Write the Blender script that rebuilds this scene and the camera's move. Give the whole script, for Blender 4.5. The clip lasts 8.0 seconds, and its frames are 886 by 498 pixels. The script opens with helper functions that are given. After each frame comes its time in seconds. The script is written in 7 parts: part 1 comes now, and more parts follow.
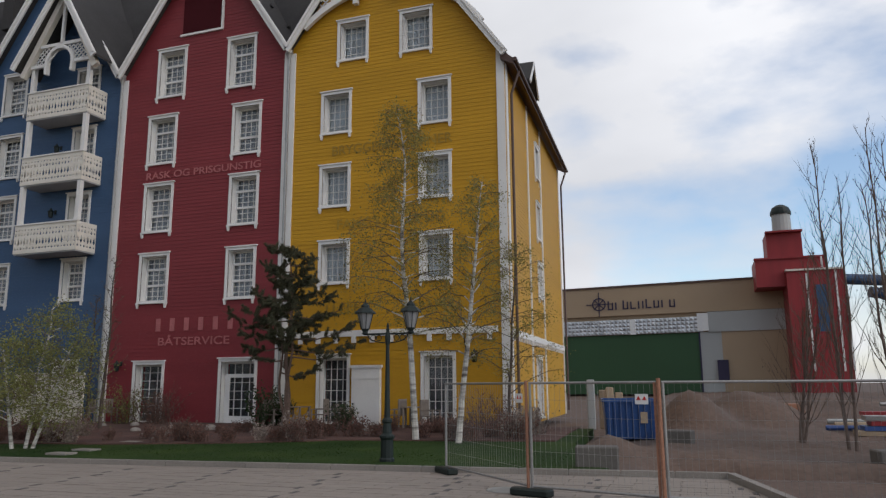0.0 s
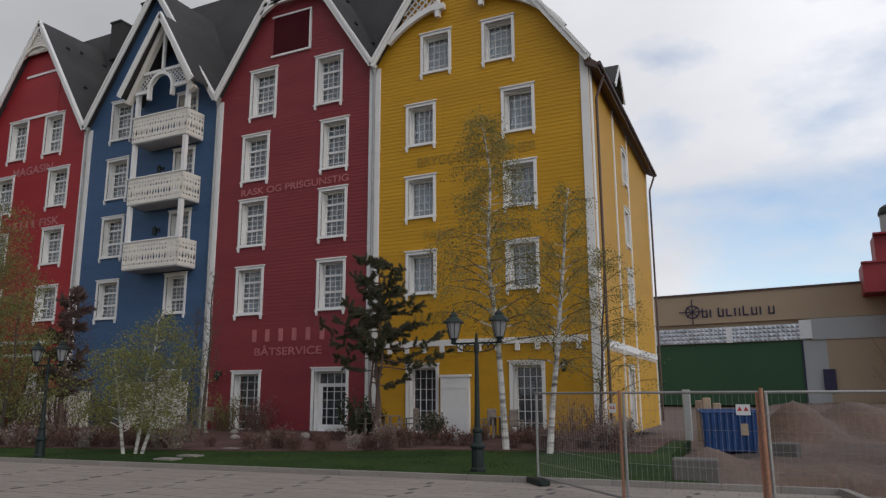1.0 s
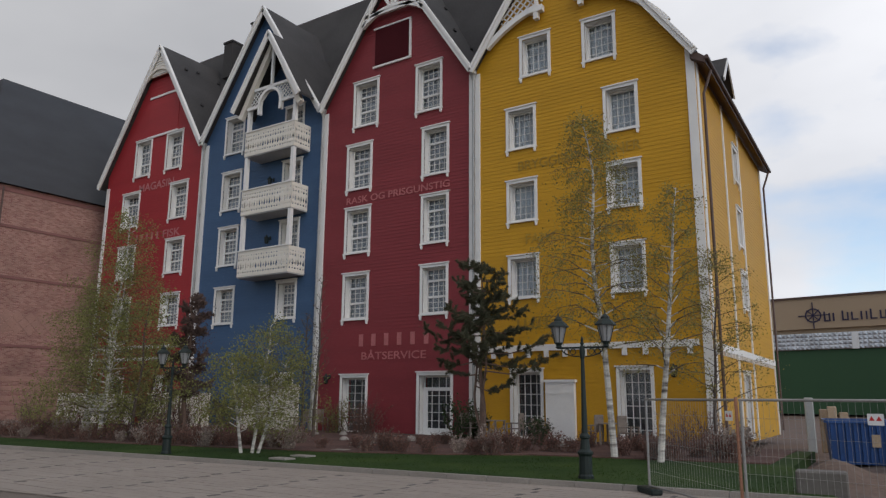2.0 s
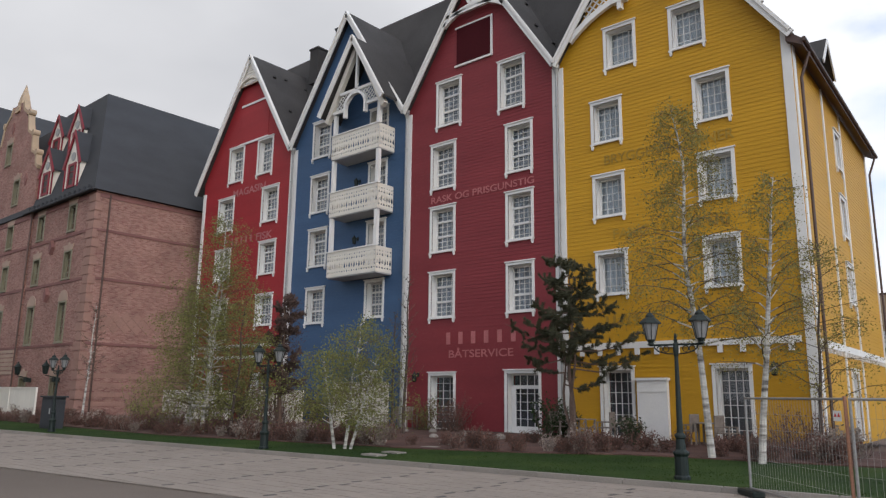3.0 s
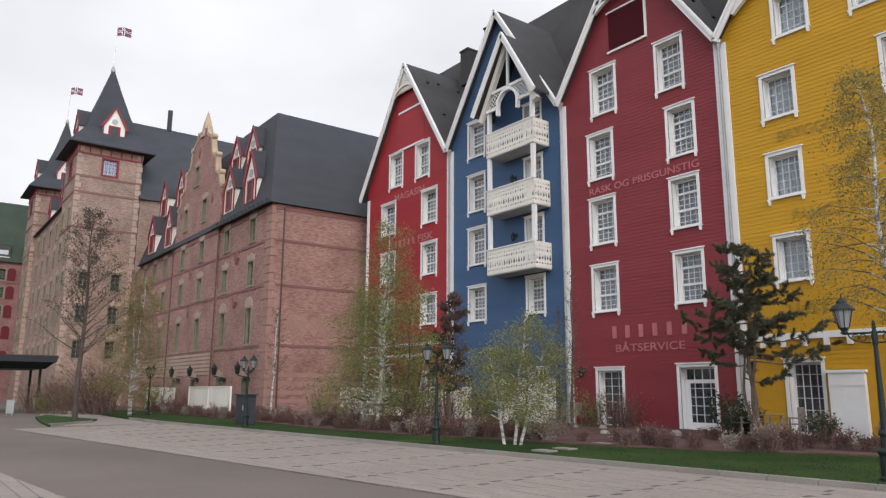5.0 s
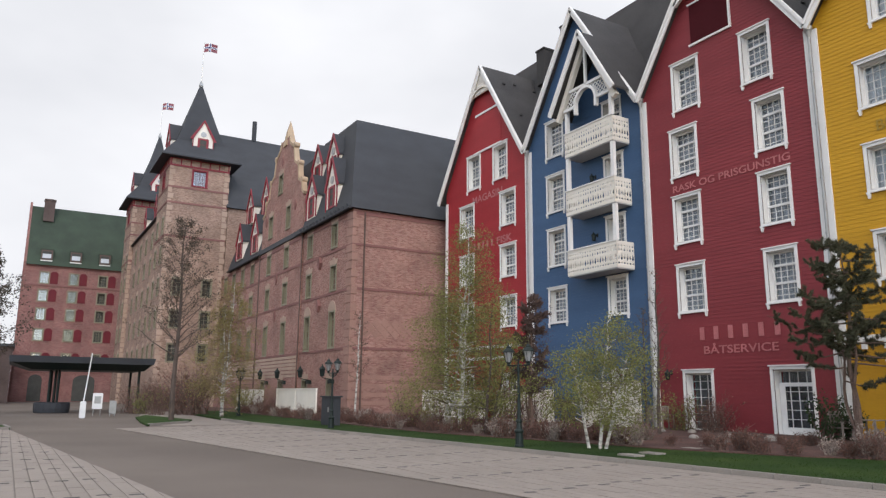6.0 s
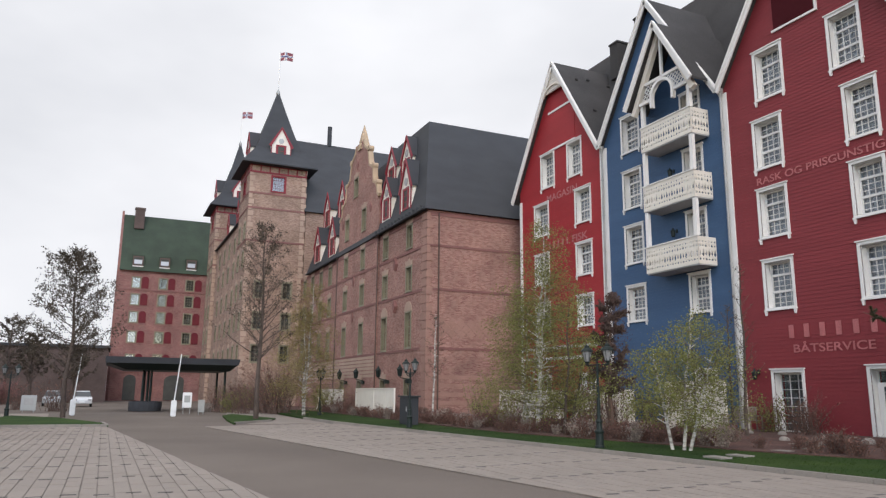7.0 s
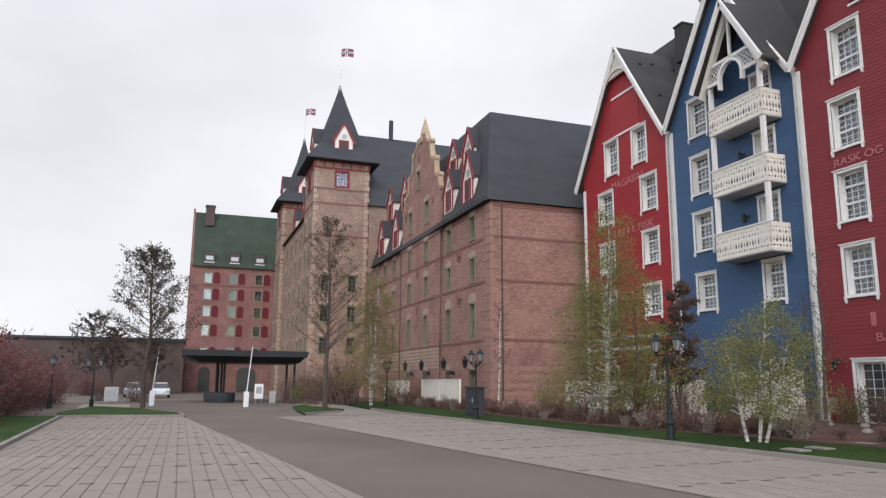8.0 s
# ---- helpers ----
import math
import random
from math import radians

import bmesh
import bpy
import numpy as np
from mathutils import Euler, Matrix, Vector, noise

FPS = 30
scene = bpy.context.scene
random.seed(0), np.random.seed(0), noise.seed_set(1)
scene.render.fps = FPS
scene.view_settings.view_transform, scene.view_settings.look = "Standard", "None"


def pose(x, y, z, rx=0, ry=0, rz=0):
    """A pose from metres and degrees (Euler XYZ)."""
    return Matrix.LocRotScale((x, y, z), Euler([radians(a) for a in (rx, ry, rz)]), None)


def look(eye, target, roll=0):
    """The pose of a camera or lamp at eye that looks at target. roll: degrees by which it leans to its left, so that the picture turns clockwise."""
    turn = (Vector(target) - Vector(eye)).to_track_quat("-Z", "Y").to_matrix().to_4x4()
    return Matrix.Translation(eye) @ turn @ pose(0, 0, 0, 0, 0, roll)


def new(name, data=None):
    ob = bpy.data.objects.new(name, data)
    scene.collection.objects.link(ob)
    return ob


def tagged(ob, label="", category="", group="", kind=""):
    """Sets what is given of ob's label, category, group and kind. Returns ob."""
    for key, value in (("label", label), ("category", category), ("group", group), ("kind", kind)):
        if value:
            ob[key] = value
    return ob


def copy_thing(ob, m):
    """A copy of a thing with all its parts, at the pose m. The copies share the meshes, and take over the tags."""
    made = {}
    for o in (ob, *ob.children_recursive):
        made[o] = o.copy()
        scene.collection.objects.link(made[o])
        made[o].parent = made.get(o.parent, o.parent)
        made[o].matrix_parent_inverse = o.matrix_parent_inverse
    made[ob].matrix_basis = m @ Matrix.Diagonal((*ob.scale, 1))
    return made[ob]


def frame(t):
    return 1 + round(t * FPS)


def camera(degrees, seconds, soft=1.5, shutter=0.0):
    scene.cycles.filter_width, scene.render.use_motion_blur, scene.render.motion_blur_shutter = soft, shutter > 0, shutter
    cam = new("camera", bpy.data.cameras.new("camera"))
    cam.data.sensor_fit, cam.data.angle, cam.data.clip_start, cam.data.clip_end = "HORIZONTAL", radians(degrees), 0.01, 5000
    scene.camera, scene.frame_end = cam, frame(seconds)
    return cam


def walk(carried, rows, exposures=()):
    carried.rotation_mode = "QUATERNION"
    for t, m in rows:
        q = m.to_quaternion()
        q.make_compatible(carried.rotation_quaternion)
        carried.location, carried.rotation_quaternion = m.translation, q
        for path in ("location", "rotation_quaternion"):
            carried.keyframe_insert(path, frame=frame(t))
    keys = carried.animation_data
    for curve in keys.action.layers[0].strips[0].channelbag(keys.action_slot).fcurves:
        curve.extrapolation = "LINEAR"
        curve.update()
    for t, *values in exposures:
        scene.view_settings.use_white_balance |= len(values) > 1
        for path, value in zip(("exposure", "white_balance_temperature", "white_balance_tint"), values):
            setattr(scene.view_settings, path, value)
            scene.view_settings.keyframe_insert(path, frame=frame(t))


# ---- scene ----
cam = camera(62.48, 8.0, soft=1.3)
PATH = [
    # seconds, yaw, pitch, lean, x, y, z
    (0.0, 19.14, 10.45, -0.41, 0.148, 0.024, 1.781),
    (0.5, 21.24, 10.81, -0.40, 0.130, 0.021, 1.777),
    (1.0, 25.94, 11.23, -0.24, 0.111, 0.018, 1.773),
    (1.5, 30.23, 11.51, 0.14, 0.093, 0.015, 1.769),
    (3.0, 40.78, 11.37, 0.68, 0.037, 0.006, 1.758),
    (3.5, 43.78, 11.24, 0.78, 0.019, 0.003, 1.754),
    (4.0, 46.79, 11.09, 0.88, 0.000, 0.000, 1.750),
    (4.5, 50.07, 11.00, 0.50, -0.019, -0.003, 1.746),
    (6.0, 59.66, 11.16, 0.44, -0.074, -0.012, 1.735),
    (6.5, 62.57, 11.26, 0.60, -0.093, -0.015, 1.731),
    (7.0, 65.58, 11.11, 0.54, -0.111, -0.018, 1.727),
    (7.5, 68.49, 10.66, 0.73, -0.130, -0.021, 1.723),
    (8.0, 70.58, 10.40, 0.43, -0.148, -0.024, 1.719),
]
walk(cam, [(t, pose(x, y, z, 90 + p, 0, w) @ pose(0, 0, 0, 0, 0, r)) for t, w, p, r, x, y, z in PATH],
     exposures=[(0.0, -1.15), (1.0, -1.15), (1.5, -1.14), (3.0, -0.66), (3.5, -0.36), (4.5, -0.25), (6.0, -0.27), (8.0, -0.28)])

# ---- sky and sun ----
world = bpy.data.worlds.new("overcast_sky")
scene.world = world
world.use_nodes = True
wn, wl = world.node_tree.nodes, world.node_tree.links
wn.clear()
w_out = wn.new("ShaderNodeOutputWorld")
w_bg = wn.new("ShaderNodeBackground")
w_sky = wn.new("ShaderNodeTexSky")
w_sky.sky_type, w_sky.sun_disc = "NISHITA", False
w_sky.sun_elevation, w_sky.sun_rotation = radians(39), radians(111)
w_tc = wn.new("ShaderNodeTexCoord")
w_map = wn.new("ShaderNodeMapping")
w_map.inputs["Scale"].default_value = (1.0, 1.0, 2.2)
w_noise = wn.new("ShaderNodeTexNoise")
w_noise.inputs["Scale"].default_value, w_noise.inputs["Detail"].default_value = 2.6, 8.0
w_noise.inputs["Roughness"].default_value = 0.52
w_sep = wn.new("ShaderNodeSeparateXYZ")
w_side = wn.new("ShaderNodeMath")            # thinner cloud towards +x, where blue shows
w_side.operation, w_side.inputs[1].default_value, w_side.inputs[2].default_value = "MULTIPLY_ADD", -0.40, -0.53
w_high = wn.new("ShaderNodeValToRGB")        # thinnest cloud at middle height
w_high.color_ramp.elements[0].position, w_high.color_ramp.elements[0].color = 0.06, (.62, .62, .62, 1)
w_high.color_ramp.elements[1].position, w_high.color_ramp.elements[1].color = 0.48, (.64, .64, .64, 1)
w_gap = w_high.color_ramp.elements.new(0.25)
w_gap.color = (.44, .44, .44, 1)
w_sum = wn.new("ShaderNodeMath")
w_sum.operation = "ADD"
w_add = wn.new("ShaderNodeMath")
w_add.operation = "ADD"
w_ramp = wn.new("ShaderNodeValToRGB")
w_ramp.color_ramp.elements[0].position, w_ramp.color_ramp.elements[1].position = 0.36, 0.56
w_skyx = wn.new("ShaderNodeMixRGB")
w_skyx.blend_type, w_skyx.inputs[0].default_value = "MULTIPLY", 1.0
w_skyx.inputs[2].default_value = (0.40, 0.40, 0.40, 1)
w_cl = wn.new("ShaderNodeValToRGB")          # cloud body, grey to white
w_cl.color_ramp.elements[0].position, w_cl.color_ramp.elements[0].color = 0.35, (1.17, 1.18, 1.23, 1)
w_cl.color_ramp.elements[1].position, w_cl.color_ramp.elements[1].color = 0.68, (0.85, 0.87, 0.93, 1)
w_noise2 = wn.new("ShaderNodeTexNoise")
w_noise2.inputs["Scale"].default_value, w_noise2.inputs["Detail"].default_value = 1.5, 5.0
w_zen = wn.new("ShaderNodeMapRange")         # an overcast sky is brightest overhead
w_zen.inputs[1].default_value, w_zen.inputs[2].default_value = 0.45, 1.0
w_zen.inputs[3].default_value, w_zen.inputs[4].default_value = 1.0, 1.35
w_clz = wn.new("ShaderNodeMixRGB")
w_clz.blend_type, w_clz.inputs[0].default_value = "MULTIPLY", 1.0
w_glow = wn.new("ShaderNodeMapRange")        # the cloud is brightest round the hidden sun
w_dot = wn.new("ShaderNodeVectorMath")
w_dot.operation, w_dot.inputs[1].default_value = "DOT_PRODUCT", (0.30, 0.92, 0.26)
w_glow.inputs[1].default_value, w_glow.inputs[2].default_value = 0.50, 0.97
w_glow.inputs[3].default_value, w_glow.inputs[4].default_value = 1.0, 1.92
w_clg = wn.new("ShaderNodeMixRGB")
w_clg.blend_type, w_clg.inputs[0].default_value = "MULTIPLY", 1.0
w_mix = wn.new("ShaderNodeMixRGB")
for a, b in ((w_tc.outputs["Generated"], w_map.inputs[0]), (w_map.outputs[0], w_noise.inputs[0]), (w_map.outputs[0], w_noise2.inputs[0]),
             (w_tc.outputs["Generated"], w_sep.inputs[0]), (w_sep.outputs[0], w_side.inputs[0]), (w_noise.outputs[0], w_add.inputs[0]),
             (w_side.outputs[0], w_sum.inputs[0]), (w_sep.outputs[2], w_high.inputs[0]), (w_high.outputs[0], w_sum.inputs[1]), (w_sum.outputs[0], w_add.inputs[1]), (w_add.outputs[0], w_ramp.inputs[0]), (w_sky.outputs[0], w_skyx.inputs[1]),
             (w_noise2.outputs[0], w_cl.inputs[0]), (w_sep.outputs[2], w_zen.inputs[0]), (w_cl.outputs[0], w_clz.inputs[1]),
             (w_zen.outputs[0], w_clz.inputs[2]), (w_ramp.outputs[0], w_mix.inputs[0]), (w_skyx.outputs[0], w_mix.inputs[1]),
             (w_tc.outputs["Generated"], w_dot.inputs[0]), (w_dot.outputs["Value"], w_glow.inputs[0]), (w_clz.outputs[0], w_clg.inputs[1]), (w_glow.outputs[0], w_clg.inputs[2]), (w_clg.outputs[0], w_mix.inputs[2]), (w_mix.outputs[0], w_bg.inputs[0]), (w_bg.outputs[0], w_out.inputs[0])):
    wl.new(a, b)
w_bg.inputs[1].default_value = 1.0
sun = new("sun", bpy.data.lights.new("sun", "SUN"))
sun.data.energy, sun.data.angle, sun.data.color = 0.95, radians(30), (1.0, 0.93, 0.85)
sun.matrix_world = look((52, -20, 45), (0, 0, 0))

# ---- materials ----
def material(name, colour, rough=0.7, vary=0.12, grain=40.0, patch=0.7, bump=0.15, metal=0.0, spec=0.4, tint=None, stretch=(1, 1, 1), island=0.0, obrand=0.0):
    """A surface with fine grain and broad stains, at world size. tint: a second colour for the stains."""
    m = bpy.data.materials.new(name)
    m.use_nodes = True
    n, l = m.node_tree.nodes, m.node_tree.links
    p = n["Principled BSDF"]
    p.inputs["Roughness"].default_value, p.inputs["Metallic"].default_value = rough, metal
    p.inputs["Specular IOR Level"].default_value = spec
    geo = n.new("ShaderNodeNewGeometry")
    mp = n.new("ShaderNodeMapping")
    mp.inputs["Scale"].default_value = stretch
    l.new(geo.outputs["Position"], mp.inputs[0])
    fine, broad = n.new("ShaderNodeTexNoise"), n.new("ShaderNodeTexNoise")
    fine.inputs["Scale"].default_value, fine.inputs["Detail"].default_value = grain, 4
    broad.inputs["Scale"].default_value, broad.inputs["Detail"].default_value = patch, 6
    l.new(mp.outputs[0], fine.inputs[0]), l.new(mp.outputs[0], broad.inputs[0])
    add = n.new("ShaderNodeMath")
    add.operation = "ADD"
    l.new(fine.outputs[0], add.inputs[0]), l.new(broad.outputs[0], add.inputs[1])
    rng = n.new("ShaderNodeMapRange")
    rng.inputs[1].default_value, rng.inputs[2].default_value = 0.6, 1.4
    rng.inputs[3].default_value, rng.inputs[4].default_value = 1 - vary * 1.6, 1 + vary * 1.6
    l.new(add.outputs[0], rng.inputs[0])
    last = rng.outputs[0]
    for use, node, out in ((island, "ShaderNodeNewGeometry", "Random Per Island"), (obrand, "ShaderNodeObjectInfo", "Random")):
        if use:
            src, r2, mul = n.new(node), n.new("ShaderNodeMapRange"), n.new("ShaderNodeMath")
            r2.inputs[3].default_value, r2.inputs[4].default_value = 1 - use, 1 + use
            mul.operation = "MULTIPLY"
            l.new(src.outputs[out], r2.inputs[0]), l.new(r2.outputs[0], mul.inputs[0]), l.new(last, mul.inputs[1])
            last = mul.outputs[0]
    col = n.new("ShaderNodeMixRGB")
    col.inputs[1].default_value, col.inputs[2].default_value = (*colour, 1), (*(tint or colour), 1)
    stain = n.new("ShaderNodeMapRange")
    stain.inputs[1].default_value, stain.inputs[2].default_value = 0.42, 0.66
    l.new(broad.outputs[0], stain.inputs[0]), l.new(stain.outputs[0], col.inputs[0])
    mult = n.new("ShaderNodeMixRGB")
    mult.blend_type, mult.inputs[0].default_value = "MULTIPLY", 1.0
    l.new(col.outputs[0], mult.inputs[1]), l.new(last, mult.inputs[2])
    l.new(mult.outputs[0], p.inputs["Base Color"])
    if bump:
        b = n.new("ShaderNodeBump")
        b.inputs["Strength"].default_value, b.inputs["Distance"].default_value = bump, 0.02
        l.new(fine.outputs[0], b.inputs["Height"]), l.new(b.outputs[0], p.inputs["Normal"])
    return m


def brick_material(name, c1, c2, mortar, bw=0.25, bh=0.075, vary=0.25):
    """Coursed brickwork at true size on upright walls that stand along x or y."""
    m = material(name, c1, 0.9, vary, 30, 0.5, 0.0)
    n, l = m.node_tree.nodes, m.node_tree.links
    p = n["Principled BSDF"]
    geo = n.new("ShaderNodeNewGeometry")
    sep, add, com = n.new("ShaderNodeSeparateXYZ"), n.new("ShaderNodeMath"), n.new("ShaderNodeCombineXYZ")
    add.operation = "ADD"
    l.new(geo.outputs["Position"], sep.inputs[0]), l.new(sep.outputs[0], add.inputs[0]), l.new(sep.outputs[1], add.inputs[1])
    l.new(add.outputs[0], com.inputs[0]), l.new(sep.outputs[2], com.inputs[1])
    br = n.new("ShaderNodeTexBrick")
    br.inputs["Color1"].default_value, br.inputs["Color2"].default_value, br.inputs["Mortar"].default_value = (*c1, 1), (*c2, 1), (*mortar, 1)
    br.inputs["Scale"].default_value, br.inputs["Mortar Size"].default_value = 1.0, 0.008
    br.inputs["Brick Width"].default_value, br.inputs["Row Height"].default_value = bw, bh
    l.new(com.outputs[0], br.inputs[0])
    for k in n:
        if k.type == "MIX_RGB" and k.blend_type == "MULTIPLY":
            l.new(br.outputs[0], k.inputs[1])
    b = n.new("ShaderNodeBump")
    b.inputs["Strength"].default_value, b.inputs["Distance"].default_value, b.invert = 0.5, 0.01, True
    l.new(br.outputs[1], b.inputs["Height"]), l.new(b.outputs[0], p.inputs["Normal"])
    return m


def glass_material(name, tint=(0.9, 0.94, 0.95)):
    m = bpy.data.materials.new(name)
    m.use_nodes = True
    p = m.node_tree.nodes["Principled BSDF"]
    p.inputs["Base Color"].default_value = (*tint, 1)
    p.inputs["Roughness"].default_value, p.inputs["Transmission Weight"].default_value, p.inputs["IOR"].default_value = 0.02, 1.0, 1.45
    return m


M_RED = material("red_boards", (0.205, 0.033, 0.039), 0.55, 0.10, 25, 0.6, 0.1, spec=0.22, stretch=(0.3, 0.3, 2))
M_REDB = material("bright_red_boards", (0.315, 0.029, 0.034), 0.55, 0.10, 25, 0.6, 0.1, spec=0.22, stretch=(0.3, 0.3, 2))
M_BLUE = material("blue_boards", (0.055, 0.104, 0.190), 0.6, 0.10, 25, 0.6, 0.1, spec=0.22, stretch=(0.3, 0.3, 2))
M_YEL = material("ochre_boards", (0.49, 0.258, 0.017), 0.55, 0.08, 25, 0.6, 0.1, spec=0.22, stretch=(0.3, 0.3, 2))
M_WHITE = material("white_paint", (0.72, 0.70, 0.67), 0.5, 0.05, 30, 1.2, 0.05)
M_CREAM = material("cream_paint", (0.70, 0.65, 0.57), 0.5, 0.05, 30, 1.2, 0.05)
M_HATCH = material("dark_red_shutter", (0.055, 0.008, 0.011), 0.85, 0.12, 25, 0.8, 0.05, spec=0.1)
M_ROOF = material("dark_shingle", (0.042, 0.039, 0.038), 0.85, 0.25, 18, 0.5, 0.4)
M_SLATE = material("slate_roof", (0.036, 0.038, 0.043), 0.75, 0.16, 14, 0.4, 0.3, stretch=(1, 1, 2.5))
M_GROOF = material("green_roof", (0.030, 0.045, 0.029), 0.8, 0.25, 12, 0.4, 0.3)
M_LEAD = material("zinc_pipe", (0.34, 0.34, 0.33), 0.45, 0.12, 30, 2, 0.05, metal=0.5)
M_DARK = material("dark_iron", (0.011, 0.018, 0.016), 0.5, 0.2, 60, 3, 0.1, spec=0.3)
# unlit room as a board colour, paled to imitate reflections in the low panes
M_INREFL = material("room_dark_with_reflection", (0.12, 0.125, 0.135), 0.9, 0.2, 5, 1, 0)
M_CURTAIN = material("white_curtain", (0.50, 0.53, 0.57), 0.9, 0.10, 12, 1.5, 0.1, stretch=(6, 6, 0.4))
M_NET = material("grey_net_curtain", (0.29, 0.31, 0.35), 0.9, 0.15, 12, 1.5, 0.1, stretch=(6, 6, 0.4))
M_GLASS = glass_material("window_glass")
M_BRICK = brick_material("pink_brick", (0.205, 0.086, 0.074), (0.335, 0.188, 0.152), (0.32, 0.222, 0.18))
M_BRICKY = brick_material("tan_brick", (0.185, 0.108, 0.084), (0.325, 0.218, 0.163), (0.30, 0.225, 0.178))
M_BRICKR = brick_material("red_brick", (0.17, 0.068, 0.062), (0.26, 0.12, 0.105), (0.23, 0.15, 0.13))
M_STONE = material("sandstone", (0.42, 0.31, 0.21), 0.85, 0.15, 18, 0.8, 0.3)
M_CRIMSON = material("crimson_trim", (0.20, 0.012, 0.022), 0.5, 0.1, 30, 1, 0.05)
M_ASPHALT = material("asphalt", (0.122, 0.098, 0.079), 0.9, 0.16, 55, 0.12, 0.35, tint=(0.136, 0.110, 0.090))
M_PAVE = material("pale_paving", (0.245, 0.207, 0.175), 0.9, 0.10, 40, 0.25, 0.25, obrand=0.05)
M_JOINT = material("joint_sand", (0.175, 0.150, 0.128), 0.95, 0.25, 30, 1, 0.3)
M_KERB = material("kerb_stone", (0.235, 0.21, 0.185), 0.9, 0.15, 40, 0.6, 0.3, obrand=0.08)
M_GRASS = material("grass", (0.022, 0.050, 0.009), 0.9, 0.3, 20, 0.4, 0.3, spec=0.15, tint=(0.032, 0.056, 0.011), island=0.2)
M_MULCH = material("bark_mulch", (0.085, 0.045, 0.036), 0.95, 0.4, 18, 0.7, 0.8)
M_SOIL = material("sandy_soil", (0.130, 0.084, 0.062), 0.95, 0.32, 6, 0.28, 0.9, tint=(0.068, 0.049, 0.040))


def leafy(m, share=0.45):
    """Lets light through a leaf material."""
    n, l = m.node_tree.nodes, m.node_tree.links
    p, o = n["Principled BSDF"], n["Material Output"]
    t, x = n.new("ShaderNodeBsdfTranslucent"), n.new("ShaderNodeMixShader")
    l.new(p.inputs["Base Color"].links[0].from_socket, t.inputs[0])
    x.inputs[0].default_value = share
    l.new(p.outputs[0], x.inputs[1]), l.new(t.outputs[0], x.inputs[2]), l.new(x.outputs[0], o.inputs[0])
    return m

# ---- mesh helpers ----
def part(name, bm, mat, parent=None, label="", m=None):
    """Links a bmesh, or a mesh that is already made, as one object under a thing or a part."""
    if isinstance(bm, bmesh.types.BMesh):
        me = bpy.data.meshes.new(name)
        bmesh.ops.recalc_face_normals(bm, faces=bm.faces[:])
        if len(bm.verts) < 3000:
            bmesh.ops.remove_doubles(bm, verts=bm.verts[:], dist=1e-4)
        bm.to_mesh(me)
        bm.free()
        me.materials.append(mat)
    else:
        me = bm
    ob = new(name, me)
    if m is not None:
        ob.matrix_basis = m
    if parent is not None:
        ob.parent = parent
    if label:
        tagged(ob, label)
    return ob


def thing(name, label, category, group="", kind="", at=(0, 0, 0)):
    e = new(name)
    e.location = at
    e.empty_display_size = 0.2
    return tagged(e, label, category, group, kind)


def hexa(bm, c):
    """A solid from eight corners: four below, four above, in the same order."""
    v = [bm.verts.new(p) for p in c]
    for f in ((3, 2, 1, 0), (4, 5, 6, 7), (0, 1, 5, 4), (1, 2, 6, 5), (2, 3, 7, 6), (3, 0, 4, 7)):
        bm.faces.new([v[i] for i in f])


def box(bm, x0, x1, y0, y1, z0, z1):
    hexa(bm, [(x0, y0, z0), (x1, y0, z0), (x1, y1, z0), (x0, y1, z0), (x0, y0, z1), (x1, y0, z1), (x1, y1, z1), (x0, y1, z1)])


def slab(bm, outline, y0, y1):
    """An outline in x and z, drawn out from y0 to y1."""
    a, b = [bm.verts.new((x, y0, z)) for x, z in outline], [bm.verts.new((x, y1, z)) for x, z in outline]
    bm.faces.new(a), bm.faces.new(b[::-1])
    for i in range(len(a)):
        j = (i + 1) % len(a)
        bm.faces.new((a[i], a[j], b[j], b[i]))


def strip(bm, line, wide, y0, y1, closed=False):
    """A flat board of that width along a line in x and z."""
    n = len(line)
    off = []
    for i in range(n):
        p, q = Vector(line[max(i - 1, 0)]), Vector(line[min(i + 1, n - 1)])
        d = (q - p).normalized()
        nrm = Vector((-d[1], d[0])) * wide / 2
        off.append((Vector(line[i]) + nrm, Vector(line[i]) - nrm))
    for i in range(n - 1):
        (a, b), (c, d) = off[i], off[i + 1]
        hexa(bm, [(a[0], y0, a[1]), (b[0], y0, b[1]), (b[0], y1, b[1]), (a[0], y1, a[1]),
                  (c[0], y0, c[1]), (d[0], y0, d[1]), (d[0], y1, d[1]), (c[0], y1, c[1])])


def ring(bm, o, i, y0, y1):
    """A flat frame between an outer and an inner rectangle (x0, x1, z0, z1)."""
    def four(r, y):
        return [bm.verts.new((x, y, z)) for x, z in ((r[0], r[2]), (r[1], r[2]), (r[1], r[3]), (r[0], r[3]))]
    a, b, c, d = four(o, y0), four(i, y0), four(o, y1), four(i, y1)
    for k in range(4):
        n = (k + 1) % 4
        bm.faces.new((a[k], a[n], b[n], b[k])), bm.faces.new((c[n], c[k], d[k], d[n]))
        bm.faces.new((a[n], a[k], c[k], c[n])), bm.faces.new((b[k], b[n], d[n], d[k]))


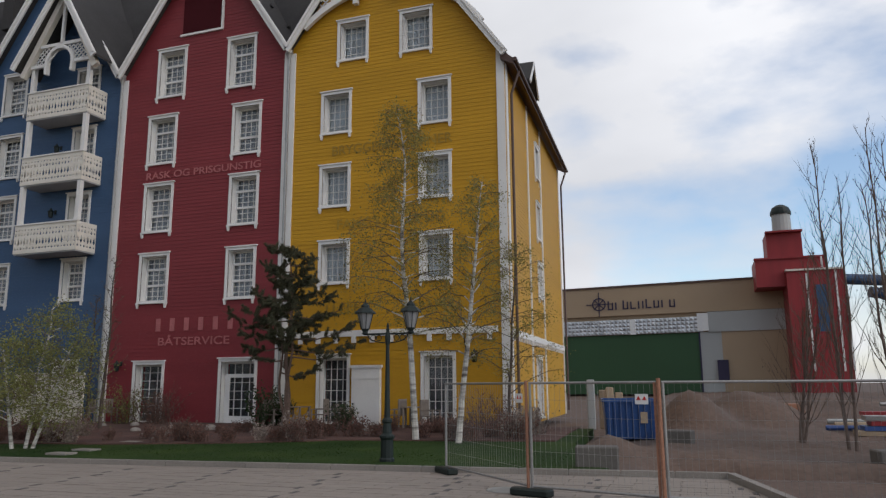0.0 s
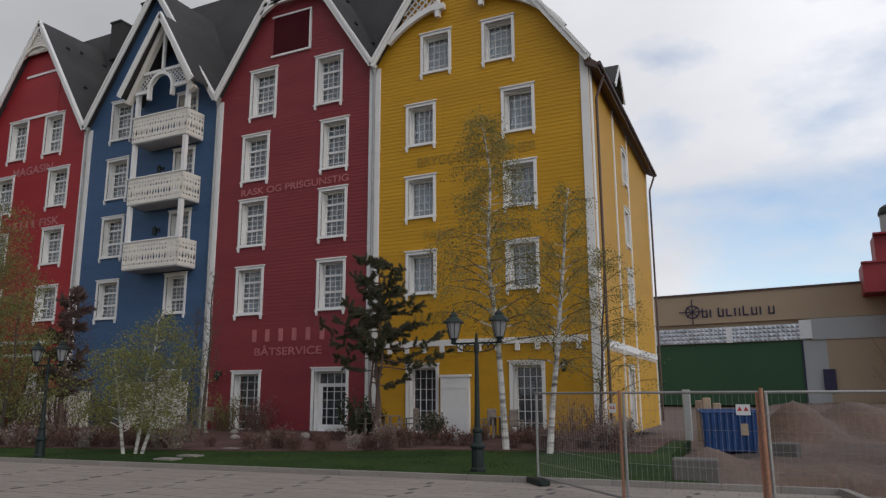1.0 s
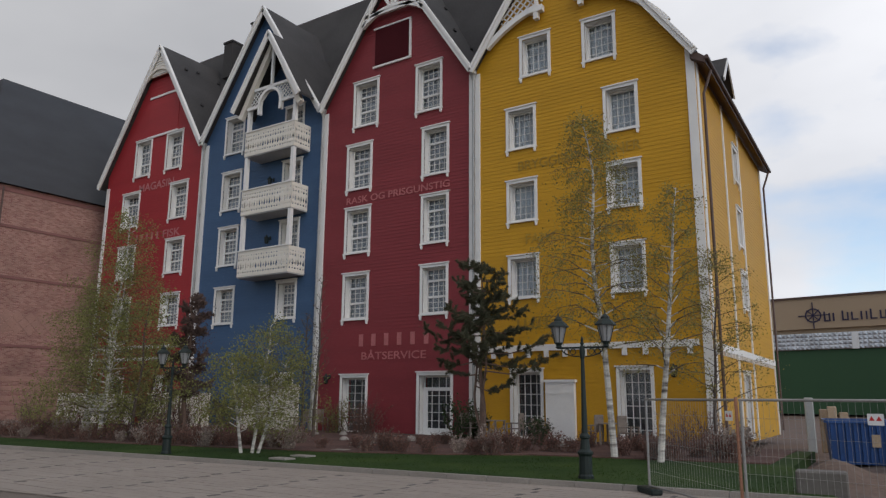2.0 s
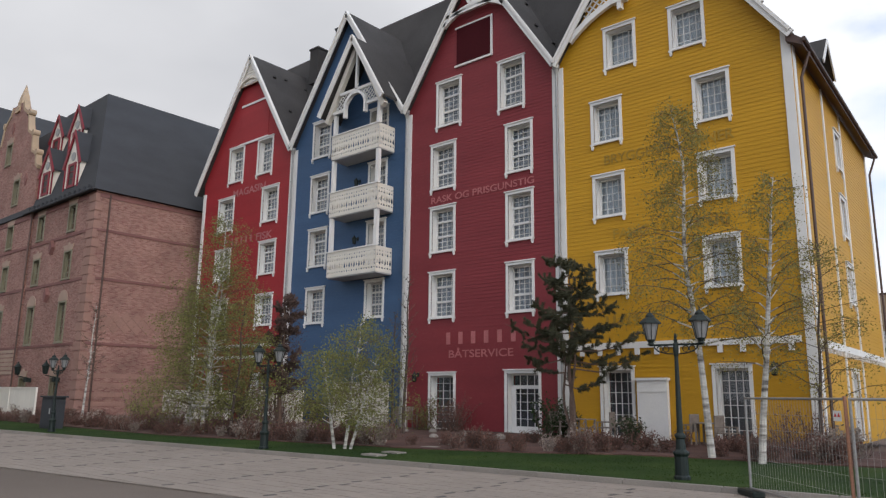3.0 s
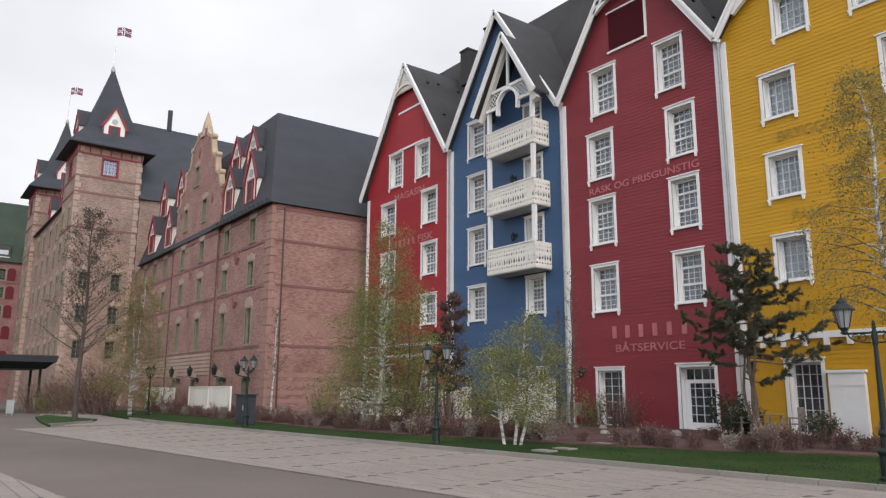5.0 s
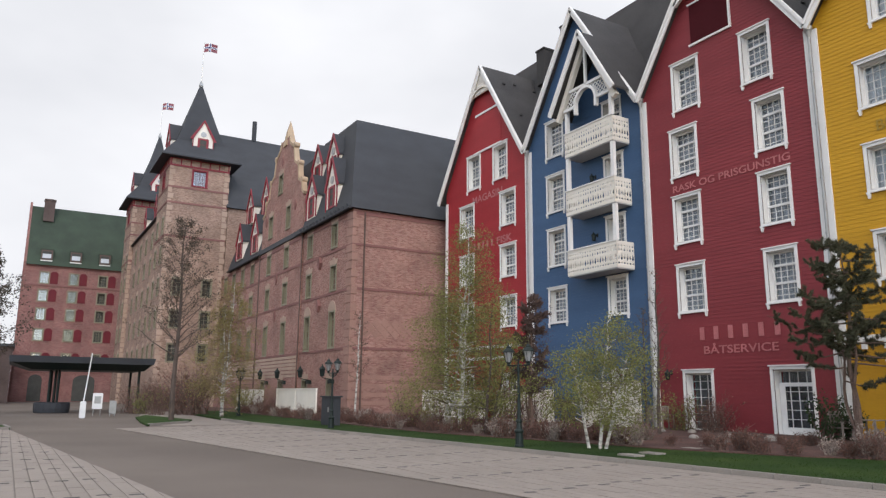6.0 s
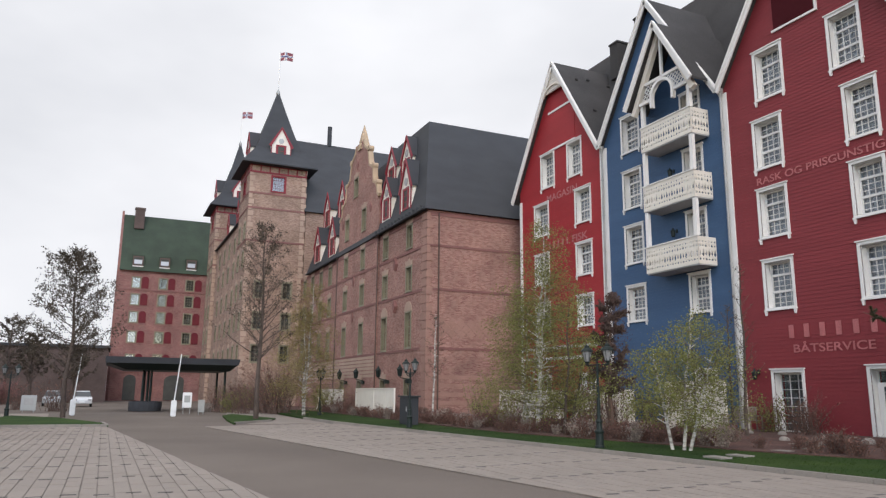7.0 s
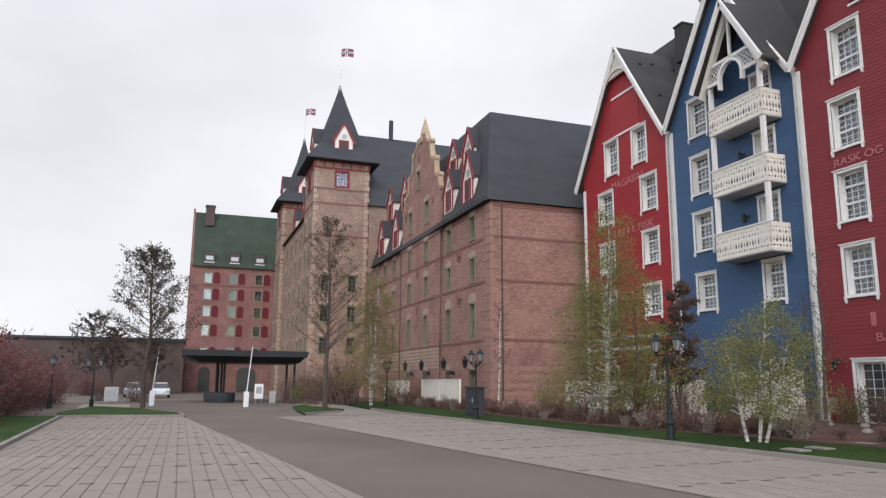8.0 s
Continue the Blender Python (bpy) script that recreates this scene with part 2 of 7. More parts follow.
def rod(bm, p, q, r0, r1=None, n=8, caps=True):
    """A round bar from p to q, tapered from r0 to r1."""
    p, q = Vector(p), Vector(q)
    r1 = r0 if r1 is None else r1
    d = q - p
    if d.length < 1e-6:
        return
    side = d.orthogonal().normalized()
    up = d.normalized().cross(side)
    a, b = [], []
    for i in range(n):
        t = 2 * math.pi * i / n
        e = side * math.cos(t) + up * math.sin(t)
        a.append(bm.verts.new(p + e * r0)), b.append(bm.verts.new(q + e * max(r1, 0.001)))
    for i in range(n):
        j = (i + 1) % n
        bm.faces.new((a[i], a[j], b[j], b[i]))
    if caps:
        bm.faces.new(a[::-1]), bm.faces.new(b)


def turned(bm, rings, n=12, at=(0, 0), sides=None):
    """A turned form round an upright axis: rings of (radius, height)."""
    loops = []
    for r, z in rings:
        loops.append([bm.verts.new((at[0] + r * math.cos(2 * math.pi * (i + .5) / n), at[1] + r * math.sin(2 * math.pi * (i + .5) / n), z)) for i in range(n)])
    for a, b in zip(loops, loops[1:]):
        for i in range(n):
            j = (i + 1) % n
            bm.faces.new((a[i], a[j], b[j], b[i]))
    bm.faces.new(loops[0][::-1]), bm.faces.new(loops[-1])


def wall_courses(bm, span, z0, z1, holes, depth, course=0.0, lap=0.011):
    """A wall along local x that looks to local -y: courses between span(z), with holes (x0, x1, z0, z1) left through it.
    course: the height of lapped boards, each leaning out at its foot; 0 for a smooth wall."""
    cuts = {round(z0, 4), round(z1, 4)}
    if course:
        cuts |= {round(z0 + course * i, 4) for i in range(int((z1 - z0) / course) + 1)}
    for h in holes:
        cuts |= {round(z, 4) for z in h[2:4] if z0 < z < z1}
    for z in [z0 + (z1 - z0) * i / 24 for i in range(1, 24)] if not course else []:
        if abs(span(z)[0] - span(z0)[0]) > 0.01 or abs(span(z)[1] - span(z0)[1]) > 0.01:
            cuts.add(round(z, 4))
    cuts = sorted(cuts)
    for a, b in zip(cuts, cuts[1:]):
        if b - a < 0.002:
            continue
        (la, ra), (lb, rb) = span(a), span(b)
        if ra - la < 0.02:
            continue
        mid = (a + b) / 2
        gaps = sorted((h[0], h[1]) for h in holes if h[2] < mid < h[3])
        ends, x = [], None
        for g0, g1 in gaps:
            ends.append((x, g0))
            x = g1
        ends.append((x, None))
        ya = yb = 0.0
        if course:
            fa, fb = ((a - z0) / course) % 1.0, ((b - z0) / course) % 1.0
            fa = 0.0 if fa > 0.995 else fa
            fb = 1.0 if fb < 0.005 else fb
            ya, yb = -lap * (1 - fa), -lap * (1 - fb)
        for l, r in ends:
            xa0, xb0 = (la, lb) if l is None else (l, l)
            xa1, xb1 = (ra, rb) if r is None else (r, r)
            if xa1 - xa0 < 0.01 and xb1 - xb0 < 0.01:
                continue
            inner = sorted({k for h in holes for k in h[:2] if max(xa0, xb0) + .01 < k < min(xa1, xb1) - .01}) if not course else []
            if inner:
                for u0, u1 in zip([None] + inner, inner + [None]):
                    pa, pb = (xa0, xb0) if u0 is None else (u0, u0)
                    qa, qb = (xa1, xb1) if u1 is None else (u1, u1)
                    hexa(bm, [(pa, ya, a), (qa, ya, a), (qa, depth, a), (pa, depth, a), (pb, yb, b), (qb, yb, b), (qb, depth, b), (pb, depth, b)])
                continue
            hexa(bm, [(xa0, ya, a), (xa1, ya, a), (xa1, depth, a), (xa0, depth, a), (xb0, yb, b), (max(xb1, xb0), yb, b), (max(xb1, xb0), depth, b), (xb0, depth, b)])


def front(y):
    return Matrix.Translation((0, y, 0))


def flank(x):
    """A wall that looks to +x: its local x runs along world y."""
    return Matrix.Translation((x, 0, 0)) @ Matrix.Rotation(radians(90), 4, "Z")


def at_line(pts, z):
    """x of a line of (x, z) points at the height z."""
    for (xa, za), (xb, zb) in zip(pts, pts[1:]):
        if min(za, zb) <= z <= max(za, zb) and za != zb:
            return xa + (xb - xa) * (z - za) / (zb - za)
    return pts[-1][0] if z > pts[-1][1] else pts[0][0]


KEPT = {}


def window(parent, m, x, z, w, h, cols, rows, casing=0.13, mat=M_WHITE, fill=M_CURTAIN, deep=0.38, rails=(), tails=True, name="window", label="", cap=True):
    """A window in a hole whose lower left corner is (x, z): casing, deep lining, sash with bars, glass and what hangs behind it."""
    key = (name, round(w, 2), round(h, 2), cols, rows, casing, mat.name, fill.name, deep, rails, tails, cap)
    if key not in KEPT:
        bm = bmesh.new()
        c = casing
        ring(bm, (-c, w + c, -c * .6, h + c), (0, w, 0, h), -0.05, 0.03)
        me1 = part(name, bm, mat)
        bm = bmesh.new()
        ring(bm, (0, w, 0, h), (0.02, w - 0.02, 0.02, h - 0.02), 0.031, deep)
        me5 = part("lining", bm, mat)
        bm = bmesh.new()
        box(bm, -c - .05, w + c + .05, -0.10, 0.0, h + c, h + c + 0.05)
        me6 = part("cornice", bm, mat)
        bm = bmesh.new()
        z0 = -c * .6
        slab(bm, [(-c - .03, z0), (-c - .03, z0 - .05), (-c, z0 - .05), (-c + .035, z0 - .25), (-.035, z0 - .25), (0, z0 - .05), (w, z0 - .05), (w + .035, z0 - .25),
                  (w + c - .035, z0 - .25), (w + c, z0 - .05), (w + c + .03, z0 - .05), (w + c + .03, z0)] if tails else
             [(-c - .03, z0 - .05), (w + c + .03, z0 - .05), (w + c + .03, z0), (-c - .03, z0)], -0.09, 0.0)
        me7 = part("sill", bm, mat)
        bm = bmesh.new()
        s = 0.065
        box(bm, 0.02, 0.02 + s, deep - .07, deep, 0, h - .02), box(bm, w - .02 - s, w - .02, deep - .07, deep, 0, h - .02)
        box(bm, 0.02 + s, w - .02 - s, deep - .07, deep, 0, s), box(bm, 0.02 + s, w - .02 - s, deep - .07, deep, h - .02 - s, h - .02)
        for r in rails:
            box(bm, 0.02 + s, w - .02 - s, deep - .08, deep, r * h - .05, r * h + .05)
        for i in range(1, cols):
            u = s + .02 + (w - 2 * s - .04) * i / cols
            box(bm, u - .013, u + .013, deep - .05, deep - .01, s, h - s)
        zs = rows if isinstance(rows, tuple) else [i / rows for i in range(1, rows)]
        for r in zs:
            box(bm, s + .02, w - s - .02, deep - .048, deep - .012, r * h - .013, r * h + .013)
        me2 = part("sash", bm, mat)
        bm = bmesh.new()
        box(bm, 0.03, w - .03, deep - .03, deep - .024, .01, h - .03)
        me3 = part("pane", bm, M_GLASS)
        bm = bmesh.new()
        if fill in (M_CURTAIN, M_NET):                                          # hanging folds
            k = 22
            v = [[bm.verts.new((w * i / k, deep + .10 + .022 * math.sin(i * 2.1) * (1 - .3 * j), -.02 + (h + .04) * j)) for j in (0, 1)] for i in range(k + 1)]
            for a, b in zip(v, v[1:]):
                bm.faces.new((a[0], b[0], b[1], a[1]))
        else:
            # a flat board whose colour stands in for the room's shade
            box(bm, -.02, w + .02, deep + .25, deep + .28, -.02, h + .02)
        me4 = part("curtain" if fill in (M_CURTAIN, M_NET) else "interior", bm, fill)
        KEPT[key] = [o.data for o in (me1, me2, me3, me4, me5, me6, me7)]
        for o in (me1, me2, me3, me4, me5, me6, me7):
            bpy.data.objects.remove(o)
    a, b, c, d, e, f, g = KEPT[key]
    ob = part(name, a, None, parent, label, m @ Matrix.Translation((x, 0, z)))
    part("sash", b, None, ob), part("lining", e, None, ob), part("sill", g, None, ob)
    if cap:
        part("cornice", f, None, ob)
    part("pane", c, None, ob).visible_shadow = False
    part("curtain" if fill in (M_CURTAIN, M_NET) else "interior", d, None, ob)
    return ob


def lettering(text, parent, m, x0, x1, z, high, mat, name="painted_letters"):
    """Flat painted capitals on a wall, from x0 to x1, standing on z."""
    cu = bpy.data.curves.new(name, "FONT")
    cu.body, cu.size, cu.extrude, cu.offset, cu.align_x = text, 1.0, 0.004, 0.012, "LEFT"
    ob = new(name, cu)
    me = bpy.data.meshes.new_from_object(ob)
    bpy.data.objects.remove(ob)
    xs, ys = [v.co.x for v in me.vertices], [v.co.y for v in me.vertices]
    sx, sy = (x1 - x0) / (max(xs) - min(xs)), high / (max(ys) - min(0, min(ys)))
    for v in me.vertices:
        v.co = ((v.co.x - min(xs)) * sx + x0, -0.032 - v.co.z, v.co.y * sy + z)
    bm = bmesh.new()
    bm.from_mesh(me)
    bm.verts.ensure_lookup_table()
    seen, groups = set(), []                                  # one part for each letter: what touches or stands over one another
    for v in bm.verts:
        if v.index in seen:
            continue
        stack, isle = [v], []
        seen.add(v.index)
        while stack:
            k = stack.pop()
            isle.append(k)
            for e in k.link_edges:
                o = e.other_vert(k)
                if o.index not in seen:
                    seen.add(o.index)
                    stack.append(o)
        lo, hi = min(k.co.x for k in isle), max(k.co.x for k in isle)
        for g in groups:
            if min(hi, g[1]) - max(lo, g[0]) > .5 * min(hi - lo, g[1] - g[0]):
                g[0], g[1] = min(lo, g[0]), max(hi, g[1])
                g[2].extend(isle)
                break
        else:
            groups.append([lo, hi, isle])
    for lo, hi, isle in groups:
        at = {k.index: i for i, k in enumerate(isle)}
        one = bpy.data.meshes.new("painted_letter")
        one.from_pydata([tuple(k.co) for k in isle], [], [[at[k.index] for k in f.verts] for f in bm.faces if f.verts[0].index in at])
        one.materials.append(mat)
        part("painted_letter", one, None, parent, "", m)
    bm.free()


def bars(parent, m, x0, x1, z, high, count, mat, name="painted_letter"):
    """Plain bars where writing is not given."""
    w = (x1 - x0) / count
    for i in range(count):
        bm = bmesh.new()
        box(bm, x0 + w * (i + .30), x0 + w * (i + .64), -0.034, -0.026, z, z + high)
        part(name, bm, mat, parent, "", m)

# ---- the row of four gabled timber fronts ----
FY = 26.5
M_LETR = material("faded_red_letters", (0.40, 0.125, 0.125), 0.6, 0.2, 20, 1.5, 0)
M_LETRB = material("pale_red_letters", (0.42, 0.15, 0.15), 0.6, 0.2, 20, 1.5, 0)
M_LETY = material("faded_ochre_letters", (0.34, 0.20, 0.02), 0.6, 0.2, 20, 1.5, 0)


def hole(o):
    """The hole of a window whose outline, tails and cap included, is (x0, x1, foot, top)."""
    return (o[0] + 0.13, o[1] - 0.13, o[2] + 0.36, o[3] - 0.18)


def gable_roof(parent, line, y0, y1, mat, thick=0.16, name="roof"):
    bm = bmesh.new()
    top = [(x, z + thick) for x, z in line]
    slab(bm, list(line) + top[::-1], y0, y1)
    return part(name, bm, mat, parent)


def guards(parent, line, y0, y1, rng, n=7):
    """Small roof vents on the two slopes."""
    bm = bmesh.new()
    hexa(bm, [(-.09, -.11, -.04), (.09, -.11, -.04), (.09, .11, -.04), (-.09, .11, -.04), (-.05, -.07, .1), (.05, -.07, .1), (.05, .07, .1), (-.05, .07, .1)])
    me = None
    for (xa, za), (xb, zb) in zip(line, line[1:]):
        for i in range(n):
            f, y = rng.uniform(.15, .85), rng.uniform(y0 + .6, y1 - .4)
            ob = part("roof_vent", bm if me is None else me, M_ROOF, parent, "", Matrix.Translation((xa + (xb - xa) * f, y, za + (zb - za) * f + .24)))
            me = ob.data


def timber_house(name, label, x0, x1, line, mat, outs, base=0.1, doors=(), deep=31.8):
    """A front of lapped boards under a steep gable; line is the roof's outline from eave over ridge to eave."""
    h = thing(name, label, "house", "gabled waterfront houses", at=(0, 0, 0))
    peak = max(range(len(line)), key=lambda i: line[i][1])
    left, right = line[:peak + 1], line[peak:]

    def span(z):
        a = x0 if z <= left[0][1] else max(x0, at_line(left, z))
        b = x1 if z <= right[-1][1] else min(x1, at_line(right, z))
        return a, max(b, a)
    holes = [hole(o) for o in outs] + [hole(o) for o in doors]
    bm = bmesh.new()
    wall_courses(bm, span, base, line[peak][1] - .05, holes, 0.30, 0.165)
    part("wall", bm, mat, h, "", front(FY))
    gable_roof(h, line, FY - 0.38, deep, M_ROOF)
    guards(h, line, FY, 31, random.Random(len(label)))
    for side, pts in (("l", left), ("r", right)):
        bm = bmesh.new()
        strip(bm, [(x, z - .02) for x, z in pts], 0.30, FY - 0.44, FY - 0.36)
        strip(bm, [(x, z + .13) for x, z in pts], 0.11, FY - 0.50, FY - 0.30)
        part("bargeboard", bm, M_WHITE, h)
    return h


def corner_board(parent, x0, x1, z0, z1, y=FY):
    bm = bmesh.new()
    box(bm, x0, x1, y - .06, y + .05, z0, z1)
    part("corner_board", bm, M_WHITE, parent)


def drainpipe(parent, x, y, z0, z1, mat=M_WHITE, hopper=True, out=0.15):
    bm = bmesh.new()
    rod(bm, (x, y - out, z0), (x, y - out, z1), 0.055, n=8)
    for k in range(int((z1 - z0) / 2.2)):
        rod(bm, (x, y - out, z0 + 1 + 2.2 * k), (x, y - out, z0 + 1.06 + 2.2 * k), 0.075, n=8)
        box(bm, x - .012, x + .012, y - out, y + .02, z0 + 1.01 + 2.2 * k, z0 + 1.05 + 2.2 * k)
    if hopper:
        turned(bm, [(.06, z1 - .1), (.13, z1 + .12), (.17, z1 + .18), (.17, z1 + .34)], 8, (x, y - out))
    part("drainpipe", bm, mat, parent)


def glazed(parent, outs, cols, rows, rails=(), m=None, **k):
    for o in outs:
        a = hole(o)
        window(parent, m or front(FY), a[0], a[2], a[1] - a[0], a[3] - a[2], cols, rows, rails=rails, **k)


def arc(cx, cz, r, a0, a1, n=14):
    return [(cx + r * math.cos(radians(a0 + (a1 - a0) * i / n)), cz + r * math.sin(radians(a0 + (a1 - a0) * i / n))) for i in range(n + 1)]


# yellow house
Y_LINE = [(-16.12, 16.25), (-11.84, 22.5), (-6.3, 14.55)]
Y_OUT = [(-13.82, -12.33, 15.2, 17.4), (-10.9, -9.43, 15.15, 17.35), (-14.53, -13.08, 11.98, 14.19), (-14.53, -13.08, 8.78, 10.92), (-14.5, -13.06, 5.55, 7.66),
         (-10.08, -8.64, 11.9, 14.14), (-10.06, -8.64, 8.8, 10.96), (-10.03, -8.64, 5.5, 7.72), (-12.75, -11.35, 18.75, 20.4)]
Y_LOW = [(-14.46, -12.97, -0.1, 3.0), (-9.97, -8.55, -0.1, 3.02)]
yellow = timber_house("gabled_house", "ochre yellow timber clad house with white trim and steep gable", -16.1, -6.4, Y_LINE, M_YEL, Y_OUT, doors=Y_LOW, deep=29.0)
glazed(yellow, Y_OUT, 4, 5)
glazed(yellow, Y_LOW, 4, 6, fill=M_INREFL, tails=False)
corner_board(yellow, -6.74, -6.42, 0.1, 14.9)
corner_board(yellow, -16.1, -15.84, 0.1, 16.2)

# dark red house
R_LINE = [(-25.35, 16.35), (-20.72, 23.3), (-16.12, 16.35)]
R_OUT = [(-23.35, -21.70, 14.85, 17.6), (-19.45, -17.9, 14.8, 17.57)]
for f, t in ((11.6, 14.28), (8.38, 11.0), (5.15, 7.72)):
    R_OUT += [(-23.67, -22.02, f, t), (-19.03, -17.5, f, t)]
R_LOW = [(-23.62, -21.93, -0.15, 2.88), (-19.14, -17.23, -0.15, 2.94)]
red = timber_house("gabled_house", "dark red timber clad house with painted lettering and white trim", -25.34, -16.14, R_LINE, M_RED, R_OUT, doors=R_LOW)
RAILS = (0.36, 0.72)
R_ROWS = (0.12, 0.24, 0.48, 0.6, 0.86)
glazed(red, R_OUT, 4, R_ROWS, RAILS, fill=M_NET)
glazed(red, R_LOW[:1], 3, 7, fill=M_INREFL, tails=False)
glazed(red, R_LOW[1:], 4, (0.1, 0.24, 0.38, 0.52, 0.66), (0.78,), fill=M_INREFL, tails=False, name="glazed_door")
dh = hole(R_LOW[1])
bm = bmesh.new()
ring(bm, (dh[0] + .03, dh[1] - .03, dh[2], dh[2] + (dh[3] - dh[2]) * .79), (dh[0] + .27, dh[1] - .2, dh[2] + .3, dh[2] + (dh[3] - dh[2]) * .74), .27, .305)
part("door_leaf", bm, M_WHITE, red, "white glazed door leaf", front(FY))
corner_board(red, -25.34, -25.04, 0.1, 16.3)
corner_board(red, -16.40, -16.15, 0.1, 16.3)

# blue house
B_LINE = [(-34.95, 16.45), (-30.17, 23.75), (-25.35, 16.45)]
B_OUT = [(-33.2, -31.53, f, t) for f, t in ((11.85, 14.45), (8.65, 11.2), (5.4, 7.76), (15.2, 17.8))] + [(-28.28, -26.8, f, t) for f, t in ((5.45, 7.77), (8.4, 11.0), (11.6, 14.3), (14.9, 17.4))]
B_LOW = [(-28.25, -26.75, 1.6, 3.0)]
blue = timber_house("gabled_house", "blue timber clad house with white carved balconies", -34.93, -25.36, B_LINE, M_BLUE, B_OUT, doors=B_LOW)
glazed(blue, B_OUT, 4, R_ROWS, RAILS, fill=M_NET)
glazed(blue, B_LOW, 4, 3, fill=M_INREFL, tails=False)
corner_board(blue, -34.93, -34.6, 0.1, 16.4)

# bright red house
Q_LINE = [(-45.4, 15.3), (-39.8, 24.0), (-34.95, 16.45)]
Q_OUT = [(-42.05, -40.3, 15.3, 18.1), (-38.84, -37.15, 15.3, 18.05)]
for f, t in ((12.05, 14.65), (8.7, 11.13), (5.55, 7.8)):
    Q_OUT += [(-42.98, -41.1, f, t), (-38.07, -36.3, f, t)]
Q_LOW = [(-42.9, -41.1, 0.2, 3.0), (-38.0, -36.3, 0.2, 3.0)]
brightred = timber_house("gabled_house", "bright red timber clad house with white trim", -44.9, -34.95, Q_LINE, M_REDB, Q_OUT, doors=Q_LOW)
glazed(brightred, Q_OUT, 4, R_ROWS, RAILS, fill=M_NET)
glazed(brightred, Q_LOW, 3, 5, fill=M_INREFL, tails=False)
corner_board(brightred, -44.9, -44.6, 0.1, 15.3)
corner_board(brightred, -35.25, -34.96, 0.1, 16.4)


# the roof behind the gables and the closed body of the row
row_body = thing("main_roof_block", "long dark shingled roof block behind the gabled fronts", "roof")
bm = bmesh.new()
slab(bm, [(26.9, 14.2), (31.5, 26.0), (37.0, 14.2)], 12.5, 45.0)
part("roof", bm, M_ROOF, row_body, "", Matrix.Rotation(radians(90), 4, "Z"))
for k, (x, w) in enumerate(((-38.0, 0.42), (-35.4, 0.36))):
    bm = bmesh.new()
    box(bm, x - w, x + w, 30.0, 31.0, 23.0, 25.5 + .7 * k)
    box(bm, x - w - .06, x + w + .06, 29.94, 31.06, 25.5 + .7 * k, 25.62 + .7 * k)
    part("chimney", bm, M_ROOF, row_body)
for box_ in ((-44.8, -16, 37.0, 37.3, 0, 14.3), (-44.9, -44.6, 26.85, 37.0, 0, 15.2)):
    bm = bmesh.new()
    box(bm, *box_)
    part("wall", bm, M_REDB, row_body)

# the yellow flank, its eave and the slope above it
FLANK = Matrix.Translation((-6.42, 26.5, 0)) @ Matrix.Rotation(radians(92.6), 4, "Z")
F_OUT = [(6.7, 8.0, f, t) for f, t in ((11.2, 13.2), (8.2, 10.3), (5.4, 7.4))]
F_LOW = [(5.6, 7.2, 0.0, 3.0)]
bm = bmesh.new()
wall_courses(bm, lambda z: (0.08, 15.2), 0.1, 14.25, [hole(o) for o in F_OUT + F_LOW], 0.3, 0.165)
part("wall", bm, M_YEL, yellow, "", FLANK)
bm = bmesh.new()
wall_courses(bm, lambda z: (0.0, 9.0), 0.1, 14.2, [], 0.3)
part("wall", bm, M_YEL, yellow, "", FLANK @ Matrix.Translation((15.2, 0, 0)) @ Matrix.Rotation(radians(90), 4, "Z"))
glazed(yellow, F_OUT, 4, 5, m=FLANK)
glazed(yellow, F_LOW, 4, 6, m=FLANK, fill=M_INREFL, tails=False)
for u in (4.6, 8.2, 14.9):
    bm = bmesh.new()
    box(bm, u, u + .16, -.06, .02, 0.1, 14.2)
    part("corner_board", bm, M_WHITE, yellow, "", FLANK)
bm = bmesh.new()
box(bm, 0.02, 0.32, -.062, .03, 0.1, 14.3)
part("corner_board", bm, M_WHITE, yellow, "", FLANK)
bm = bmesh.new()
box(bm, 0.33, 15.1, -.075, .02, 3.55, 3.8)
part("band", bm, M_WHITE, yellow, "", FLANK)
for i in range(24):
    bm = bmesh.new() if i == 0 else bm
    if i == 0:
        box(bm, -.05, .05, -.10, -.02, -.18, 0.0)
    ob = part("dentil", bm, M_WHITE, yellow, "", FLANK @ Matrix.Translation((.6 + .6 * i, 0, 3.55)))
    bm = ob.data
M_GUTTER = material("brown_gutter", (0.085, 0.05, 0.04), 0.5, 0.15, 30, 2, 0.05)
bm = bmesh.new()
hexa(bm, [(-.3, -.45, 14.05), (15.6, -.45, 14.05), (15.6, .1, 14.35), (-.3, .1, 14.35), (-.3, -.45, 14.3), (15.6, -.45, 14.3), (15.6, .1, 14.75), (-.3, .1, 14.75)])
part("eave", bm, M_GUTTER, yellow, "brown boarded eave", FLANK)
bm = bmesh.new()
rod(bm, (-.35, -.5, 14.25), (15.7, -.5, 14.2), .085, n=8)
part("gutter", bm, M_GUTTER, yellow, "brown gutter", FLANK)
bm = bmesh.new()
hexa(bm, [(0, -.1, 14.35), (15.4, -.1, 14.35), (15.4, 5.2, 21.9), (0, 5.2, 21.9), (0, -.1, 14.5), (15.4, -.1, 14.5), (15.4, 5.2, 22.1), (0, 5.2, 22.1)])
part("roof", bm, M_ROOF, yellow, "", FLANK)
bm = bmesh.new()                                              # flank dormer
box(bm, 6.8, 8.8, .35, 3.0, 14.4, 16.3)
part("dormer", bm, M_YEL, yellow, "", FLANK)
bm = bmesh.new()
slab(bm, [(6.5, 16.2), (7.8, 17.6), (9.1, 16.2), (9.1, 16.35), (7.8, 17.8), (6.5, 16.35)], .05, 3.6)
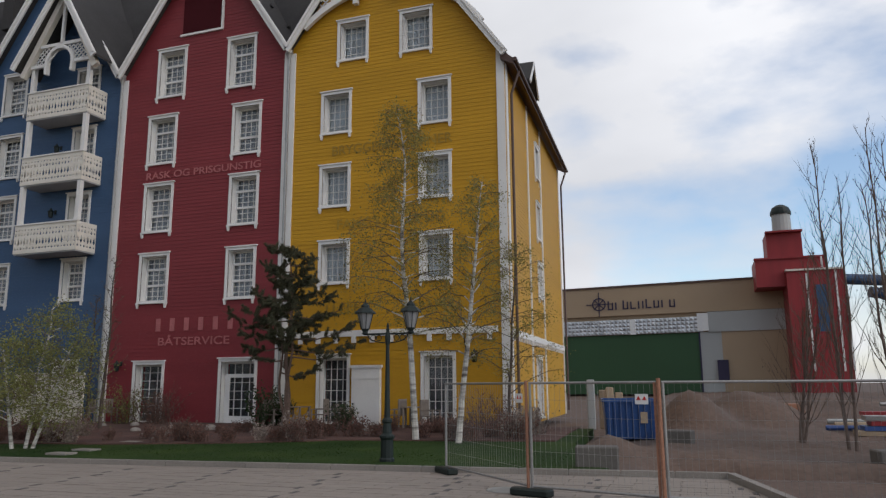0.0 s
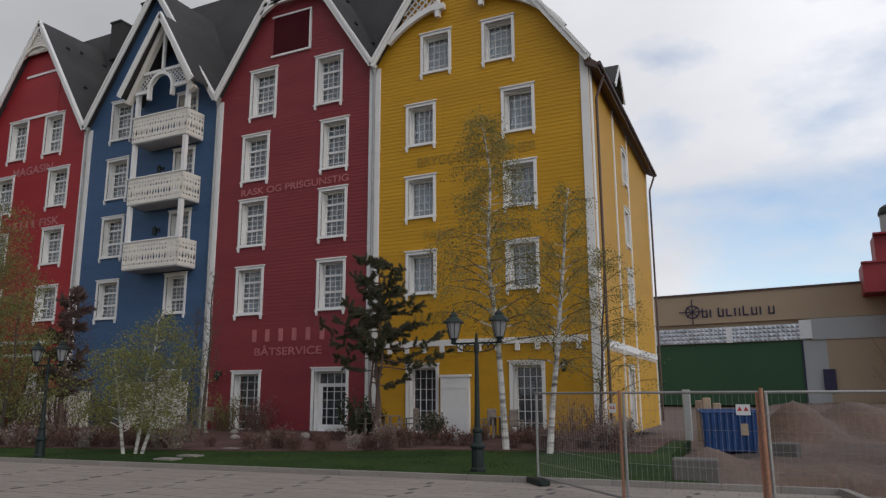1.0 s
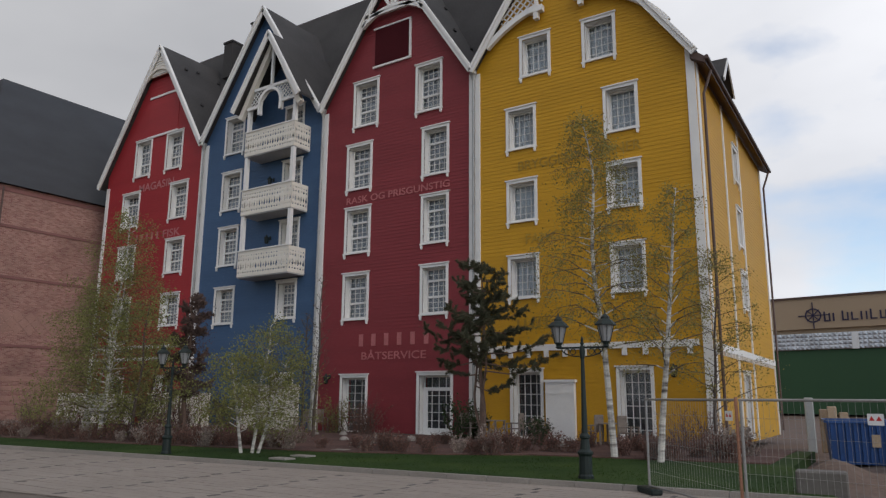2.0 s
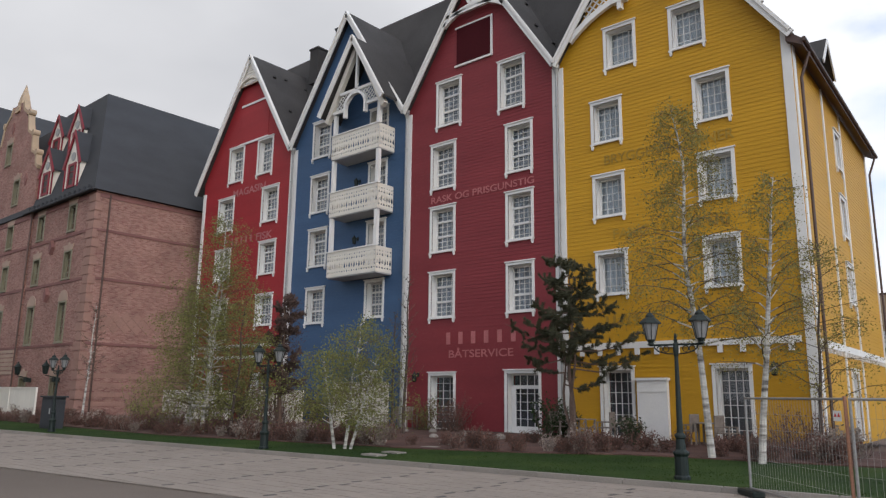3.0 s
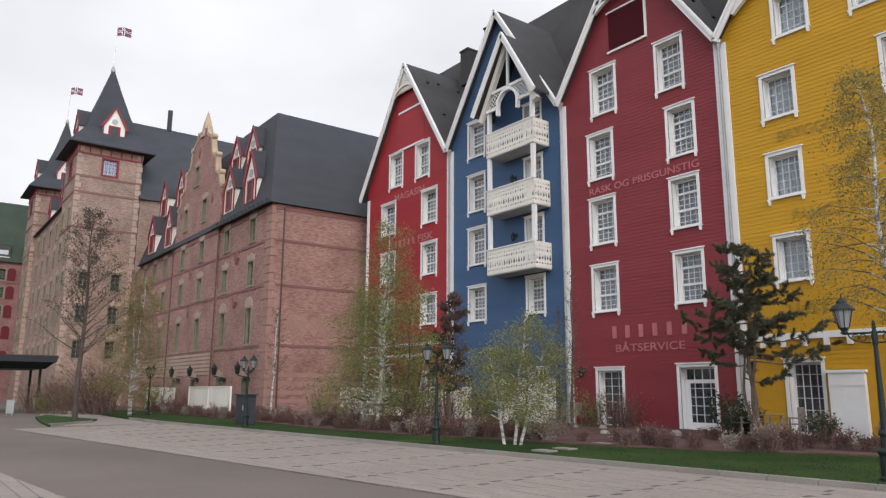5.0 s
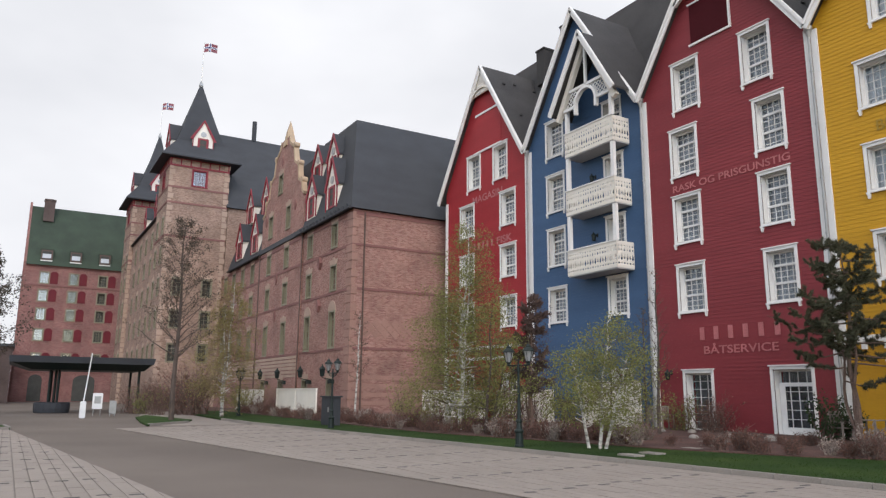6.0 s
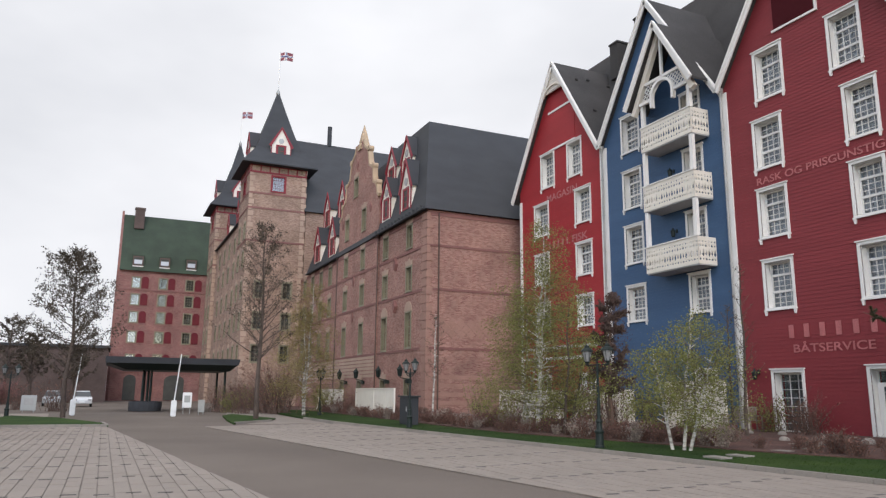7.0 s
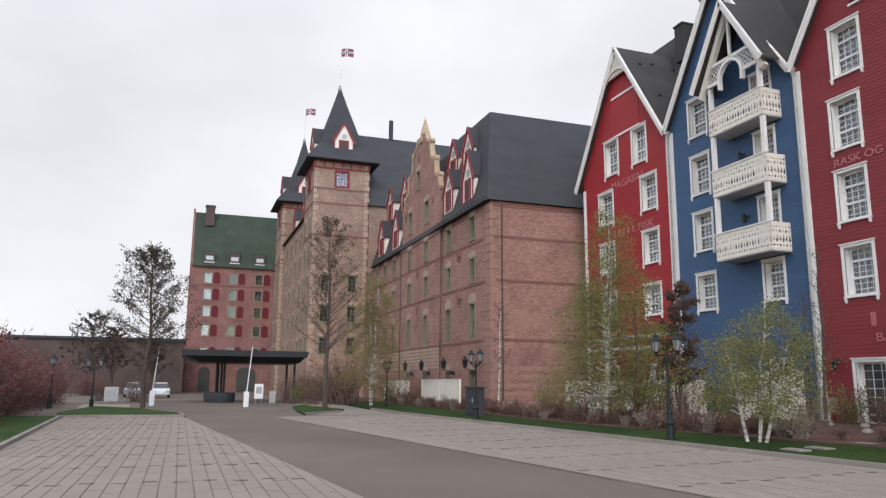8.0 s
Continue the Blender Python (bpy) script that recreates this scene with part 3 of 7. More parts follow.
part("dormer_roof", bm, M_ROOF, yellow, "", FLANK)
bm = bmesh.new()
strip(bm, [(6.5, 16.2), (7.8, 17.65), (9.1, 16.2)], .2, .0, .06)
part("bargeboard", bm, M_WHITE, yellow, "", FLANK)
for u, z0 in ((.55, 0.3), (15.3, 0.3)):
    bm = bmesh.new()
    rod(bm, (u, -.16, z0), (u, -.16, 13.2), .055)
    rod(bm, (u, -.16, 13.2), (u, -.48, 14.1), .055)
    part("drainpipe", bm, M_GUTTER, yellow, "brown drainpipe", FLANK)

# yellow front: band, arch, lattice, panel, lettering
M1 = front(FY)
bm = bmesh.new()
box(bm, -15.6, -6.88, -.08, .02, 3.66, 3.9)
part("band", bm, M_WHITE, yellow, "", M1)
bm = bmesh.new()
box(bm, -.09, .09, -.11, -.02, -.26, 0.0)
for i in range(11):
    bm = part("bracket", bm, M_WHITE, yellow, "", M1 @ Matrix.Translation((-15.2 + .8 * i, 0, 3.66))).data
for a0, a1 in ((132, 102), (80, 33)):
    bm = bmesh.new()
    strip(bm, arc(-11.75, 13.2, 5.36, a0, a1), 0.26, -.34, -.16)
    part("arch_board", bm, M_WHITE, yellow, "", M1)
for x, z in ((-12.85, 18.3), (-10.8, 18.35)):
    bm = bmesh.new()
    box(bm, x - .32, x + .32, -.38, -.12, z - .1, z + .16), box(bm, x - .1, x + .1, -.36, -.14, z - .42, z + .05)
    part("bracket", bm, M_WHITE, yellow, "", M1)


def lattice(parent, inside, x0, x1, z0, z1, y, step=0.34, wide=0.06, mat=M_WHITE):
    """Crossed slats kept to where inside(x, z) holds; every slat a part of its own."""
    for s in (1, -1):
        c = x0 - (z1 - z0)
        while c < x1 + (z1 - z0):
            run = []
            for i in range(61):
                t = i / 60 * (z1 - z0)
                x, z = c + s * t + (0 if s > 0 else (z1 - z0)), z0 + t
                if x0 <= x <= x1 and inside(x, z):
                    run.append((x, z))
            if len(run) > 3:
                bm = bmesh.new()
                strip(bm, [run[0], run[-1]], wide, y, y + .03 + .012 * s)
                part("lattice_slat", bm, mat, parent, "", M1)
            c += step


def y_spandrel(x, z):
    roof = at_line(Y_LINE[:2], z) if x < -11.84 else at_line(Y_LINE[1:], z)
    return (x > roof + .1 if x < -11.84 else x < roof - .1) and math.hypot(x + 11.75, z - 13.2) > 5.4 and not (-12.95 < x < -10.75) and z < 21


lattice(yellow, y_spandrel, -16, -7, 16.2, 21.0, -.24)
for s in (-1, 1):
    bm = bmesh.new()
    strip(bm, [(-11.85 + s * .95, 18.3), (-11.85 + s * 1.05, 19.3), (-11.85 + s * 1.3, 19.9), (-11.85 + s * 1.1, 20.8)], .14, -.34, -.18)
    part("bracket", bm, M_WHITE, yellow, "", M1)
bm = bmesh.new()
box(bm, -12.8, -11.6, -.22, -.03, 0.12, 2.42), box(bm, -12.86, -11.54, -.26, -.03, 2.42, 2.52), box(bm, -12.8, -11.6, -.235, -.22, 1.98, 2.06)
part("shutter_panel", bm, M_WHITE, yellow, "white painted board panel", M1)
lettering("BRYGGEN SARDINER", yellow, M1, -13.95, -8.6, 11.28, .42, M_LETY)
lettering("FANG", yellow, M1, -13.65, -12.1, 8.08, .42, M_LETY)
bars(yellow, M1, -12.0, -9.9, 8.08, .36, 6, M_LETY)
lettering("LIG", yellow, M1, -9.75, -8.95, 8.1, .42, M_LETY)
bars(yellow, M1, -14.2, -12.6, 4.55, .42, 5, M_LETY)
bars(yellow, M1, -10.4, -8.2, 4.55, .42, 7, M_LETY)


def wall_lamp(parent, x, z, m=M1):
    bm = bmesh.new()
    rod(bm, (x, 0, z), (x, -.28, z), .02, n=6)
    turned(bm, [(.05, z - .34), (.10, z - .3), (.13, z - .05), (.15, z - .03), (.04, z + .1), (.015, z + .16)], 8, (x, -.28))
    box(bm, x - .06, x + .06, -.04, 0.0, z - .1, z + .1)
    part("wall_lamp", bm, M_DARK, parent, "black wall lamp", m)


wall_lamp(yellow, -7.75, 2.9)
wall_lamp(red, -24.3, 2.75)
wall_lamp(blue, -28.95, 13.35), wall_lamp(blue, -28.95, 10.1)

# dark red front
bm = bmesh.new()
box(bm, -22.02, -19.85, -.05, .0, 18.15, 20.15)
part("hatch", bm, M_HATCH, red, "dark red boarded hatch", M1)
bm = bmesh.new()
box(bm, -22.12, -19.75, -.09, .0, 18.05, 18.15)
part("hatch_sill", bm, M_WHITE, red, "", M1)
bm = bmesh.new()
box(bm, -19.85, -19.75, -.09, .0, 18.15, 20.2)
part("hatch_jamb", bm, M_WHITE, red, "", M1)
bm = bmesh.new()
box(bm, -22.12, -19.75, -.08, .0, 20.15, 20.23)
part("hatch_head", bm, M_WHITE, red, "", M1)
bm = bmesh.new()
strip(bm, arc(-20.72, 17.9, 3.05, 128, 52), .2, -.44, -.28)
part("arch_board", bm, M_WHITE, red, "", M1)
bm = bmesh.new()
strip(bm, [(-22.55, 20.78), (-18.9, 20.78)], .18, -.44, -.30)
part("tie_beam", bm, M_WHITE, red, "", M1)
for a, b in (((-20.72, 20.8), (-20.72, 22.9)), ((-20.72, 20.8), (-21.5, 22.0)), ((-20.72, 20.8), (-19.95, 22.0))):
    bm = bmesh.new()
    strip(bm, [a, b], .16, -.42, -.31)
    part("brace", bm, M_WHITE, red, "", M1)
lettering("RASK OG PRISGUNSTIG", red, M1, -23.6, -17.45, 11.17, .34, M_LETR)
bars(red, M1, -22.75, -18.25, 4.14, .56, 6, M_LETR)
lettering("B\u00c5TSERVICE", red, M1, -22.35, -18.65, 3.52, .46, M_LETR)

# bright red front
bm = bmesh.new()
box(bm, -40.85, -37.85, -.03, .0, 18.1, 20.75)
part("hatch", bm, M_REDB, brightred, "red boarded hatch", M1)
for z in (18.0, 20.72):
    bm = bmesh.new()
    box(bm, -40.9, -37.8, -.08, 0, z, z + .14)
    part("hatch_rail", bm, M_WHITE, brightred, "", M1)
bm = bmesh.new()
strip(bm, arc(-39.8, 20.9, 1.65, 140, 40), .16, -.42, -.28)
part("arch_board", bm, M_CREAM, brightred, "", M1)
bm = bmesh.new()
slab(bm, [(-40.95, 22.1), (-38.6, 22.1), (-39.8, 23.85)], -.30, -.2)
part("gable_infill", bm, M_CREAM, brightred, "cream boarded gable top", M1)
for i in range(9):
    z = 22.2 + .18 * i
    bm = bmesh.new()
    strip(bm, [(-39.8 - (23.85 - z) * .62, z), (-39.8 + (23.85 - z) * .62, z)], .04, -.33, -.3)
    part("lattice_slat", bm, M_WHITE, brightred, "", M1)
lettering("MAGASIN", brightred, M1, -41.3, -37.75, 14.62 - .1, .5, M_LETRB)
bars(brightred, M1, -41.3, -38.7, 11.25, .45, 5, M_LETRB)
lettering("FISK", brightred, M1, -38.4, -36.75, 11.25, .48, M_LETRB)
for z in (4.55, 3.85):
    bm = bmesh.new()
    box(bm, -44.6, -35.25, -.08, 0, z, z + .2)
    part("band", bm, M_WHITE, brightred, "", M1)

# blue front: three carved balconies on posts under a small gable
def pierced(bm, x0, x1, z0, z1, y, thick=.035, across=False):
    """A board pierced by rows of drop-shaped holes; across: along y instead of x."""
    rows = ((.0, .12, .02), (.12, .25, .36), (.25, .60, .42), (.60, .78, .34), (.78, .89, .30), (.89, 1.0, .02))
    n = max(3, round((x1 - x0) / .185))
    w, h = (x1 - x0) / n, z1 - z0

    def P(x, yy, z):
        return (yy, x, z) if across else (x, yy, z)
    for j, (f0, f1, s) in enumerate(rows):
        za, zb = z0 + h * f0, z0 + h * f1
        if s < .05:
            a = [P(x0, y, za), P(x1, y, za), P(x1, y + thick, za), P(x0, y + thick, za)]
            b = [(p[0], p[1], zb) for p in a]
            hexa(bm, a + b)
            continue
        for i in range(n):
            xa, xb = x0 + w * i, x0 + w * (i + 1)
            big = s if (i + j) % 2 else s * .78
            mx, mz = (xa + xb) / 2, (za + zb) / 2 - (zb - za) * .08
            hx, hz = w * big, (zb - za) * .42 * (1 if (i + j) % 2 else .75)
            fr = []
            for yy in (y, y + thick):
                c = [bm.verts.new(P(*k)) for k in ((xa, yy, za), (xb, yy, za), (xb, yy, zb), (xa, yy, zb))]
                d = [bm.verts.new(P(*k)) for k in ((mx, yy, mz - hz), (mx + hx, yy, mz - hz * .3), (mx, yy, mz + hz * 1.15), (mx - hx, yy, mz - hz * .3))]
                for k in range(4):
                    m_ = (k + 1) % 4
                    bm.faces.new((c[k], c[m_], d[k])), bm.faces.new((c[m_], d[m_], d[k]))
                fr.append(d)
            for k in range(4):
                m_ = (k + 1) % 4
                bm.faces.new((fr[0][k], fr[0][m_], fr[1][m_], fr[1][k]))


BX0, BX1, BFY = -30.05, -26.3, 25.3
M_SOFFIT = material("grey_soffit", (0.42, 0.41, 0.40), 0.7, 0.1, 20, 1, 0.1)
for z in (7.9, 11.22, 14.5):
    bm = bmesh.new()
    box(bm, BX0 + .02, BX1 - .02, BFY + .04, FY - .03, z - .06, z + .12)
    fl = part("balcony", bm, M_SOFFIT, blue, "white carved timber balcony")
    bm = bmesh.new()
    pierced(bm, BX0, BX1, z, z + 1.34, BFY)
    part("balustrade", bm, M_CREAM, fl)
    for x in (BX0, BX1 - .035):
        bm = bmesh.new()
        pierced(bm, BFY + .036, FY - .03, z, z + 1.34, x, across=True)
        part("balustrade", bm, M_CREAM, fl)
    bm = bmesh.new()
    box(bm, BX0 - .05, BX1 + .05, BFY - .05, BFY + .07, z + 1.34, z + 1.40)
    part("handrail", bm, M_WHITE, fl)
for x in (BX0 + .12, BX1 - .14):
    for za, zb in ((9.3, 11.16), (12.62, 14.44), (15.9, 17.3)):
        bm = bmesh.new()
        box(bm, x - .1, x + .1, BFY + .04, BFY + .24, za, zb)
        part("post", bm, M_WHITE, blue)
P_LINE = [(-30.78, 17.05), (-28.2, 21.1), (-25.72, 17.05)]
gable_roof(blue, P_LINE, BFY - .42, FY + 3.0, M_ROOF, .12, "porch_roof")
for pts in (P_LINE[:2], P_LINE[1:]):
    bm = bmesh.new()
    strip(bm, pts, .3, BFY - .48, BFY - .40)
    strip(bm, [(x, z + .14) for x, z in pts], .1, BFY - .52, BFY - .36)
    part("bargeboard", bm, M_WHITE, blue)
    bm = bmesh.new()
    strip(bm, [(x + (.26 if x < -28.2 else -.26 if x > -28.2 else 0), z - .3) for x, z in pts], .30, BFY - .1, BFY + .15)
    part("porch_rafter", bm, M_CREAM, blue)
M2 = front(BFY)
for a, b, w in (((-29.75, 17.3), (-26.4, 17.3), .0), ((-29.5, 18.2), (-26.8, 18.2), .16), ((-28.2, 18.2), (-28.2, 20.6), .14)):
    if w:
        bm = bmesh.new()
        strip(bm, [a, b], w, -.05, .08)
        part("brace", bm, M_WHITE, blue, "", M2)
for s in (-1, 1):
    bm = bmesh.new()
    strip(bm, [(-28.2 + s * .85, 17.2), (-28.2 + s * 1.8, 17.2)], .16, -.05, .08)
    part("brace", bm, M_WHITE, blue, "", M2)
bm = bmesh.new()
strip(bm, [(-29.0, 16.7)] + arc(-28.2, 17.2, .82, 180, 0, 16) + [(-27.4, 16.7)], .15, -.12, .10)
part("arch_board", bm, M_WHITE, blue, "", M2)
M1_, M1 = M1, M2
lattice(blue, lambda x, z: math.hypot(x + 28.2, z - 17.2) > .85 and abs(x + 28.2) < 1.75 - (z - 17.2) * .62, -30, -26.4, 17.22, 18.15, 0.0, .26, .05)
M1 = M1_
# rain pipes where the roofs meet
for parent, x, top in ((red, -25.32, 16.2), (yellow, -16.12, 16.0), (blue, -34.92, 16.2)):
    drainpipe(parent, x, FY, 0.2, top, M_LEAD)

# ---- the pink brick hotel wing, the towers and the green-roofed block ----
BX, BY = -46.9, 20.0
M_PALE = material("pale_brick_band", (0.37, 0.265, 0.205), 0.9, 0.15, 20, 0.6, 0.2)
M_BANDP = material("faded_pale_brick", (0.30, 0.175, 0.14), 0.9, 0.15, 20, 0.6, 0.2)
M_DUSK = material("dusk_band", (0.20, 0.095, 0.085), 0.9, 0.15, 20, 0.6, 0.2)
M_BRICKD = brick_material("dark_brick", (0.075, 0.05, 0.045), (0.095, 0.065, 0.058), (0.09, 0.07, 0.06))
# near-black colour that stands in for the shade of unlit rooms
M_SHADE = material("unlit_room_fill", (0.045, 0.044, 0.038), 0.6, 0.2, 8, 1, 0.0)
M_SASHB = material("olive_window_frame", (0.20, 0.18, 0.12), 0.5, 0.15, 20, 1, 0.0)
M_FLAG = material("flag_cloth", (0.22, 0.07, 0.085), 0.8, 0.2, 10, 3, 0.1)
M_NAVYF = material("flag_blue", (0.03, 0.04, 0.14), 0.8, 0.05, 10, 3, 0.0)
M_FLAGW = material("flag_cross", (0.75, 0.74, 0.74), 0.8, 0.05, 10, 3, 0.0)
wing = thing("brick_wing", "pink banded brick hotel wing with slate roof and dormers", "building")
W1, W2 = front(BY), flank(BX)
BR_W = []
for x in (-55.5, -50.3):
    BR_W += [(x, 12.4, 14.1), (x, 9.15, 10.9), (x, 4.95, 7.5), (x, 0.9, 2.6)]
for x in (-66.0, -61.0):
    BR_W += [(x, 15.87, 17.8), (x, 12.4, 14.1), (x, 9.15, 10.9), (x, 4.95, 7.5), (x, 0.9, 2.6)]
for x in (-71.9, -75.4, -78.9, -82.4):
    BR_W += [(x, 12.4, 14.1), (x, 9.15, 10.9), (x, 4.95, 7.5)]
BR_W.append((-63.6, 19.6, 21.3))


def brick_window(parent, m, x, z0, z1, half=0.5, arch=False):
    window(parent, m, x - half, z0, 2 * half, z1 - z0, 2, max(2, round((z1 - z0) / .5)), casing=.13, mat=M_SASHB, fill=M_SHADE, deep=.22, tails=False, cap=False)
    bm = bmesh.new()
    if arch:
        slab(bm, [(x - half - .25, z1 + .1)] + [(x + (half + .25) * math.cos(a), z1 + .1 + (half + .25) * math.sin(a)) for a in [math.pi * (8 - i) / 8 for i in range(1, 8)]] + [(x + half + .25, z1 + .1)], -.05, .03)
    else:
        slab(bm, [(x - half - .12, z1 + .1), (x - half - .3, z1 + .5), (x - .16, z1 + .5), (x - .1, z1 + .66), (x + .1, z1 + .66), (x + .16, z1 + .5), (x + half + .3, z1 + .5), (x + half + .12, z1 + .1)], -.05, .03)
    part("lintel", bm, M_PALE, parent, "pale stone lintel", m)


GAB = [(-68.7, 14.6), (-68.7, 18.2), (-68.0, 18.5), (-67.8, 19.4), (-66.9, 19.8), (-66.7, 21.2), (-65.7, 21.7), (-65.3, 23.2), (-64.2, 23.9), (-63.9, 24.6),
       (-62.8, 26.2), (-61.7, 24.6), (-61.4, 23.9), (-60.3, 23.2), (-59.9, 21.7), (-58.9, 21.2), (-58.7, 19.8), (-57.8, 19.4), (-57.6, 18.5), (-57.1, 18.2), (-57.1, 14.6)]


def gab_span(z):
    if z <= 14.6:
        return -68.7, -57.1
    l = at_line(GAB[1:11], z) if z > 18.2 else -68.7
    return l, -125.6 - l - .2 if z > 18.2 else -57.1


bm = bmesh.new()
wall_courses(bm, lambda z: (-57.1, BX), 0, 14.6, [(x - .5, x + .5, a, b) for x, a, b in BR_W if x > -57], 0.35)
part("wall", bm, M_BRICK, wing, "", W1)
bm = bmesh.new()
wall_courses(bm, lambda z: (-84.5, -68.7), 0, 14.6, [(x - .5, x + .5, a, b) for x, a, b in BR_W if x < -69], 0.35)
part("wall", bm, M_BRICK, wing, "", W1)
bm = bmesh.new()
wall_courses(bm, gab_span, 0, 24.6, [(x - .5, x + .5, a, b) for x, a, b in BR_W if -69 < x < -57], 0.5)
part("gable_wall", bm, M_BRICK, wing, "pinkish brick stepped gable", front(BY - .15))
# coping of the gable in sandstone, with its finial
bm = bmesh.new()
strip(bm, GAB[1:10], .26, -.06, .38)
part("coping", bm, M_STONE, wing, "curved sandstone coping", front(BY - .15))
bm = bmesh.new()
strip(bm, GAB[11:20], .26, -.06, .38)
part("coping", bm, M_STONE, wing, "curved sandstone coping", front(BY - .15))
for x, z in ((-57.8, 19.5), (-58.9, 21.3), (-60.2, 23.3), (-67.8, 19.5), (-66.7, 21.3), (-65.4, 23.3)):
    bm = bmesh.new()
    rod(bm, (x, BY - .24, z), (x, BY + .26, z), .26, n=14)
    part("scroll", bm, M_STONE, wing, "sandstone scroll")
bm = bmesh.new()
turned(bm, [(.66, 23.9), (.68, 24.3), (.5, 24.5), (.5, 24.8), (.36, 25.4), (.0, 26.5)], 4, (-62.8, BY + .2))
part("finial", bm, M_STONE, wing, "pointed sandstone finial")
for x, a, b in BR_W:
    on = -69 < x < -57
    brick_window(wing, front(BY - .15) if on else W1, x, a, b, arch=(4 < a < 6 and x > -57))
bm = bmesh.new()
wall_courses(bm, lambda z: (BY + .36, 45.0), 0, 14.6, [], 0.35)
part("wall", bm, M_BRICK, wing, "", W2)
# bands and quoins
for z, h, mat in ((4.66, .16, M_DUSK), (8.8, .18, M_DUSK), (11.95, .18, M_DUSK), (14.2, .3, M_DUSK)):
    for m, a, b in ((W1, -57.0, BX + .04), (W1, -84.4, -68.8), (front(BY - .15), -68.7, -57.1), (W2, BY - .04, 44)):
        bm = bmesh.new()
        box(bm, a, b, -.045, 0.0, z, z + h)
        part("string_course", bm, mat, wing, "", m)
for z in (.88, 1.45, 2.06, 2.63):
    bm = bmesh.new()
    box(bm, BY - .02, 44, -.02, 0.0, z, z + .27)
    part("brick_band", bm, M_BANDP, wing, "pale brick band", W2)
bm = bmesh.new()
slab(bm, [(0, -.34), (.34, 0), (0, .34), (-.34, 0)], -.02, 0)
loz = part("brick_lozenge", bm, M_BANDP, wing, "pale brick lozenge", W2 @ Matrix.Translation((BY + 1.2, 0, 5.78))).data
for i in range(1, 58):
    part("brick_lozenge", loz, None, wing, "", W2 @ Matrix.Translation((BY + 1.2 + .38 * i, 0, 5.78 + .37 * (i % 2) + .0)))
for i in range(29):
    part("brick_lozenge", loz, None, wing, "", W2 @ Matrix.Translation((BY + 1.2 + .76 * i, 0, 6.52)))
for z in [2.9 + .3 * i for i in range(6)]:
    for m, a, b in ((W1, -84.4, -68.8), (front(BY - .15), -68.5, -57.3)):
        bm = bmesh.new()
        box(bm, a, b, -.04, 0.0, z, z + .22)
        part("rusticated_course", bm, M_PALE, wing, "", m)
for i in range(24):
    z = .1 + i * .6
    w = 1.0 if i % 2 else .7
    bm = bmesh.new()
    hexa(bm, [(BX - w, BY - .05, z), (BX + .05, BY - .05, z), (BX + .05, BY + (.2 if i % 2 else .42), z), (BX - w, BY + (.2 if i % 2 else .42), z),
              (BX - w, BY - .05, z + .52), (BX + .05, BY - .05, z + .52), (BX + .05, BY + (.2 if i % 2 else .42), z + .52), (BX - w, BY + (.2 if i % 2 else .42), z + .52)])
    part("quoin", bm, M_BANDP, wing)
for x, y in ((-56.95, BY), (-68.85, BY)):
    drainpipe(wing, x, y, .2, 14.3, M_GUTTER, out=.2)
bm = bmesh.new()
rod(bm, (BX + .14, BY + .85, .2), (BX + .14, BY + .85, 14.4), .06)
part("drainpipe", bm, M_GUTTER, wing)
for x, z in ((-52.9, 8.2), (-52.9, 11.5), (-63.5, 8.3), (-63.5, 11.6), (-63.3, 22.6), (-67.4, 17.6), (-59.2, 17.6)):     # diamond brick ornaments
    bm = bmesh.new()
    slab(bm, [(x, z - .5), (x + .26, z), (x, z + .5), (x - .26, z)], -.24, .0)
    part("brick_lozenge", bm, M_DUSK, wing, "dark brick lozenge", W1)
# slate roofs
o = 0.3
bm = bmesh.new()
hexa(bm, [(-58.5, BY - o, 14.62), (BX + o, BY - o, 14.62), (BX + o, 45, 14.62), (-58.5, 45, 14.62),
          (-58.5, BY + 2.0, 23.2), (BX - 4.6, BY + 2.0, 23.2), (BX - 4.6, 45, 23.2), (-58.5, 45, 23.2)])
part("roof", bm, M_SLATE, wing, "dark slate mansard roof")
bm = bmesh.new()
hexa(bm, [(-81, BY - o, 14.62), (-58.5, BY - o, 14.62), (-58.5, 32, 14.62), (-81, 32, 14.62),
          (-79.5, BY + 2.0, 22.6), (-58.5, BY + 2.0, 22.6), (-58.5, 30, 22.6), (-79.5, 30, 22.6)])
part("roof", bm, M_SLATE, wing, "dark slate mansard roof")
for a, b in ((-58, BX + .3), (-80.5, -68.5)):
    bm = bmesh.new()
    rod(bm, (a, BY - .42, 14.6), (b, BY - .42, 14.6), .09, n=6)
    part("gutter", bm, M_SLATE, wing)
bm = bmesh.new()
box(bm, -.05, .05, BY - .38, BY - .2, 14.75, 15.0)
for i in range(14):
    bm = part("snow_guard", bm, M_SLATE, wing, "", Matrix.Translation((-57.2 + i * .75, 0, 0))).data


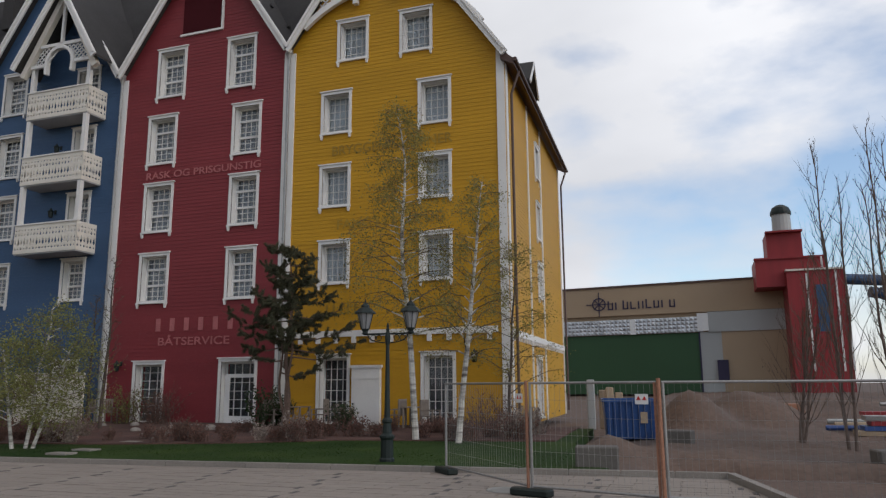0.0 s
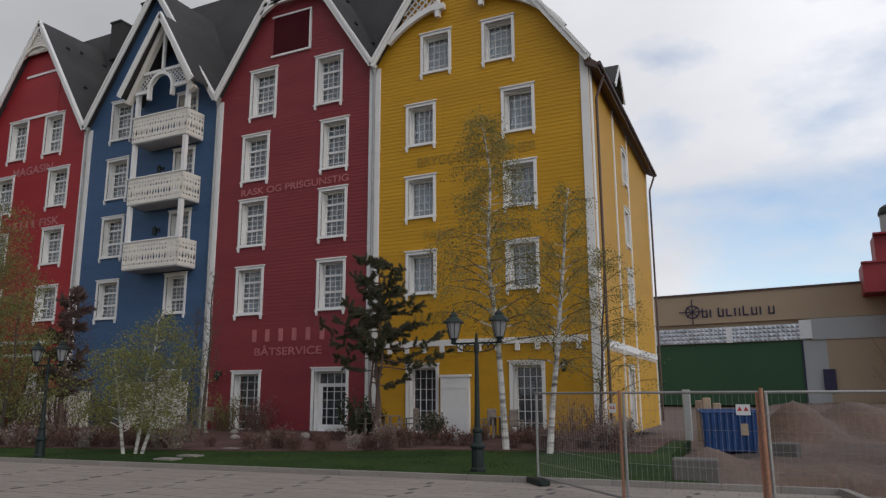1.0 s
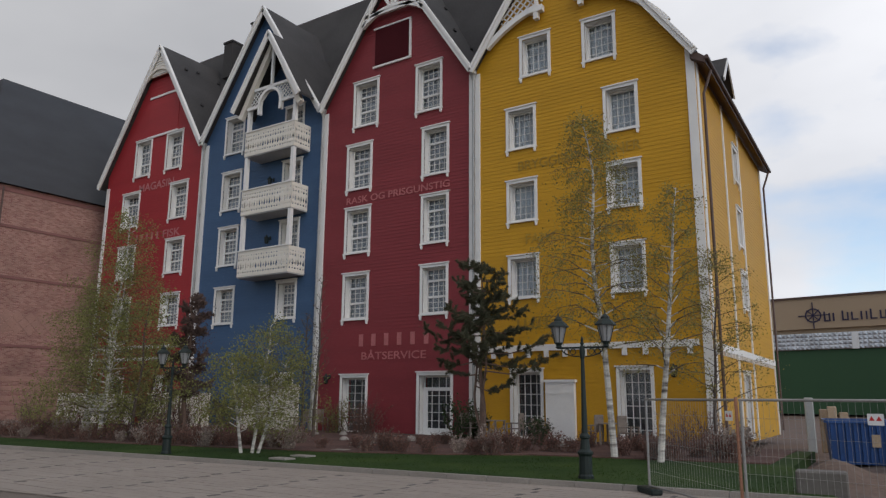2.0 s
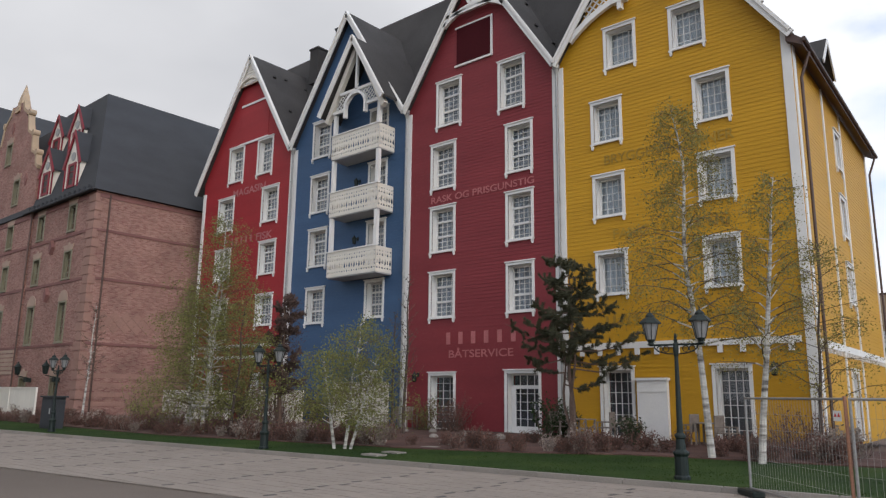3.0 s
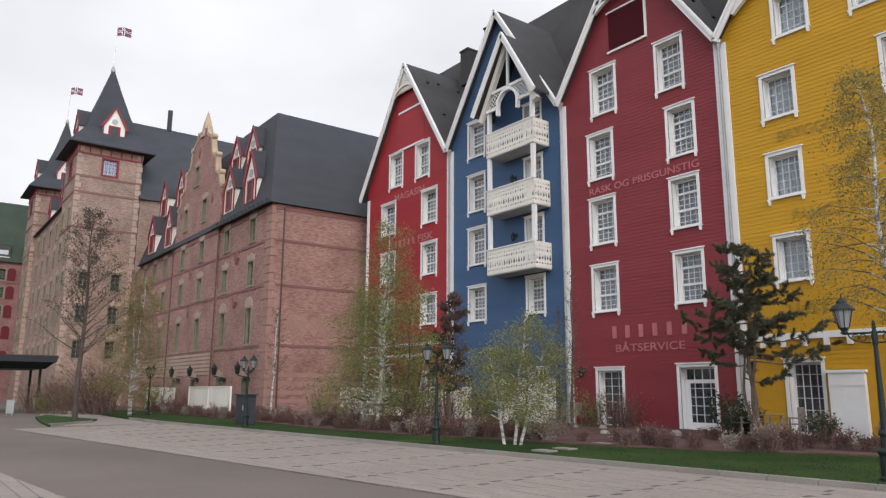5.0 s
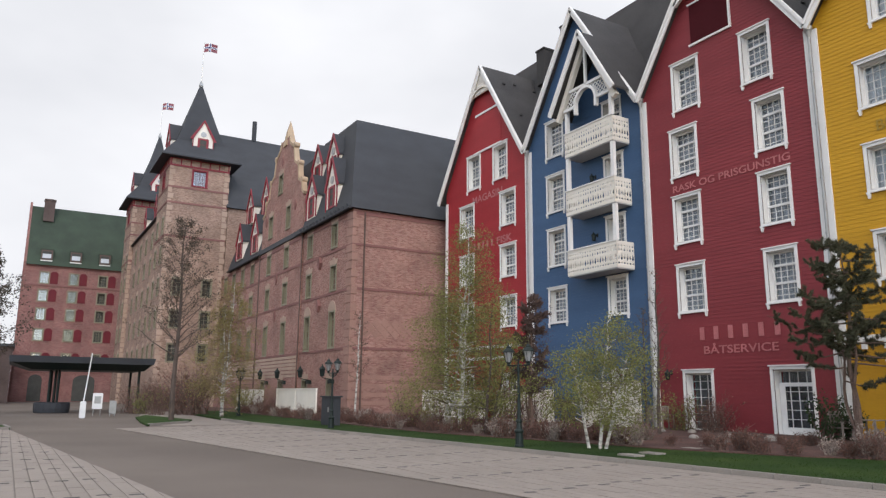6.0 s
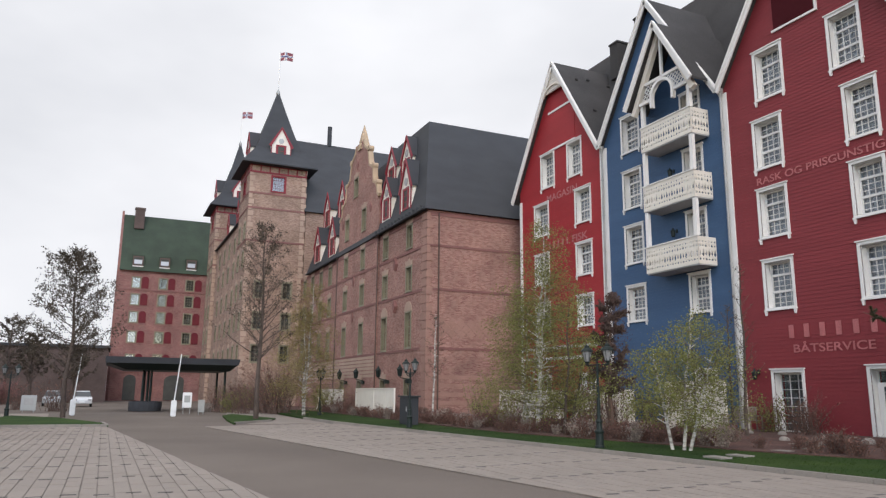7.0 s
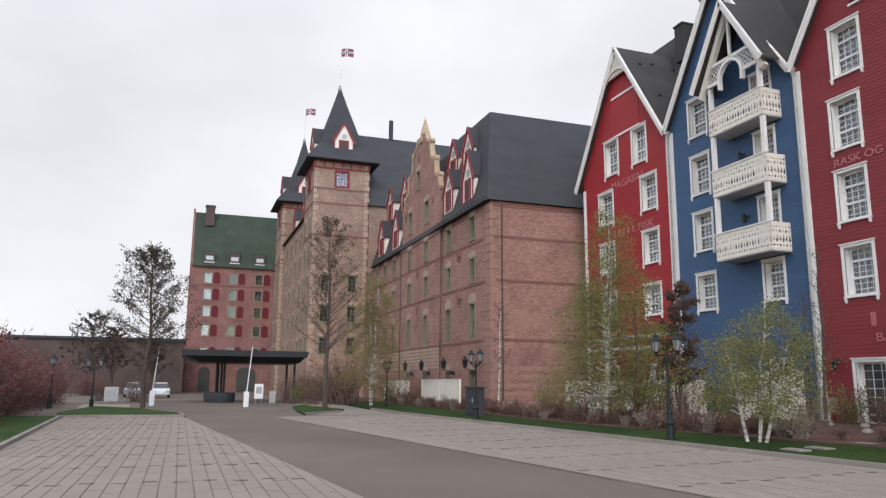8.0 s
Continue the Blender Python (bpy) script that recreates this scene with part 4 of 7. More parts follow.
def dormer(parent, m, x, y, z, w=1.45, h=1.7, g=1.5, deep=2.6):
    """A roof dormer: crimson gable boards, white face with a roundel, crimson window."""
    d = m @ Matrix.Translation((x, y, z))
    bm = bmesh.new()
    slab(bm, [(-w / 2, 0), (w / 2, 0), (w / 2, h), (0, h + g), (-w / 2, h)], .06, deep)
    ob = part("dormer", bm, M_CREAM, parent, "white dormer with crimson gable boards", d)
    bm = bmesh.new()
    slab(bm, [(-w / 2 - .12, h - .12), (0, h + g + .02), (w / 2 + .12, h - .12), (w / 2 + .12, h + .02), (0, h + g + .2), (-w / 2 - .12, h + .02)], .0, deep)
    part("dormer_roof", bm, M_SLATE, ob)
    bm = bmesh.new()
    strip(bm, [(-w / 2 - .2, h - .3), (0, h + g + .1), (w / 2 + .2, h - .3)], .32, -.08, .0)
    part("bargeboard", bm, M_CRIMSON, ob)
    bm = bmesh.new()
    ring(bm, (-.27 * w, .27 * w, .1, h - .05), (-.16 * w, .16 * w, .28, h - .24), -.02, .06)
    part("window_frame", bm, M_CRIMSON, ob)
    bm = bmesh.new()
    box(bm, -.19 * w, .19 * w, .03, .058, .24, h - .2)
    # solid pane, the darkness of the room behind is in its colour
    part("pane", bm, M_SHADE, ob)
    for k in (-.01, .5):
        bm = bmesh.new()
        box(bm, -.19 * w, .19 * w, .0, .028, .22 + (h - .4) * (.33 if k < 0 else .66), .25 + (h - .4) * (.33 if k < 0 else .66))
        part("glazing_bar", bm, M_CRIMSON, ob)
    bm = bmesh.new()
    rod(bm, (0, .0, h + .45), (0, .059, h + .45), .14 * w, n=14)
    part("roundel", bm, M_LEAD, ob)
    for s in (-1, 1):
        bm = bmesh.new()
        box(bm, s * w / 2 - .05, s * w / 2 + .05, -.03, .05, 0, h)
        part("corner_post", bm, M_CRIMSON, ob)


I4 = Matrix.Identity(4)
for x, y, z, g in ((-55.5, 19.9, 15.6, 1.6), (-51.1, 19.9, 15.4, 2.1), (-57.0, 20.85, 18.8, 1.6), (-53.5, 20.85, 18.6, 1.7), (-76.7, 19.75, 15.4, 1.8), (-71.0, 19.75, 15.2, 1.9), (-76.8, 20.7, 19.4, 1.8), (-71.2, 20.7, 19.3, 1.8)):
    dormer(wing, I4, x, y, z, w=2.2, h=1.9, g=g + .05)

# the block behind, with its high roof
cross = thing("rear_block", "tan brick rear block with high slate roof", "building")
bm = bmesh.new()
box(bm, -101, -84.5, 20.2, 45, 0, 22.8)
part("wall", bm, M_BRICKY, cross)
bm = bmesh.new()
slab(bm, [(-84.1, 22.8), (-93, 34.6), (-101.5, 22.8)], 20.0, 45)
part("roof", bm, M_SLATE, cross, "high dark slate roof")
bm = bmesh.new()
rod(bm, (-93, 25.0, 34.4), (-93, 25.0, 37.2), .3, n=10)
part("flue", bm, M_SLATE, cross)


def tower(label, x1, y0, y1, eave, peak, pole):
    """A square brick tower that looks to +x and -y, with a framed top storey, bell-cast roof and flag."""
    t = thing("brick_tower", label, "tower", "twin hotel towers")
    w = y1 - y0
    x0 = x1 - w
    cx, cy = (x0 + x1) / 2, (y0 + y1) / 2
    wins = [(cy, eave - 3.1, eave - 1.3, .75)] + [(cy + s, z, z + 1.9, .5) for s in (-1.6, 1.6) for z in (4.9, 8.6, 12.2)]
    bm = bmesh.new()
    wall_courses(bm, lambda z: (y0 + .36, y1), 0, eave, [(u - h, u + h, a, b) for u, a, b, h in wins], .35)
    part("wall", bm, M_BRICKY, t, "", flank(x1))
    bm = bmesh.new()
    wins2 = [(cx + s, z, z + 1.9, .5) for s in (-1.7, 1.7) for z in (4.9, 8.6, 12.2, 15.8, 19.2)] + [(cx, eave - 3.1, eave - 1.3, .75)]
    wall_courses(bm, lambda z: (x0, x1), 0, eave, [(u - h, u + h, a, b) for u, a, b, h in wins2], .35)
    part("wall", bm, M_BRICKY, t, "", front(y0))
    for m, ws in ((flank(x1), wins), (front(y0), wins2)):
        for u, a, b, h in ws:
            if h > .6:
                window(t, m, u - h, a, 2 * h, b - a, 4, 4, casing=.16, mat=M_CRIMSON, fill=M_NET, deep=.15, tails=False, cap=False)
            else:
                brick_window(t, m, u, a, b)
    for z in (eave - 9.3, eave - 5.4, eave - 3.6):
        for m, a, b in ((flank(x1), y0 - .05, y1), (front(y0), x0, x1 + .05)):
            bm = bmesh.new()
            box(bm, a, b, -.06, 0, z, z + .22)
            part("string_course", bm, M_DUSK, t, "", m)
    for m, a, b in ((flank(x1), y0 - .06, y1), (front(y0), x0, x1 + .06)):      # crimson frame under the eave
        for z in (eave - .2, eave - 1.05):
            bm = bmesh.new()
            box(bm, a, b, -.09, 0, z, z + .2)
            part("frame_beam", bm, M_CRIMSON, t, "", m)
        n = 6
        for i in range(n + 1):
            u = a + .1 + (b - a - .3) * i / n
            bm = bmesh.new()
            box(bm, u, u + .14, -.08, 0, eave - .85, eave - .2)
            part("frame_post", bm, M_CRIMSON, t, "", m)
    for i in range(int(eave / .7)):
        for m, u in ((flank(x1), y0), (flank(x1), y1 - .55)):
            bm = bmesh.new()
            box(bm, u - .02, u + (.6 if i % 2 else .38), -.05, 0, i * .7 + .05, i * .7 + .6)
            part("quoin", bm, M_PALE, t, "", m)
    bm = bmesh.new()
    r = w / 2
    turned(bm, [(k * math.sqrt(2), z) for k, z in ((r + 1.1, eave - .1), (r + 1.1, eave + .05), (r * .80, eave + 2.4), (r * .58, eave + 4.6), (r * .30, eave + 7.6), (.12, peak))], 4, (cx, cy))
    part("spire", bm, M_SLATE, t, "dark slate bell-cast spire")
    bm = bmesh.new()
    turned(bm, [(.16, peak - .4), (.28, peak - .1), (.22, peak + .2), (.05, peak + .6)], 10, (cx, cy))
    part("spire_cap", bm, M_LEAD, t)
    bm = bmesh.new()
    rod(bm, (cx, cy, peak), (cx, cy, pole), .06, .04)
    part("flagpole", bm, M_WHITE, t)
    waving_flag(t, cx, cy, pole - .1)
    dormer(t, flank(x1), cy + .1, .1, eave + .5, w=2.3, g=2.0, h=2.3)
    dormer(t, front(y0), cx, .1, eave + .5, w=2.3, g=2.0, h=2.3)
    return t


def waving_flag(parent, x, y, top, w=1.6, h=1.1):
    """A cross flag, blown out along +y with a ripple."""
    def cloth(name, u0, u1, v0, v1, off, mat):
        bm = bmesh.new()
        n = 10
        rows = []
        for i in range(n + 1):
            u = u0 + (u1 - u0) * i / n
            dx, dz = .14 * math.sin(u * 3.1), -.1 * u * u + .35 * u
            rows.append([bm.verts.new((x + dx + s * off, y + .05 + u, top - h + v + dz)) for v in (v0, v1) for s in (1, -1)])
        for a, b in zip(rows, rows[1:]):
            for k, l in ((0, 2), (2, 3), (3, 1), (1, 0)):
                bm.faces.new((a[k], b[k], b[l], a[l]))
        return part(name, bm, mat, parent, "" if name != "flag" else "red flag with a white cross")
    cloth("flag", 0, w, 0, h, .008, M_FLAG)
    cloth("flag_cross", w * .3, w * .5, 0, h, .014, M_FLAGW)
    cloth("flag_cross", 0, w, h * .4, h * .62, .018, M_FLAGW)
    cloth("flag_cross", w * .36, w * .44, 0, h, .022, M_NAVYF)
    cloth("flag_cross", 0, w, h * .46, h * .56, .026, M_NAVYF)


bm = bmesh.new()
rod(bm, (-51.4, 33.6, 23.0), (-51.4, 33.6, 25.7), .05, n=6)
part("flagpole", bm, M_WHITE, wing)
waving_flag(wing, -51.4, 33.6 - .95, 25.6, .9, .6)
tower("tan brick entrance tower with slate spire and flag", -84.5, 13.4, 20.1, 28.0, 38.6, 44.2)
tower("tan brick tower with slate spire and flag beside the entrance", -112.6, 13.2, 19.9, 29.3, 40.6, 46.2)
front_block = thing("entrance_block", "tan brick entrance front between the two towers", "building")
bm = bmesh.new()
EW = [(x, z, z + 1.9) for x in (-95, -99.5, -104, -108.5) for z in (4.9, 8.6, 12.2, 15.8, 19.0)]
wall_courses(bm, lambda z: (-112.4, -91.3), 0, 22.2, [(x - .5, x + .5, a, b) for x, a, b in EW], .35)
part("wall", bm, M_BRICKY, front_block, "", front(13.7))
for x, a, b in EW:
    brick_window(front_block, front(13.7), x, a, b)
bm = bmesh.new()
slab(bm, [(13.3, 22.2), (17.5, 29.0), (21.7, 22.2)], 91.3, 112.4)
part("roof", bm, M_SLATE, front_block, "", Matrix.Rotation(radians(90), 4, "Z"))
for x in (-95, -103):
    dormer(front_block, I4, x, 13.8, 22.6)

# green-roofed block
M_SHUT = material("dark_red_shutter_paint", (0.115, 0.014, 0.020), 0.6, 0.1, 20, 1, 0.0, spec=0.2)
green = thing("green_roofed_block", "red brick hotel block with green roof and red shutters", "building")
GX, GY = -125.0, 0.6
GW = [(u, z, z + 1.7) for u in (3.2, 7.2, 11.3, 15.4) for z in (17.6, 14.9, 12.1, 9.0, 5.4)]
bm = bmesh.new()
wall_courses(bm, lambda z: (GY, 34), 0, 20.4, [(u - .6, u + .6, a, b) for u, a, b in GW], .35)
part("wall", bm, M_BRICKR, green, "", flank(GX))
bm = bmesh.new()
slab(bm, [(GX - 12, 0), (GX - .36, 0), (GX - .36, 20.8), (GX - 6, 31.2), (GX - 12, 20.8)], GY - .35, GY)
part("gable_wall", bm, M_BRICKR, green, "red brick gable end with raised parapet")
bm = bmesh.new()
slab(bm, [(GX + .5, 20.3), (GX - 6, 30.6), (GX - 12.4, 20.3)], GY, 34)
part("roof", bm, M_GROOF, green, "green shingled roof")
for k, (u, a, b) in enumerate(GW):
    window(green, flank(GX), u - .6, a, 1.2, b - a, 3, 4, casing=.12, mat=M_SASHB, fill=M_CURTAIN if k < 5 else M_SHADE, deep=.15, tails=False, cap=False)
    bm = bmesh.new()
    slab(bm, [(u + .78, a - .05), (u + 1.85, a - .05), (u + 1.85, b - .2), (u + 1.55, b + .12), (u + 1.05, b + .12), (u + .78, b - .2)], -.1, -.02)
    part("shutter", bm, M_SHUT, green, "dark red shutter", flank(GX))
for z in (20.1, 17.2, 4.3):
    bm = bmesh.new()
    box(bm, GY, 34, -.12, 0, z, z + .25)
    part("string_course", bm, M_DUSK, green, "", flank(GX))
for u in (3.2, 7.2, 11.3, 15.4):
    bm = bmesh.new()
    box(bm, u - .9, u + .9, -.1, 2.5, 20.9, 22.9)
    d = part("roof_window", bm, M_GROOF, green, "", flank(GX) @ Matrix.Translation((0, .15, 0)))
    bm = bmesh.new()
    box(bm, u - .7, u + .7, -.16, -.1, 21.2, 22.6)
    part("pane", bm, M_SHADE, d)
    bm = bmesh.new()
    ring(bm, (u - .78, u + .78, 21.12, 22.68), (u - .6, u + .6, 21.3, 22.5), -.2, -.1)
    part("window_frame", bm, M_GUTTER, d)
    bm = bmesh.new()
    box(bm, u - .58, u + .58, -.17, -.155, 21.45, 22.1)
    part("curtain", bm, M_CURTAIN, d)
    bm = bmesh.new()
    box(bm, u - .8, u + .8, -.3, -.1, 20.98, 21.1)
    part("sill", bm, M_WHITE, d)
bm = bmesh.new()
box(bm, GX - 5.2, GX - 4.0, 2.2, 3.7, 28, 31.6), box(bm, GX - 5.3, GX - 3.9, 2.1, 3.8, 31.3, 31.5)
part("chimney", bm, M_BRICKD, green)
for u0, u1 in ((2.6, 4.4), (8.5, 11.5)):
    bm = bmesh.new()
    slab(bm, [(u0, .1), (u1, .1), (u1, 3.2)] + [((u0 + u1) / 2 + (u1 - u0) / 2 * math.cos(a), 3.2 + .8 * math.sin(a)) for a in [math.pi * i / 8 for i in range(1, 8)]] + [(u0, 3.2)], -.08, -.01)
    part("arched_doorway", bm, M_SHADE, green, "dark glazed arched doorway", flank(GX))

# far low buildings that close the view
for nm, lab, a in (("low_building", "low dark brick outbuilding", (-124, -112, -34, 0.2, 0, 7.3)), ("low_building", "low dark brick outbuilding", (-122, -110, -70, -36, 0, 6.2))):
    lb = thing(nm, lab, "building")
    bm = bmesh.new()
    box(bm, *a)
    part("wall", bm, M_BRICKD, lb)
    bm = bmesh.new()
    box(bm, a[0] - .4, a[1] + .4, a[2] - .4, a[3] + .2, a[5], a[5] + .35)
    part("roof", bm, M_SLATE, lb)

# entrance canopy
can = thing("entrance_canopy", "dark flat entrance canopy on steel posts", "canopy")
bm = bmesh.new()
hexa(bm, [(-71.6, 1.5, 3.3), (-65.0, 1.5, 3.3), (-65.0, 9.6, 3.3), (-71.6, 9.6, 3.3), (-72.6, .1, 3.8), (-64.2, .1, 3.8), (-64.2, 10.1, 3.8), (-72.6, 10.1, 3.8)])
part("soffit", bm, M_DARK, can)
bm = bmesh.new()
hexa(bm, [(-72.7, 0, 3.8), (-64.1, 0, 3.8), (-64.1, 10.2, 3.8), (-72.7, 10.2, 3.8), (-72.8, -.1, 4.3), (-64.0, -.1, 4.3), (-64.0, 10.3, 4.3), (-72.8, 10.3, 4.3)])
part("roof", bm, M_SLATE, can, "dark sheet metal canopy roof")
for x, y in ((-66.5, 2.9), (-66.2, 3.5), (-66.8, 3.3), (-66.0, 9.4), (-71, 3.2), (-71, 9.4)):
    bm = bmesh.new()
    rod(bm, (x, y, 0), (x, y, 3.6), .1)
    part("post", bm, M_DARK, can)
tub = thing("round_planter", "dark round planter under the canopy", "planter")
bm = bmesh.new()
turned(bm, [(1.25, 0), (1.3, .3), (1.3, .75), (1.15, .8), (1.1, .6)], 20, (-66.4, 3.2))
part("tub", bm, M_SLATE, tub)

# ---- ground ----
def sheet(name, pts, z, mat, label, category, kind="structure", thick=0.0):
    bm = bmesh.new()
    v = [bm.verts.new((x, y, z)) for x, y in pts]
    bm.faces.new(v)
    if thick:
        r = bmesh.ops.extrude_face_region(bm, geom=bm.faces[:])
        bmesh.ops.translate(bm, verts=[k for k in r["geom"] if isinstance(k, bmesh.types.BMVert)], vec=(0, 0, -thick))
    return tagged(part(name, bm, mat), label, category, kind=kind)


def inside(pts, x, y):
    hit = False
    for (xa, ya), (xb, yb) in zip(pts, pts[1:] + pts[:1]):
        if (ya > y) != (yb > y) and x < xa + (xb - xa) * (y - ya) / (yb - ya):
            hit = not hit
    return hit


def terrain(name, x0, x1, y0, y1, step, height, mat, label, category):
    """A sheet whose height follows a function of x and y."""
    bm = bmesh.new()
    nx, ny = int((x1 - x0) / step), int((y1 - y0) / step)
    g = [[bm.verts.new((x0 + (x1 - x0) * i / nx, y0 + (y1 - y0) * j / ny, height(x0 + (x1 - x0) * i / nx, y0 + (y1 - y0) * j / ny))) for j in range(ny + 1)] for i in range(nx + 1)]
    for i in range(nx):
        for j in range(ny):
            bm.faces.new((g[i][j], g[i + 1][j], g[i + 1][j + 1], g[i][j + 1]))
    for f in bm.faces:
        f.smooth = True
    return tagged(part(name, bm, mat), label, category, kind="structure")


sheet("ground", [(-900, -900), (900, -900), (900, 900), (-900, 900)], -0.3, M_SOIL, "bare sandy ground reaching to the horizon", "ground")
FORE = [(-150, -40), (6, -40), (6, 9.4), (-13, 9.2), (-37.5, 9.0), (-40.3, 11.6), (-47, 11.7), (-66, 12.6), (-84, 13.6), (-150, 13.9)]
sheet("road", FORE, -0.03, M_ASPHALT, "grey asphalt access road and forecourt", "road", thick=.2)
BAY_1 = [(-38.2, 4.55), (2.0, 9.43), (1.05, 12.87), (0.5, 15.1), (-40.3, 11.7)]
BAY_2 = [(-38.9, 0.25), (-39.0, -5.1), (-21.0, -4.27), (-9.5, -3.73), (6.0, -3.0), (6.0, 4.3), (-11.4, 2.74)]
sheet("pavement_1", BAY_1, -0.012, M_JOINT, "pale concrete paver parking bays along the lawn", "paving", thick=.1)
sheet("pavement_2", BAY_2, -0.012, M_JOINT, "pale concrete paver parking bays beside the road", "paving", thick=.1)
sheet("pavement_3", [(-40.5, 11.4), (-40.5, 7.1), (-44.5, 6.9), (-56, 8.2), (-66, 9.8), (-66, 12.2), (-47, 11.55)], 0.0, M_PAVE, "pale forecourt paving by the entrance", "paving", thick=.1)
sheet("pavement_4", [(-41, -5.2), (-60, -6.6), (-60, -3.4), (-50, -2.9)], 0.0, M_PAVE, "pale footpath paving", "paving", thick=.1)


def lawn_z(x, y):
    return .09 + max(0.0, min(1.0, (y - 18.5) / 7)) * .12 + .02 * noise.noise((x * .8, y * .8, 0))


LAWN = [(-66, 12.5), (-47.0, 11.75), (-40.3, 11.8), (-1.6, 15.02), (-2.6, 18.0), (-3.3, 21.0), (-3.5, 26.4), (-46.0, 26.4), (-46.6, 19.9), (-66, 19.9)]
BED = [(-66, 16.2), (-40, 15.8), (-32, 15.4), (-26, 15.8), (-22, 16.6), (-16, 17.8), (-12.5, 19.0), (-10.4, 20.3), (-3.9, 21.3), (-4.0, 26.4), (-46.4, 26.4), (-46.6, 19.9), (-66, 19.9)]
for nm, poly, mat, lab, cat, up in (("lawn", LAWN, M_GRASS, "mown green lawn strip", "lawn", 0.0), ("planting_bed", BED, M_MULCH, "brown bark mulch planting bed", "bed", .035)):
    bm = bmesh.new()
    f = bm.faces.new([bm.verts.new((x, y, 0)) for x, y in poly])
    for k in range(16):
        y = 11.9 + k
        bmesh.ops.bisect_plane(bm, geom=bm.verts[:] + bm.edges[:] + bm.faces[:], plane_co=(0, y, 0), plane_no=(0, 1, 0))
    for k in range(40):
        bmesh.ops.bisect_plane(bm, geom=bm.verts[:] + bm.edges[:] + bm.faces[:], plane_co=(-65 + 1.6 * k, 0, 0), plane_no=(1, 0, 0))
    for v in bm.verts:
        v.co.z = lawn_z(v.co.x, v.co.y) + up
    r = bmesh.ops.extrude_face_region(bm, geom=bm.faces[:])
    bmesh.ops.translate(bm, verts=[k for k in r["geom"] if isinstance(k, bmesh.types.BMVert)], vec=(0, 0, -.4))
    tagged(part(nm, bm, mat), lab, cat, kind="structure")
for poly, lab in (([(-56, 8.6), (-46.5, 9.8), (-43.6, 8.9), (-40.2, 6.3), (-44.5, 6.6), (-52, 7.4)], "small green grass island with a tree"),
                  ([(-38.9, .3), (-39.2, -5.3), (-44, -6.0), (-54, -5.2), (-50, -2.4), (-42, .0)], "green grass island beside the parking bays"),
                  ([(-39.2, -5.3), (-21.0, -4.25), (-9.5, -3.7), (6, -3.1), (6, -25), (-44, -25)], "green grass verge beside the parking bays")):
    sheet("lawn", poly, .07, M_GRASS, lab, "lawn", thick=.2)

sheet("planting_bed", [(-66, 12.4), (-66, 20), (-84.6, 20), (-84.6, 12.6)], .05, M_MULCH, "bark mulch bed at the foot of the tower", "bed", thick=.2)
# kerbs, stone by stone
def kerb(line, wide=.14, high=.11, piece=1.0, label="grey concrete kerb"):
    k = thing("kerb", label, "kerb", kind="structure")
    for (xa, ya), (xb, yb) in zip(line, line[1:]):
        d = Vector((xb - xa, yb - ya))
        n = max(1, round(d.length / piece))
        l = d.length / n
        key = ("kerb", round(l, 3))
        if key not in KEPT:
            bm = bmesh.new()
            slab(bm, [(0.006, -.15), (l - .006, -.15), (l - .006, high - .02), (l - .02, high), (.02, high), (.006, high - .02)], -wide / 2, wide / 2)
            ob = part("kerb_stone", bm, M_KERB)
            KEPT[key] = ob.data
            bpy.data.objects.remove(ob)
        for i in range(n):
            part("kerb_stone", KEPT[key], None, k, "", Matrix.Translation((xa + d.x * i / n, ya + d.y * i / n, 0)) @ Matrix.Rotation(math.atan2(d.y, d.x), 4, "Z"))


kerb([(-43.4, 8.9), (-40.4, 6.4)]), kerb([(-47.0, 11.7), (-40.35, 11.76), (0.55, 15.18), (1.12, 12.87), (2.0, 9.4)])
kerb([(-42, .05), (-38.95, .28), (-39.1, -5.2), (-21.0, -4.17), (-9.5, -3.65)])


